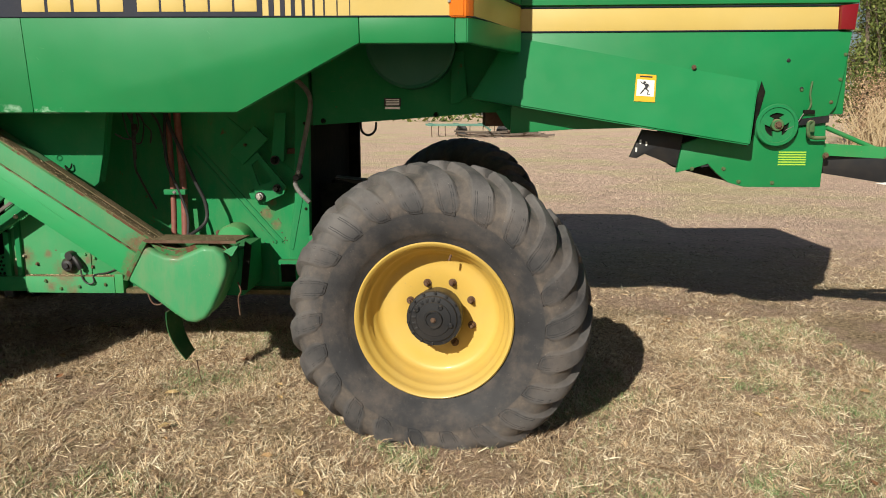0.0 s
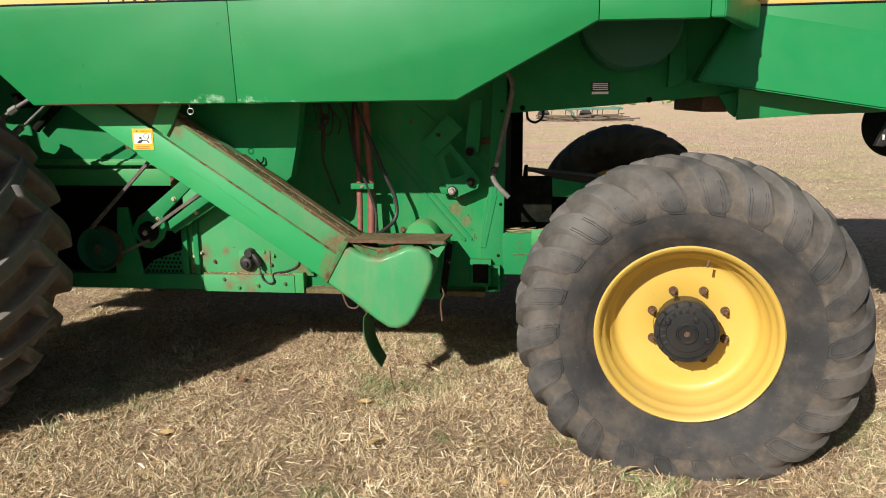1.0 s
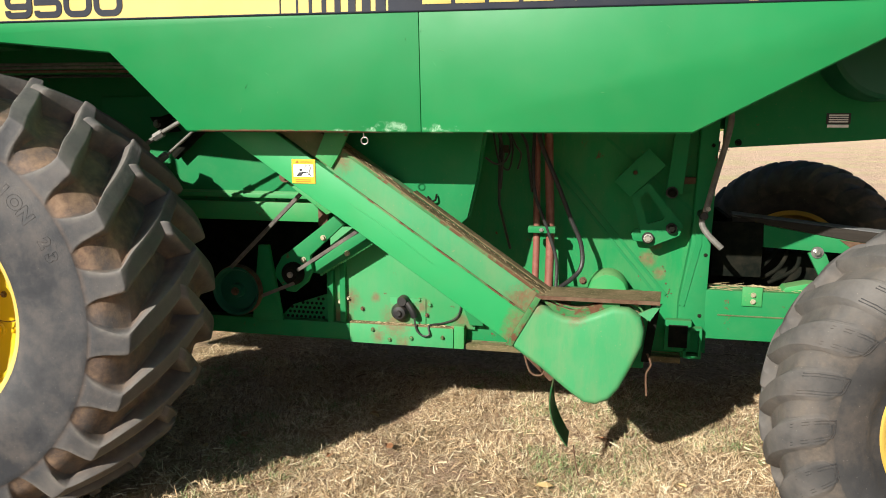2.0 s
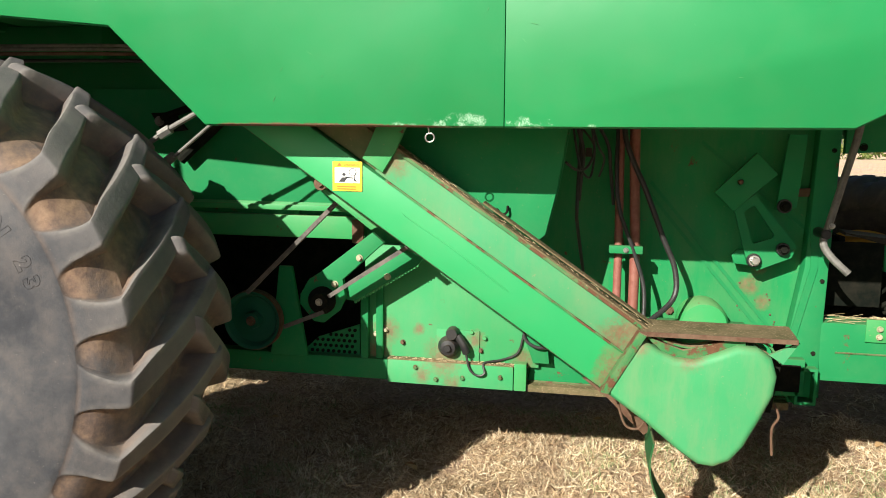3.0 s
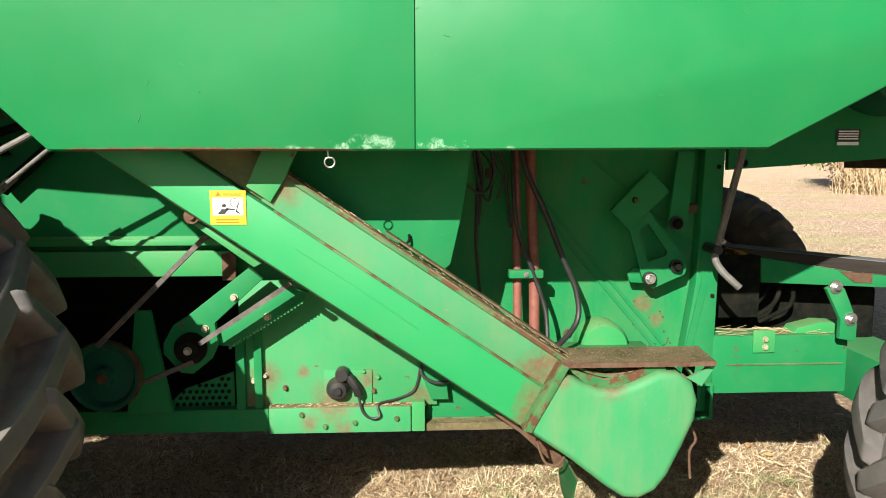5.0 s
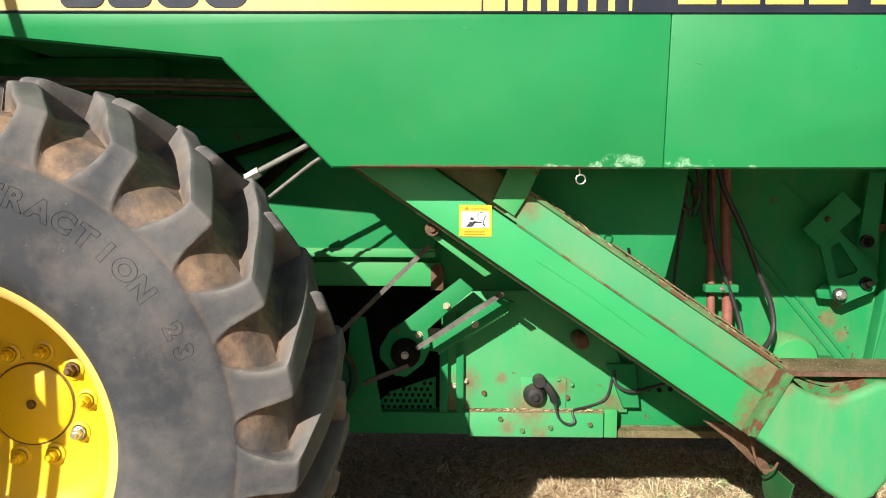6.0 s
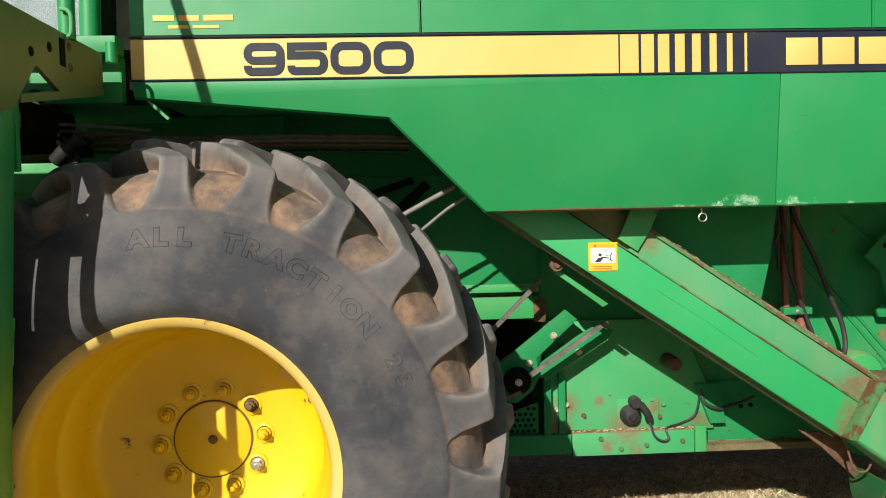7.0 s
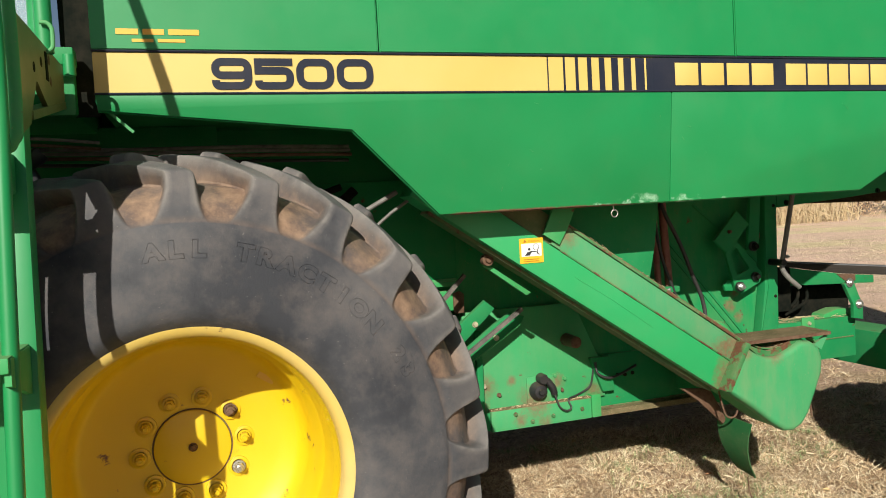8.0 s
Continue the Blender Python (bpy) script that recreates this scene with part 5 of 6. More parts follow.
    part("wire_pin", tube([(-0.945, 0.24, 0.56), (-0.93, 0.235, 0.52), (-0.945, 0.24, 0.48), (-0.94, 0.24, 0.40)], 0.004, 8), M_RUST, el)
    part("wire_pin", tube([(-1.40, 0.25, 0.56), (-1.37, 0.25, 0.46), (-1.33, 0.25, 0.445), (-1.31, 0.25, 0.47)], 0.004, 8), M_RUST, el)
    skid = prism([(-1.50, 0.56), (-1.36, 0.545), (-1.28, 0.40), (-1.30, 0.385), (-1.42, 0.50)], 0.36, 0.375, 0.002)
    part("skid_bracket", skid, M_RUST, el, "rusty flat bracket with bolts")
    flap = bmesh.new()
    rows = []
    for i in range(9):
        t = i / 8
        x, z = -1.285 + 0.06 * t ** 2 - 0.015 * math.sin(math.pi * t), 0.42 - 0.25 * t
        rows.append([flap.verts.new((x, y, z + 0.10 * t * (y - 0.3))) for y in (0.20 + 0.06 * t, 0.30, 0.42 - 0.04 * t)])
    for a, b in zip(rows, rows[1:]):
        for j in (0, 1):
            flap.faces.new((a[j], a[j + 1], b[j + 1], b[j]))
    r = bmesh.ops.extrude_face_region(flap, geom=list(flap.faces))
    bmesh.ops.translate(flap, vec=(0.005, 0, 0), verts=[v for v in r["geom"] if isinstance(v, bmesh.types.BMVert)])
    bmesh.ops.recalc_face_normals(flap, faces=flap.faces)
    part("discharge_flap", flap, M_FLAP, el, "curved hanging green flap", smooth=60)
    part("flap_wire", tube([(-1.20, 0.34, 0.14), (-1.19, 0.34, 0.07), (-1.175, 0.33, 0.02)], 0.003, 6), M_RUST, el)


def text_mesh(word, size, extrude=0.0, bold=0.0, outline=0.0):
    """Built-in lettering as a bmesh, standing upright and facing the near side, from the origin rightwards."""
    cu = bpy.data.curves.new("lettering", "FONT")
    cu.body, cu.size, cu.extrude, cu.offset = word, size, extrude, bold
    if outline:
        cu.fill_mode, cu.bevel_depth, cu.bevel_resolution, cu.resolution_u = "NONE", outline, 0, 4
    ob = new("lettering", cu)
    bpy.context.view_layer.update()
    me = bpy.data.meshes.new_from_object(ob.evaluated_get(bpy.context.evaluated_depsgraph_get()))
    bm = bmesh.new()
    bm.from_mesh(me)
    bpy.data.objects.remove(ob)
    bpy.data.curves.remove(cu)
    bpy.data.meshes.remove(me)
    bm.transform(Matrix.Rotation(radians(90), 4, "X"))
    return bm


elevator()


def rear_axle():
    ax = group_of("rear_axle", combine)
    part("frame_rail", box(-0.70, -0.21, 0.70, 0.82, 0.505, 0.712, 0.006), M_GREEN_IN, ax)
    part("weld_line", box(-0.645, -0.225, 0.697, 0.701, 0.606, 0.611), M_GREEN_DIRTY, ax)
    pl = part("bolt_plate", box(-0.555, -0.477, 0.692, 0.70, 0.652, 0.732, 0.004), M_GREEN_WORN, ax)
    for z in (0.70, 0.672):
        part("plate_bolt", bolt(-0.512, 0.692, z, 0.008, 0.010), M_BOLT, pl)
    part("axle_beam", box(-0.11, 0.11, 0.08, 2 * YC - 0.08, 0.43, 0.62, 0.01), M_GREEN_IN, ax)
    part("axle_stub", lathe([(0.09, -0.12), (0.10, 0.0), (0.085, 0.2), (0, 0.2)], 0.0, 0.52, 24), M_DARK, ax)
    link = part("tie_link", prism([(-0.33, 0.885), (-0.29, 0.905), (-0.265, 0.885), (-0.215, 0.77), (-0.215, 0.70), (-0.275, 0.71), (-0.275, 0.78)], 0.645, 0.665, 0.003), M_GREEN_IN, ax)
    for x, z in ((-0.299, 0.892), (-0.241, 0.78)):
        part("link_washer", lathe([(0.023, 0.645), (0.023, 0.640), (0.012, 0.640)], x, z, 18), M_ZINC, link)
        part("link_nut", bolt(x, 0.640, z, 0.010, 0.016), M_ZINC, link)
    # straw chute sheets above the axle
    def sheet(name, pts, mat, label=""):
        bm = bmesh.new()
        bm.faces.new([bm.verts.new(p) for p in pts])
        r = bmesh.ops.extrude_face_region(bm, geom=list(bm.faces))
        bmesh.ops.translate(bm, vec=(0, 0, -0.012), verts=[v for v in r["geom"] if isinstance(v, bmesh.types.BMVert)])
        bmesh.ops.recalc_face_normals(bm, faces=bm.faces)
        return part(name, bm, mat, ax, label)
    sheet("chute_sheet", [(-0.58, 0.90, 1.006), (0.30, 0.90, 0.915), (0.30, 0.97, 0.920), (-0.58, 0.97, 1.012)], M_GREYSHEET, "dull grey sheet-metal chute")
    part("chute_band", prism([(-0.585, 1.004), (0.30, 0.912), (0.30, 0.868), (-0.10, 0.908), (-0.455, 0.968)], 0.872, 0.898, 0.002), M_BOARD, ax, "grey-brown weathered board")
    part("chute_side", prism([(-0.457, 0.966), (-0.10, 0.906), (0.10, 0.885), (0.10, 0.845), (-0.452, 0.872)], 0.868, 0.894, 0.002), M_GREEN_IN, ax)
    part("rust_patch", prism([(-0.16, 0.913), (-0.03, 0.900), (-0.03, 0.866), (-0.10, 0.870)], 0.865, 0.8675), M_RUST, ax, "bare rusty patch")
    part("chute_end_plate", box(-0.66, -0.455, 0.872, 0.884, 0.74, 0.975, 0.003), M_DARK, ax)
    bm = bmesh.new()
    rng = random.Random(77)
    for i in range(70):
        x, y, z = rng.uniform(-0.66, -0.24), rng.uniform(0.705, 0.80), 0.714 + rng.uniform(0, 0.010)
        a, ln = rng.uniform(-0.6, 0.6), rng.uniform(0.012, 0.045)
        tube([(x - ln * math.cos(a), y - ln * math.sin(a), z), (x + ln * math.cos(a), y + ln * math.sin(a), z + rng.uniform(-0.004, 0.006))], 0.0008, 4, smooth=False, bm=bm)
    tagged(part("chaff", bm, M_STRAWBIT, ax, "loose straw bits"), kind="stuff")
    part("rail_step", prism([(-0.40, 0.712), (-0.215, 0.712), (-0.215, 0.748), (-0.30, 0.752), (-0.385, 0.732)], 0.72, 0.80, 0.003), M_GREEN_WORN, ax)
    # Plain dark block added in place of the clutter below the chute.
    part("clutter_block", box(-0.64, -0.44, 1.05, 1.35, 0.50, 0.87, 0.02), M_DARK, ax)
    part("chute_end", prism([(-0.60, 0.99), (-0.58, 0.99), (-0.58, 0.75), (-0.62, 0.75)], 0.90, 1.35), M_DARK, ax)
    part("gearbox", box(-0.60, 0.10, 1.03, 1.4, 0.55, 0.83, 0.03), M_DARK, ax)
    for k in range(4):
        part("hose", tube([(-0.58 + 0.06 * k, 0.98, 0.70), (-0.52 + 0.07 * k, 0.93, 0.77), (-0.44 + 0.05 * k, 0.95, 0.84), (-0.40 + 0.04 * k, 1.05, 0.90)], 0.009, 8), M_DARK, ax)


rear_axle()


# ---- wheels ----
def press(z, floor):
    """The load flattens a tyre on the ground."""
    return floor + 0.03 * math.log1p(math.exp(min(60.0, (z - floor) / 0.03)))


def ease(rows, per):
    """Rows of numbers, filled in smoothly between."""
    rows = np.array(rows, float)
    out = []
    for i in range(len(rows) - 1):
        p0, p1, p2, p3 = rows[max(i - 1, 0)], rows[i], rows[i + 1], rows[min(i + 2, len(rows) - 1)]
        for k in range(per):
            t = k / per
            out.append(0.5 * ((2 * p1) + (p2 - p0) * t + (2 * p0 - 5 * p1 + 4 * p2 - p3) * t * t + (3 * p1 - p0 - 3 * p2 + p3) * t ** 3))
    return out + [rows[-1]]


def tyre(parent, x, z, side, ymid, stations, lugs, floor, turn, mat, soft, ledge, wobble):
    """A tractor tyre moulded in one piece: a turned side, and from there bars that rise out of it and sweep past the middle.
    Each station of the bars: bar top radius and y, groove radius and y, width of the bar's top and of its foot, turn in degrees, height 0 to 1."""
    rng = random.Random(lugs)
    rows = ease(stations, 4)
    pitch = 2 * math.pi / lugs
    verts, faces, soil, wear, outer = [], [], [], [], []
    low, top = side[0][0], max(row[0] for row in rows)
    for mirror in (False, True):
        grid = []
        seeds = [(rng.uniform(-1, 1), rng.uniform(-1, 1)) for _ in range(lugs)]
        wide = [(r, y, r, y, stations[0][4], stations[0][5], stations[0][6], 0.0) for r, y in side]
        for i, (rt, yt, rb, yb, wt, wb, deg, high) in enumerate(wide + rows):
            line = []
            u = max(0.0, (i - len(wide)) / len(rows))
            for k in range(lugs):
                jit, worn = seeds[k]
                base = rows[0][0] if i < len(wide) else rt
                b = min(wb / 2 / base, pitch * 0.465)
                a = min(wt / 2 / base * (1 + 0.04 * jit), b * 0.94)
                e = min(soft / base, a * 0.45, (pitch / 2 - b) * 0.8)
                mid = (a + b) / 2
                cols = [(0, 1, 0), (a * 0.5, 1, 0), (a - e, 1, 0.5), (a - e * 0.35, 0.985, 1), (a, 0.93, 1), (mid - ledge / 2 / base, 0.60, 0.3), (mid + ledge / 2 / base, 0.52, 0.1), (b, 0.10, 0), (b + e, 0.0, 0)]
                half = [(-p, h, q) for p, h, q in cols[:0:-1]] + cols + [(pitch / 2, 0, 0)]
                for p, h, q in half:
                    ang = pitch * (k + (0.5 if mirror else 0.0)) + turn + radians(deg) + p
                    h = h * high * (1 + 0.05 * wobble * worn)
                    r, y = rb + (rt - rb) * h, yb + (yt - yb) * h
                    if mirror:
                        y = 2 * ymid - y
                    line.append(len(verts))
                    verts.append((x + r * math.cos(ang), y, press(z + r * math.sin(ang), floor)))
                    soil.append((1 - h) * min(1.0, max(0.0, u * 9.0)) * (1 - 0.55 * u))
                    outer.append(max(0.0, (r - low) / (top - low)))
                    wear.append(q * min(1.0, max(0.0, u * 6)) * high)
            grid.append(line)
        n = len(grid[0])
        for p, q in zip(grid, grid[1:]):
            for j in range(n):
                f = (p[j], p[(j + 1) % n], q[(j + 1) % n], q[j])
                faces.append(f[::-1] if mirror else f)
    me = bpy.data.meshes.new("tyre")
    me.from_pydata(verts, [], faces)
    me.materials.append(mat)
    for name, data in (("soil", soil), ("wear", wear), ("outer", outer)):
        me.attributes.new(name, "FLOAT", "POINT").data.foreach_set("value", data)
    bm = bmesh.new()
    bm.from_mesh(me)
    bmesh.ops.recalc_face_normals(bm, faces=bm.faces)
    bm.to_mesh(me)
    bm.free()
    ob = new("tyre", me)
    ob.parent = parent
    tagged(ob, "black ribbed farm tyre with dusty shoulder bars")
    return finish(ob, 42)


def rear_wheel():
    w = group_of("rear_wheel", combine)
    x, z, y = 0.006, 0.520, -0.272
    side = [(0.312, y + 0.016), (0.328, y + 0.006), (0.345, y - 0.004), (0.357, y - 0.018), (0.37, y - 0.028), (0.395, y - 0.041), (0.42, y - 0.050), (0.44, y - 0.054)]
    bars = [(0.450, y - 0.0555, 0.450, y - 0.0555, 0.030, 0.048, -4.6, 0), (0.4585, y - 0.0595, 0.458, y - 0.0565, 0.034, 0.050, -3.4, 1), (0.480, y - 0.0600, 0.479, y - 0.0568, 0.074, 0.090, -2.6, 1), (0.515, y - 0.0560, 0.513, y - 0.0525, 0.080, 0.106, -1.5, 1), (0.554, y - 0.042, 0.547, y - 0.036, 0.084, 0.104, 0.2, 1), (0.593, y - 0.014, 0.578, y - 0.004, 0.080, 0.112, 2.6, 1),
            (0.617, y + 0.022, 0.592, y + 0.032, 0.070, 0.110, 5.6, 1), (0.630, y + 0.075, 0.600, y + 0.08, 0.064, 0.108, 9.2, 1), (0.636, y + 0.13, 0.604, y + 0.13, 0.060, 0.104, 12.8, 1), (0.638, y + 0.175, 0.606, y + 0.175, 0.052, 0.094, 15.4, 1), (0.629, y + 0.185, 0.603, y + 0.188, 0.040, 0.08, 16.0, 0), (0.59, y + 0.20, 0.59, y + 0.20, 0.040, 0.08, 16.4, 0)]
    ty = tyre(w, x, z, side, y + 0.16, bars, 22, -0.055, 0.05, M_RUBBER_R, 0.004, 0.004, 2.0)
    # fine moulded outlines on the foot of each bar
    surf = [(r, q) for r, q in side[3:]] + [(b[0], b[1]) for b in bars[1:6]]
    skew = [(b[0], b[6]) for b in bars[:6]]
    for k in range(22):
        for half, low in ((0.032, 0.452), (0.023, 0.461)):
            pts = []
            for r, f in ((0.565, 1.0), (0.53, 1.0), (0.49, 0.96), (low + 0.006, 0.80), (low, 0.62), (low, -0.62), (low + 0.006, -0.80), (0.49, -0.96), (0.53, -1.0), (0.565, -1.0)):
                a = 2 * math.pi / 22 * k + 0.05 + radians(float(np.interp(r, [q[0] for q in skew], [q[1] for q in skew]))) + half * f / r
                yy = float(np.interp(r, [q[0] for q in surf], [q[1] for q in surf]))
                pts.append((x + r * math.cos(a), yy - 0.0005, press(z + r * math.sin(a), -0.055)))
            part("moulded_ridge", tube(pts, 0.0021, 5, smooth=False), M_RUBBER_R, w)
    rim = [(0.309, y + 0.01), (0.325, y + 0.003), (0.3285, y - 0.006), (0.323, y - 0.012), (0.311, y - 0.006), (0.306, y + 0.012), (0.301, y + 0.03), (0.292, y + 0.036), (0.286, y + 0.05), (0.284, y + 0.085), (0.272, y + 0.094), (0.262, y + 0.115), (0.255, y + 0.13), (0.235, y + 0.138), (0.20, y + 0.139), (0.10, y + 0.143), (0.09, y + 0.15)]
    part("rim", lathe(rim, x, z, 96), M_YELLOW_R, w, "faded yellow steel rim", smooth=50)
    part("rim_back", lathe([(0.33, y + 0.32), (0.30, y + 0.30), (0.285, y + 0.09)], x, z, 64), M_YELLOW_R, w)
    for k in range(8):
        a = radians(25 + 45 * k)
        bx, bz = x + 0.012 + 0.140 * math.cos(a), z + 0.002 + 0.140 * math.sin(a)
        nut = part("wheel_nut", bolt(bx, y + 0.140, bz, 0.0125, 0.024), M_RUST, w, "rusty wheel nut")
        part("stud", drum(bx, bz, 0.007, y + 0.100, y + 0.12, 10, 0.002), M_RUST, nut)
    cy, cz = y - 0.005, z + 0.006
    cap = part("hub_cap", lathe([(0, cy + 0.006), (0.029, cy + 0.006), (0.031, cy), (0.036, cy), (0.039, cy + 0.008), (0.070, cy + 0.01), (0.072, cy + 0.014), (0.094, cy + 0.016), (0.098, cy + 0.022), (0.112, cy + 0.024), (0.115, cy + 0.03), (0.115, cy + 0.05), (0.108, cy + 0.056), (0.104, cy + 0.16)], x, cz, 64), M_BLACK, w, "black cast hub cap with raised marks")
    for k in range(14):
        a = radians(10 + 360 / 14 * k)
        part("cap_bolt", bolt(x + 0.107 * math.cos(a), cy + 0.026, cz + 0.107 * math.sin(a), 0.0055, 0.011), M_BLACK, cap)
    for k in range(9):
        a = radians(75 + 17 * k)
        c, s = math.cos(a), math.sin(a)
        bm = box(-0.006, 0.006, cy + 0.0125, cy + 0.018, -0.009, 0.009, 0.001)
        bm.transform(Matrix.Translation((x + 0.083 * c, 0, cz + 0.083 * s)) @ Matrix.Rotation(-a + math.pi / 2, 4, "Y"))
        part("raised_mark", bm, M_BLACK, cap)
    for a, r in ((150, 0.078), (-18, 0.074), (60, 0.058)):
        part("plug", drum(x + r * math.cos(radians(a)), cz + r * math.sin(radians(a)), 0.011, cy + 0.004, cy + 0.02, 12), M_BLACK, cap)
    part("cap_centre", bolt(x, cy, cz, 0.008, 0.006), M_RUST, cap)
    part("valve_stem", tube([(x + 0.065, y + 0.05, z + 0.268), (x + 0.058, y + 0.04, z + 0.245)], 0.005, 8, smooth=False), M_RUST, w)
    copy_thing(w, pose(0.083, 2.688, 0, 0, 0, 164))
    w.matrix_basis = Matrix.Translation((x, y, 0)) @ Matrix.Rotation(radians(-7), 4, "Z") @ Matrix.Translation((-x, -y, 0))
    return w


rear_wheel()


def front_wheel():
    w = group_of("front_wheel", combine)
    x, z, y = -3.444, 0.702, -0.44
    ym = -0.072
    half = [(0.378, y + 0.062), (0.388, y + 0.050), (0.400, y + 0.036), (0.415, y + 0.018), (0.432, y + 0.008), (0.45, y + 0.003), (0.475, y + 0.001), (0.50, y + 0.001), (0.53, y + 0.004), (0.56, y + 0.008), (0.59, y + 0.014), (0.615, y + 0.020), (0.637, y + 0.025)]
    bars = [(0.655, y + 0.0290, 0.655, y + 0.0290, 0.135, 0.150, 0, 0), (0.674, y + 0.0335, 0.668, y + 0.040, 0.106, 0.126, -0.2, 1), (0.705, y + 0.0395, 0.703, y + 0.058, 0.086, 0.104, -0.4, 1), (0.745, y + 0.0495, 0.730, y + 0.088, 0.074, 0.092, -0.7, 1), (0.780, y + 0.060, 0.750, y + 0.122, 0.073, 0.090, -0.6, 1), (0.793, y + 0.072, 0.756, y + 0.138, 0.074, 0.092, 0.1, 1),
            (0.812, y + 0.125, 0.764, y + 0.18, 0.078, 0.098, 3.0, 1), (0.834, y + 0.21, 0.770, y + 0.24, 0.076, 0.100, 6.5, 1), (0.852, y + 0.30, 0.774, y + 0.32, 0.070, 0.097, 10.5, 1), (0.862, y + 0.385, 0.776, y + 0.385, 0.064, 0.093, 14.5, 1), (0.863, y + 0.440, 0.776, y + 0.445, 0.052, 0.080, 17.0, 1), (0.860, y + 0.452, 0.762, y + 0.462, 0.038, 0.07, 17.6, 0), (0.75, y + 0.48, 0.75, y + 0.48, 0.038, 0.07, 18.0, 0)]
    ty = tyre(w, x, z, half, ym, bars, 23, -0.13, -0.07, M_TREAD, 0.010, 0.001, 1.0)
    # raised lettering round the side
    def sidewall(word, r, mid, step, size):
        for i, ch in enumerate(word):
            if ch == " ":
                continue
            a = radians(mid - step * (i - (len(word) - 1) / 2))
            bm = text_mesh(ch, size, 0.0, 0.0030, 0.0010)
            cx = (min(v.co.x for v in bm.verts) + max(v.co.x for v in bm.verts)) / 2
            bm.transform(Matrix.Translation((-cx, 0, -size * 0.35)))
            bm.transform(Matrix.Diagonal((1.15, 1, 1, 1)))
            bm.transform(Matrix.Translation((x + r * math.cos(a), 0, z + r * math.sin(a))) @ Matrix.Rotation(math.pi / 2 - a, 4, "Y"))
            for v in bm.verts:
                v.co.y += float(np.interp(math.hypot(v.co.x - x, v.co.z - z), [p[0] for p in half], [p[1] for p in half])) - 0.0003
            part("raised_letter", bm, M_TREAD, ty, smooth=0)
    sidewall("ALL TRACTION", 0.592, 67.3, 5.3, 0.058)
    sidewall("23", 0.598, 25.0, 5.0, 0.05)
    flange = [(0.378, y + 0.085), (0.396, y + 0.060), (0.4040, y + 0.050), (0.4065, y + 0.043), (0.4035, y + 0.038), (0.3960, y + 0.0385), (0.3840, y + 0.043), (0.3750, y + 0.050), (0.3700, y + 0.060), (0.3680, y + 0.085)]
    part("rim_flange", lathe(flange, x, z, 128), M_YELLOW_W, w, "pale dusty worn rim edge", smooth=60)
    rim = [(0.3680, y + 0.085), (0.365, y + 0.11), (0.360, y + 0.12), (0.357, y + 0.14), (0.355, y + 0.22), (0.350, y + 0.236), (0.338, y + 0.25), (0.335, y + 0.36), (0.325, y + 0.40), (0.30, y + 0.424), (0.24, y + 0.438), (0.16, y + 0.452), (0.115, y + 0.455), (0.112, y + 0.46)]
    part("rim", lathe(rim, x, z, 128), M_YELLOW_F, w, "deep bright-yellow steel rim", smooth=40)
    part("rim_back", lathe([(0.42, 2 * ym - y), (0.38, 2 * ym - y - 0.03), (0.335, y + 0.40)], x, z, 64), M_YELLOW_F, w)
    hub = part("hub_plate", lathe([(0, y + 0.447), (0.104, y + 0.447), (0.110, y + 0.450), (0.111, y + 0.46)], x, z, 64), M_YELLOW_F, w)
    part("hub_groove", lathe([(0.1112, y + 0.4535), (0.1150, y + 0.4535)], x, z, 64), M_RUST, w)
    part("hub_bolt", bolt(x, y + 0.447, z, 0.010, 0.010), M_RUST, hub)
    for k in range(10):
        a = radians(40.5 + 36 * k)
        bx, bz = x + 0.149 * math.cos(a), z + 0.149 * math.sin(a)
        m = M_RUST if k == 0 else (M_ZINC if k == 8 else M_YELLOW_F)
        boss = part("nut_seat", lathe([(0.031, y + 0.455), (0.030, y + 0.447), (0.022, y + 0.445)], bx, bz, 24), M_YELLOW_F, w)
        part("wheel_nut", bolt(bx, y + 0.446, bz, 0.0145, 0.026), m, boss, "rusty wheel nut" if k == 0 else "")
        part("stud", drum(bx, bz, 0.008, y + 0.408, y + 0.43, 10, 0.002), m, boss)
    part("rim_label", prism([(x + 0.205, z + 0.205), (x + 0.25, z + 0.175), (x + 0.24, z + 0.16), (x + 0.195, z + 0.19)], y + 0.425, y + 0.428), M_YELLOW_R, w)
    copy_thing(w, pose(2 * x, 2 * YC, 0, 0, 0, 180))
    # the axle stands a little toed and cambered
    w.matrix_basis = Matrix.Translation((x, 0, z)) @ Matrix.Rotation(radians(2.2), 4, "Z") @ Matrix.Rotation(radians(-1.6), 4, "X") @ Matrix.Translation((-x, 0, -z))
    part("front_axle", box(x - 0.15, x + 0.15, 0.1, 2 * YC - 0.1, 0.55, 0.9, 0.02), M_GREEN_IN, combine)
    part("final_drive", lathe([(0.11, y + 0.46), (0.2, y + 0.50), (0.2, 0.30), (0, 0.30)], x, z, 40), M_GREEN_IN, combine)


front_wheel()


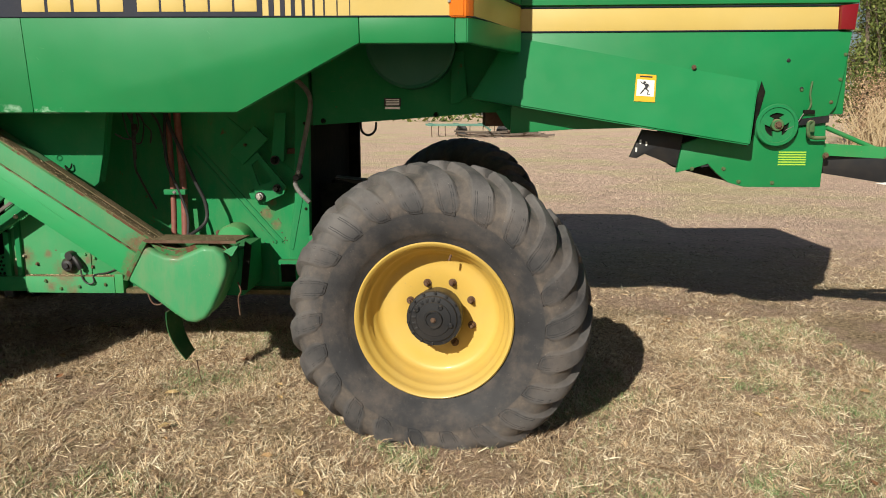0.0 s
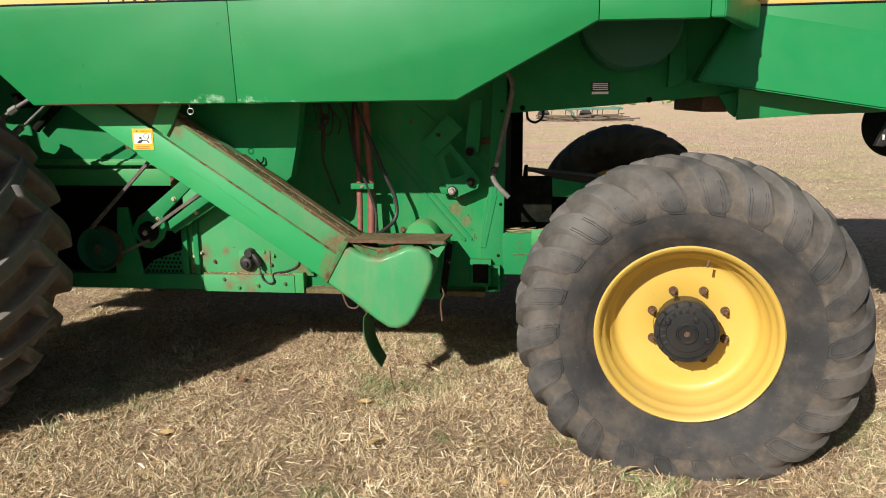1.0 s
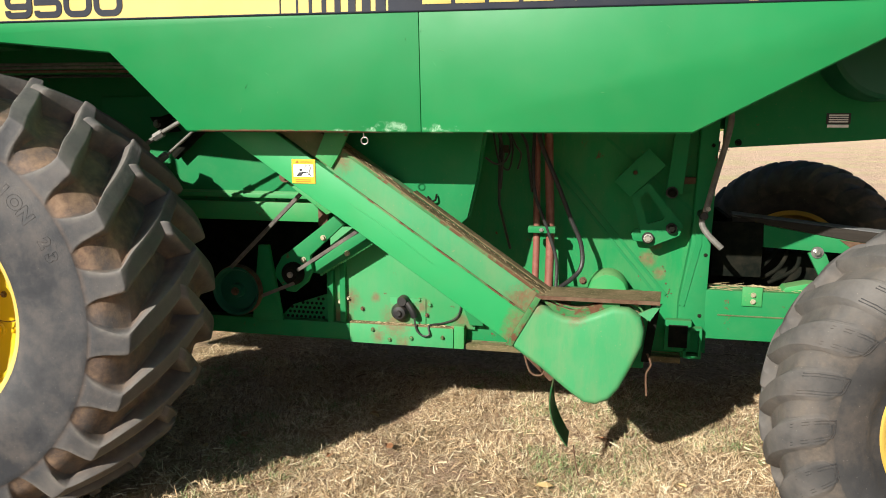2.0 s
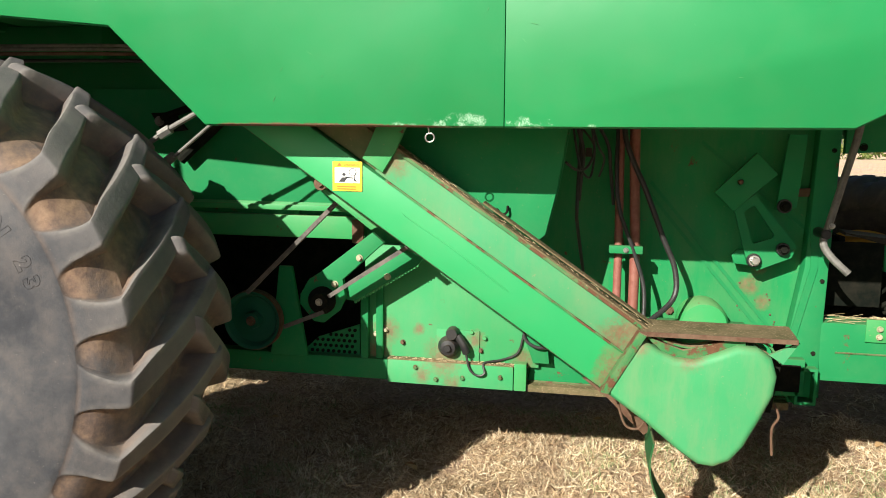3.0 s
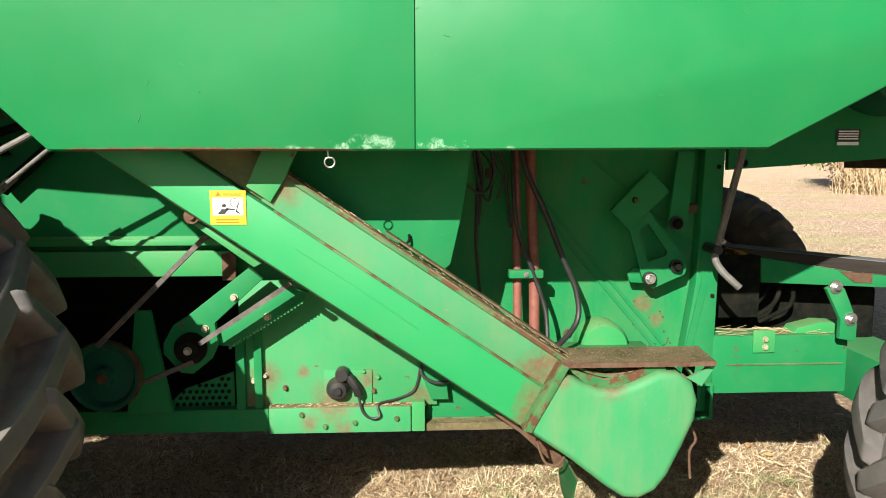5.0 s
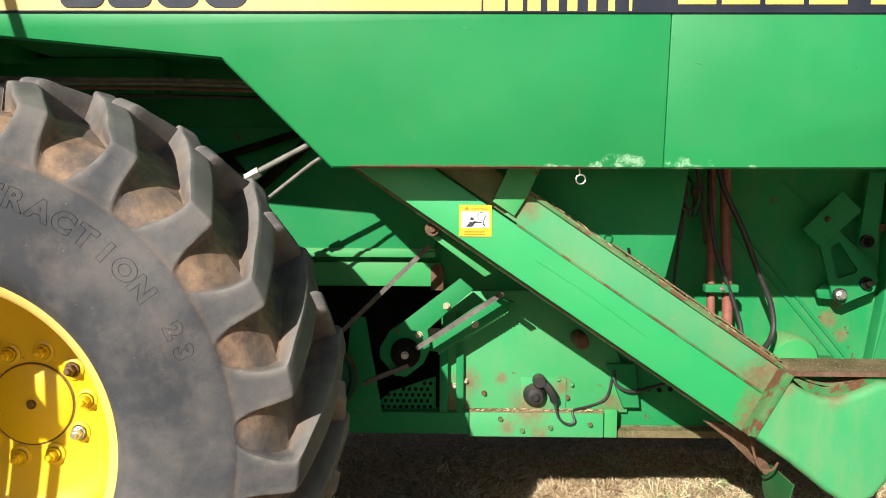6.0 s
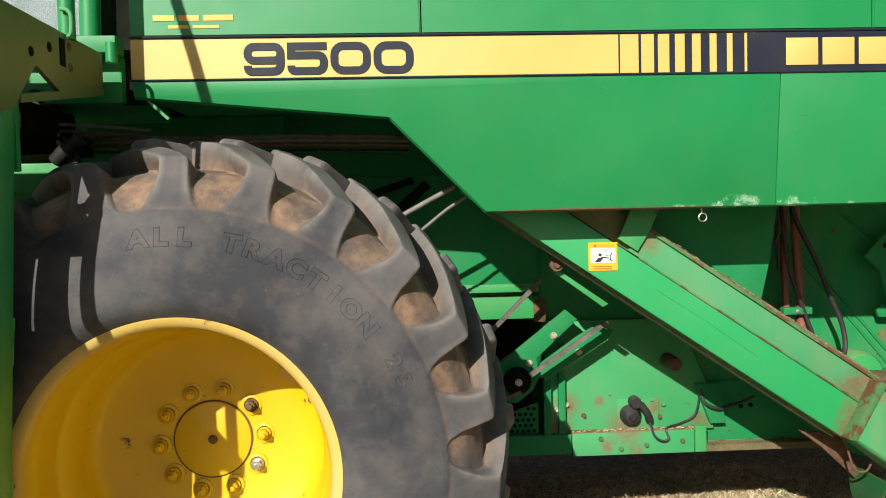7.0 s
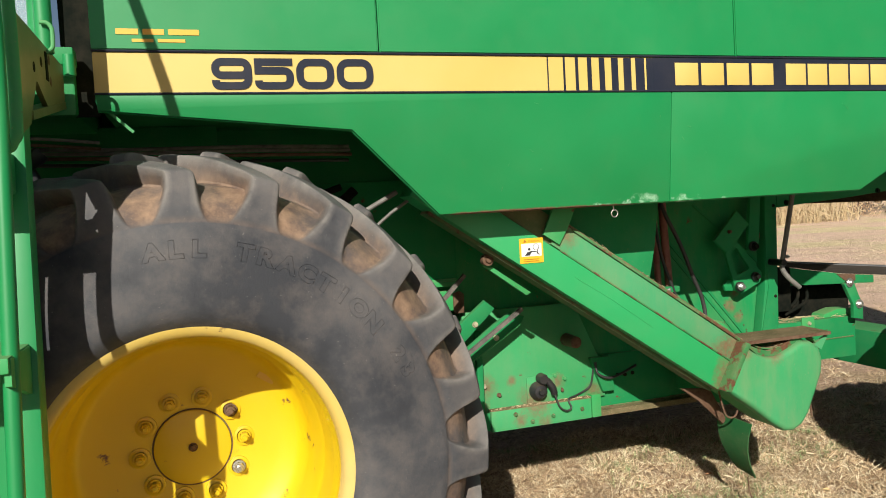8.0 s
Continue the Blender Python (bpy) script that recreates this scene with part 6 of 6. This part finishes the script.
# ---- front: platform, ladder, cab ----
def front_end():
    # dark bay over the wheel
    part("wheel_bay", box(-4.3, -2.6, 0.725, 0.735, 0.96, 1.80), M_GREEN_IN, combine)
    part("bay_roof", box(-3.64, -2.345, 0.03, 0.72, 1.722, 1.74), M_GREEN_IN, combine)
    part("bay_shelf", box(-4.0, -3.30, 0.56, 0.70, 1.60, 1.72, 0.004), M_GREEN_IN, combine)
    # Pale green strip added to imitate a thin sliver of sunlight in the bay.
    part("lit_sliver", tube([(-3.612, 0.035, 1.703), (-3.545, 0.035, 1.640)], 0, flat=(0.010, 0.004), smooth=False), M_GREEN_PALE, combine)
    for zz, yy, m in ((1.605, 0.30, M_ROD), (1.588, 0.28, M_RUST), (1.620, 0.32, M_ROD), (1.572, 0.34, M_HOSE)):
        part("hydraulic_line", tube([(-4.3, yy, zz + 0.02), (-3.7, yy, zz), (-3.2, yy + 0.02, zz), (-2.85, yy + 0.05, zz - 0.005)], 0.006, 8), m, combine, "long steel hydraulic line")
    part("line_valve", tube([(-3.86, 0.04, 1.585), (-3.82, 0.03, 1.53), (-3.80, 0.03, 1.48)], 0.016, 8), M_BLACK, combine)
    part("feeder_side", box(-5.2, -3.86, 0.33, 0.40, 1.28, 1.545, 0.006), M_GREEN, combine)
    part("feeder_arm", box(-4.6, -3.9, 0.24, 0.34, 1.19, 1.25, 0.006), M_GREEN_PALE, combine)
    # platform bracket plate, edge-on to the machine's side
    bm = prism([(-0.62, 1.822), (-0.010, 1.822), (-0.010, 1.726), (-0.271, 1.666), (-0.391, 1.710), (-0.403, 1.710), (-0.474, 1.636), (-0.50, 1.60), (-0.62, 1.56)], 0, 0.012)
    bm.transform(Matrix(((0, 1, 0, -3.726), (1, 0, 0, 0), (0, 0, 1, 0), (0, 0, 0, 1))))
    bmesh.ops.recalc_face_normals(bm, faces=bm.faces)
    br = part("platform_bracket", bm, M_OLIVE, combine, "olive-green platform bracket plate")
    for yy, zz, hm in ((-0.422, 1.739, M_DARK), (-0.331, 1.769, M_DARK), (-0.222, 1.794, M_RUST), (-0.217, 1.742, M_RUST)):
        h = lathe([(0, -0.0008), (0.012, -0.0008), (0.012, 0.006)], 0, 0, 16)
        h.transform(Matrix.Translation((-3.714, yy, zz)) @ Matrix.Rotation(radians(90), 4, "Z"))
        part("bracket_hole", h, hm, br)
    part("platform_deck", box(-4.02, -3.728, -0.55, 0.02, 1.80, 1.815, 0.004), M_GREEN, combine)
    bm = prism([(-0.010, 1.724), (-0.48, 1.632), (-0.48, 1.612), (-0.010, 1.704)], 0, 0.05)
    bm.transform(Matrix(((0, 1, 0, -3.762), (1, 0, 0, 0), (0, 0, 1, 0), (0, 0, 0, 1))))
    bmesh.ops.recalc_face_normals(bm, faces=bm.faces)
    part("bracket_flange", bm, M_OLIVE, combine)
    # Thin dark plate on the bracket stands in for the post's shaded foot.
    part("post_foot_shade", box(-3.7145, -3.7125, -0.277, -0.247, 1.737, 1.806), M_DARK, br)
    part("under_box", box(-4.3, -3.90, -0.1, 0.25, 1.60, 1.69, 0.02), M_DARK, combine)
    part("grab_handle", tube([(-3.725, -0.24, 1.885), (-3.709, -0.24, 1.883), (-3.700, -0.24, 1.873), (-3.698, -0.24, 1.859), (-3.699, -0.24, 1.829), (-3.704, -0.24, 1.818), (-3.721, -0.24, 1.807)], 0.0052, 10), M_GREEN_PALE, combine)
    part("rail_post", tube([(-3.722, -0.21, 1.815), (-3.722, -0.21, 2.6)], 0.021, 14, smooth=False), M_GREEN, combine)
    # Dark sheet added to darken the gap as its shade would.
    part("gap_shade_sheet", box(-3.735, -3.642, 0.13, 0.14, 1.70, 2.6), M_DARK, combine, "dark sheet for the shaded gap between cab and body")
    # lines and drive under the platform
    for pts, r, m in (([(-4.25, 0.10, 1.650), (-3.97, 0.10, 1.644)], 0.006, M_ZINC), ([(-4.25, 0.10, 1.630), (-3.955, 0.10, 1.623)], 0.008, M_ZINC),
                      ([(-4.0, 0.12, 1.614), (-3.90, 0.12, 1.612)], 0.006, M_STEEL), ([(-3.97, 0.10, 1.644), (-3.80, 0.16, 1.640), (-3.66, 0.22, 1.632)], 0.005, M_ROD), ([(-3.955, 0.10, 1.623), (-3.80, 0.17, 1.622), (-3.66, 0.24, 1.615)], 0.005, M_RUST)):
        part("hydraulic_rod", tube(pts, r, 10), m, combine, "bright worn hydraulic rod")
    part("filter_canister", lathe([(0, -0.07), (0.036, -0.07), (0.045, -0.06), (0.045, 0.05), (0.03, 0.065), (0, 0.065)], 0, 0, 24), M_NAVY, combine, "dark canister under the platform").data.transform(Matrix.Translation((-3.955, 0.14, 1.690)) @ Matrix.Rotation(radians(90), 4, "X"))
    part("drive_boot", tube([(-3.865, 0.02, 1.525), (-3.84, 0.01, 1.545), (-3.80, 0.0, 1.572), (-3.785, 0.0, 1.585)], 0.024, 12), M_BLACK, combine, "black rubber boot")
    part("lower_box", box(-4.3, -3.87, 0.14, 0.30, 1.555, 1.612, 0.006), M_DARK, combine)
    part("olive_beam", box(-4.6, -3.89, 0.08, 0.16, 1.524, 1.550, 0.004), M_OLIVE, combine)
    part("lit_beam", box(-4.6, -3.84, 0.03, 0.12, 1.440, 1.520, 0.006), M_GREEN_WORN, combine)
    # ladder
    la = group_of("ladder", combine)
    xs = (-3.762, -4.32)
    for x in xs:
        part("stringer", box(x - 0.012, x + 0.044, -0.560, -0.495, 0.35, 1.64, 0.012), M_GREEN, la, "rounded green ladder stringer")
    part("landing", box(xs[1], xs[0] + 0.022, -0.70, -0.47, 1.445, 1.530, 0.006), M_GREEN, la)
    for z, dep in ((1.135, 0.22), (0.785, 0.24), (0.44, 0.26)):
        st = part("step", box(xs[1], xs[0] + 0.028, -0.52 - dep, -0.46, z - 0.03, z, 0.004), M_GREEN_WORN, la, "green step with chequered tread")
        part("step_side", prism([(0, 0), (dep + 0.04, 0), (dep + 0.04, -0.05), (dep * 0.4, -0.10), (0, -0.10)], 0, 0.012), M_GREEN_WORN, st).data.transform(Matrix(((0, 1, 0, xs[0] + 0.018), (-1, 0, 0, -0.47), (0, 0, 1, z - 0.004), (0, 0, 0, 1))))
        for k in range(5):
            hole = drum(0, 0, 0.018, -0.002, 0.001, 12, 0.0005)
            hole.transform(Matrix.Translation((xs[0] - 0.06 - 0.10 * k, -0.60, z)) @ Matrix.Rotation(radians(90), 4, "X"))
            part("tread_hole", hole, M_DARK, st)
    part("back_plate", box(xs[1] + 0.03, xs[0] - 0.01, -0.488, -0.476, 0.35, 1.60, 0.003), M_GREEN, la)
    part("handrail", tube([(-3.752, -0.69, 0.35), (-3.738, -0.69, 1.30), (-3.734, -0.69, 1.85), (-3.755, -0.69, 2.118), (-3.83, -0.69, 2.407), (-3.91, -0.69, 2.66)], 0.0155, 14), M_GREEN, la, "tall green tubular handrail")
    part("handrail", tube([(-4.36, -0.69, 0.35), (-4.36, -0.69, 2.3)], 0.018, 14, smooth=False), M_GREEN, la, "tall green tubular handrail")
    part("inner_rail", tube([(-3.95, -0.64, 1.96), (-3.78, -0.64, 1.955), (-3.730, -0.64, 1.93), (-3.716, -0.64, 1.87), (-3.716, -0.64, 1.60), (-3.724, -0.64, 1.55), (-3.76, -0.64, 1.53), (-3.95, -0.64, 1.525)], 0.0125, 12), M_GREEN_WORN, la, "pale worn green grab rail")
    for ob in la.children_recursive:
        for v in ob.data.vertices:
            v.co.y -= 0.10 * (1.55 - min(v.co.z, 1.65))  # the foot swings outward
    pan = part("side_panel", box(-4.9, -3.729, -0.475, -0.455, 1.46, 1.80, 0.004), M_GREEN, combine)
    sign = part("notice", box(-3.96, -3.815, -0.482, -0.475, 1.655, 1.735, 0.002), M_GREYLABEL, combine, "white notice with grey lines")
    for i in range(4):
        part("notice_line", box(-3.95, -3.83, -0.484, -0.482, 1.72 - i * 0.016, 1.725 - i * 0.016), M_LABELTXT, sign)
    # cab
    cab = group_of("cab", combine)
    part("cab_floor", box(-5.3, -3.70, 0.10, 2.24, 1.70, 1.84, 0.01), M_GREEN, cab)
    part("cab_back", box(-3.72, -3.66, 0.32, 2.24, 1.84, 3.0, 0.01), M_GREEN, cab)
    part("cab_roof", box(-5.3, -3.6, 0.0, 2.34, 3.0, 3.3, 0.05), M_GREEN, cab)
    part("sill", box(-4.6, -3.69, 0.03, 0.10, 1.835, 1.885, 0.006), M_GREEN, cab)
    part("post", tube([(-3.78, 0.08, 1.88), (-3.76, 0.08, 3.05)], 0.03, 12, smooth=False), M_GREEN, cab)
    part("post", tube([(-5.2, 0.12, 1.84), (-5.0, 0.12, 3.05)], 0.03, 12, smooth=False), M_GREEN, cab)
    gl = part("window_pane", box(-5.0, -3.80, 0.085, 0.091, 1.90, 2.98), M_GLASS, cab, "blue-grey tinted cab glass")
    gl.visible_shadow = False
    gl = part("window_pane", box(-5.25, -5.244, 0.15, 2.2, 1.9, 2.98), M_GLASS, cab)
    gl.visible_shadow = False
    part("seat", box(-4.6, -4.1, 0.8, 1.4, 1.84, 2.5, 0.06), M_DARK, cab)
    part("door_peg", tube([(-3.702, 0.03, 1.803), (-3.702, 0.03, 1.862)], 0.017, 12, smooth=False), M_GREEN, cab)


front_end()


# ---- distance ----
def leaf_material(name, a, b):
    m = Mat(name, rough=0.7, spec=0.2)
    m.colour(m.mix(m.island, a, b))
    return m.m


M_LEAF = leaf_material("leaves", (0.06, 0.10, 0.025), (0.22, 0.25, 0.07))
M_LEAF_DRY = leaf_material("dry_leaves", (0.28, 0.18, 0.10), (0.62, 0.44, 0.28))
M_THICKET = leaf_material("thicket_leaves", (0.08, 0.07, 0.04), (0.24, 0.19, 0.12))
M_STALK = leaf_material("pale_stalks", (0.40, 0.30, 0.17), (0.62, 0.50, 0.32))
M_BARK = rusty("bark", (0.10, 0.075, 0.055), (0.19, 0.15, 0.12), rough=0.95)


def leaf_cloud(bm, rng, centre, spread, count, size):
    for _ in range(count):
        d = Vector((rng.gauss(0, 1), rng.gauss(0, 1), rng.gauss(0, 1)))
        p = Vector(centre) + Vector((d.x * spread[0], d.y * spread[1], d.z * spread[2])) * 0.55
        if p.z < 0.02:
            continue
        a, b = Vector((rng.gauss(0, 1), rng.gauss(0, 1), rng.gauss(0, 1))).normalized(), Vector((rng.gauss(0, 1), rng.gauss(0, 1), rng.gauss(0, 1))).normalized()
        s = size * rng.uniform(0.6, 1.4)
        vs = [bm.verts.new(p + v * s) for v in (a, b * 0.5, -a, -b * 0.5)]
        bm.faces.new(vs)


def make_tree(seed, dry):
    rng = random.Random(seed)
    tree = tagged(group_of("tree"), "leafy field-edge tree with bare lower twigs", "tree", group="field-edge trees")
    trunk = bmesh.new()
    crown = bmesh.new()
    for k in range(rng.randint(2, 4)):
        top = Vector((rng.uniform(-1.6, 1.6), rng.uniform(-1.0, 1.0), rng.uniform(5.5, 9.0)))
        mid = top * 0.5 + Vector((rng.uniform(-0.5, 0.5), rng.uniform(-0.5, 0.5), 0))
        path = smooth_path([(rng.uniform(-0.3, 0.3), rng.uniform(-0.3, 0.3), -0.1), mid, top], 5)
        rings = []
        for i, p in enumerate(path):
            r = 0.16 * (1 - 0.85 * i / (len(path) - 1))
            rings.append([trunk.verts.new(p + Vector((math.cos(a), math.sin(a), 0)) * r) for a in (2 * math.pi * j / 7 for j in range(7))])
        for p, q in zip(rings, rings[1:]):
            for j in range(7):
                trunk.faces.new((p[j], p[(j + 1) % 7], q[(j + 1) % 7], q[j]))
        for i in range(11):
            f = rng.uniform(0.25, 1.0)
            p = path[int(f * (len(path) - 1))]
            tip = p + Vector((rng.uniform(-1.8, 1.8), rng.uniform(-1.4, 1.4), rng.uniform(-0.3, 1.3)))
            tube([p, (p + tip) / 2 + Vector((0, 0, 0.2)), tip], 0.025, 5, bm=trunk)
            leaf_cloud(crown, rng, tip, (1.0, 1.0, 0.7), 190, 0.085)
    part("trunk", trunk, M_BARK, tree)
    part("crown", crown, M_LEAF, tree, smooth=0)
    return tree


trees = [make_tree(s, False) for s in (1, 2, 3)]
rng = random.Random(21)
spots = [(17.5 + 2.0 * i + rng.uniform(-0.8, 0.8), 29.5 + (i % 3) * 1.8 + rng.uniform(-1, 1)) for i in range(12)]
for i, (x, y) in enumerate(spots):
    m = pose(x, y, 0, 0, 0, rng.uniform(0, 360))
    if i < 3:
        trees[i].matrix_basis = m
    else:
        copy_thing(trees[i % 3], m)


def brush_bank():
    rng = random.Random(4)
    for name, mat, n, y0, y1, z0, z1, size, label, cat in (
            ("brush", M_LEAF_DRY, 520, 25, 28, 0.0, 2.7, 0.042, "brown dry brush and fallen leaves along the field edge", "brush"),
            ("undergrowth", M_LEAF, 520, 28, 32, 2.4, 8.0, 0.058, "dense green undergrowth behind the field edge", "bushes"),
            ("thicket", M_THICKET, 420, 31.5, 34, 0.5, 8.6, 0.11, "dark brown twiggy thicket under the trees", "bushes")):
        bm = bmesh.new()
        for i in range(n):
            x = rng.uniform(0, 6.5) if i % 4 else rng.uniform(0, 19)
            z = z0 + (z1 - z0) * rng.random() ** (1.4 if name == "brush" else 1.0)
            y = rng.uniform(y0, y1) + 0.4 * z * (name == "brush")
            leaf_cloud(bm, rng, (14.4 + 0.5 * (y - 25) + x, y, z), (0.8, 0.7, 0.6), 120, size)
        tagged(part(name, bm, mat, None, smooth=0), label, cat, kind="stuff")
    bm = bmesh.new()
    for i in range(1100):
        x, y = rng.uniform(14.2, 24), rng.uniform(23.5, 26)
        h = rng.uniform(0.4, 2.0)
        p = Vector((x, y, 0))
        tube([p, p + Vector((rng.uniform(-0.3, 0.3), 0, h * 0.5)), p + Vector((rng.uniform(-0.8, 0.8), 0, h))], 0.012, 3, smooth=False, bm=bm)
    tagged(part("dry_stalks", bm, M_STALK, None, smooth=0), "tall pale dry stalks at the field edge", "dry grass", kind="stuff")


brush_bank()


def far_woods():
    rng = random.Random(8)
    bm = bmesh.new()
    for i in range(260):
        x = rng.uniform(-160, 160)
        leaf_cloud(bm, rng, (x, 118 + rng.uniform(-4, 6), rng.uniform(0.5, 5.0)), (3.5, 2.0, 2.2), 60, 0.5)
    tagged(part("far_woods", bm, M_LEAF, None, smooth=0), "distant low line of green woods", "woods", kind="stuff")


far_woods()


def cultivator(x, y, turn):
    c = tagged(group_of("cultivator"), "faded green tillage implement parked far out on the field", "implement")
    for k in range(3):
        part("tool_bar", box(-3.2, 3.2, k * 0.9 - 0.05, k * 0.9 + 0.05, 0.62, 0.74, 0.01), M_TEAL, c)
    for k in range(5):
        part("frame_bar", box(-3 + 1.5 * k - 0.05, -3 + 1.5 * k + 0.05, -0.1, 1.9, 0.68, 0.78, 0.01), M_TEAL, c)
    for k in range(13):
        s = -3 + 0.5 * k
        part("tine", tube([(s, 0.9 * (k % 3), 0.65), (s, 0.9 * (k % 3) + 0.22, 0.5), (s, 0.9 * (k % 3) + 0.16, 0.2), (s, 0.9 * (k % 3) - 0.1, 0.0)], 0.025, 6), M_RUST, c)
    for s in (-1.2, 1.2):
        wh = lathe([(0, -0.1), (0.16, -0.1), (0.18, -0.12), (0.30, -0.12), (0.34, -0.06), (0.34, 0.06), (0.30, 0.12), (0, 0.12)], 0, 0.34, 24)
        wh.transform(Matrix.Translation((s, 0.6, 0)))
        part("wheel", wh, M_RUBBER, c)
    part("mast", tube([(0, -0.1, 0.7), (0, -0.1, 1.25)], 0.05, 8, smooth=False), M_TEAL, c)
    part("drawbar", tube([(0, 0, 0.7), (0, -2.2, 0.45)], 0.06, 8, smooth=False), M_TEAL, c)
    c.matrix_basis = pose(x, y, 0, 0, 0, turn)
    return c


cultivator(1.2, 41, 8)


def brush_pile():
    rng = random.Random(31)
    pile = tagged(group_of("brush_pile"), "grey pile of cut branches lying on the far field", "brush pile")
    for k in range(34):
        x, y, z = rng.uniform(0.2, 5.2), rng.uniform(40, 42.5), rng.uniform(0.05, 0.32)
        a, ln = rng.uniform(-0.35, 0.35), rng.uniform(0.8, 2.4)
        d = Vector((math.cos(a), math.sin(a), rng.uniform(-0.05, 0.08))) * ln
        p = Vector((x, y, z))
        part("branch", tube([p - d / 2, p + Vector((0, 0, rng.uniform(-0.04, 0.08))), p + d / 2], rng.uniform(0.02, 0.06), 6), M_BARK, pile)


brush_pile()
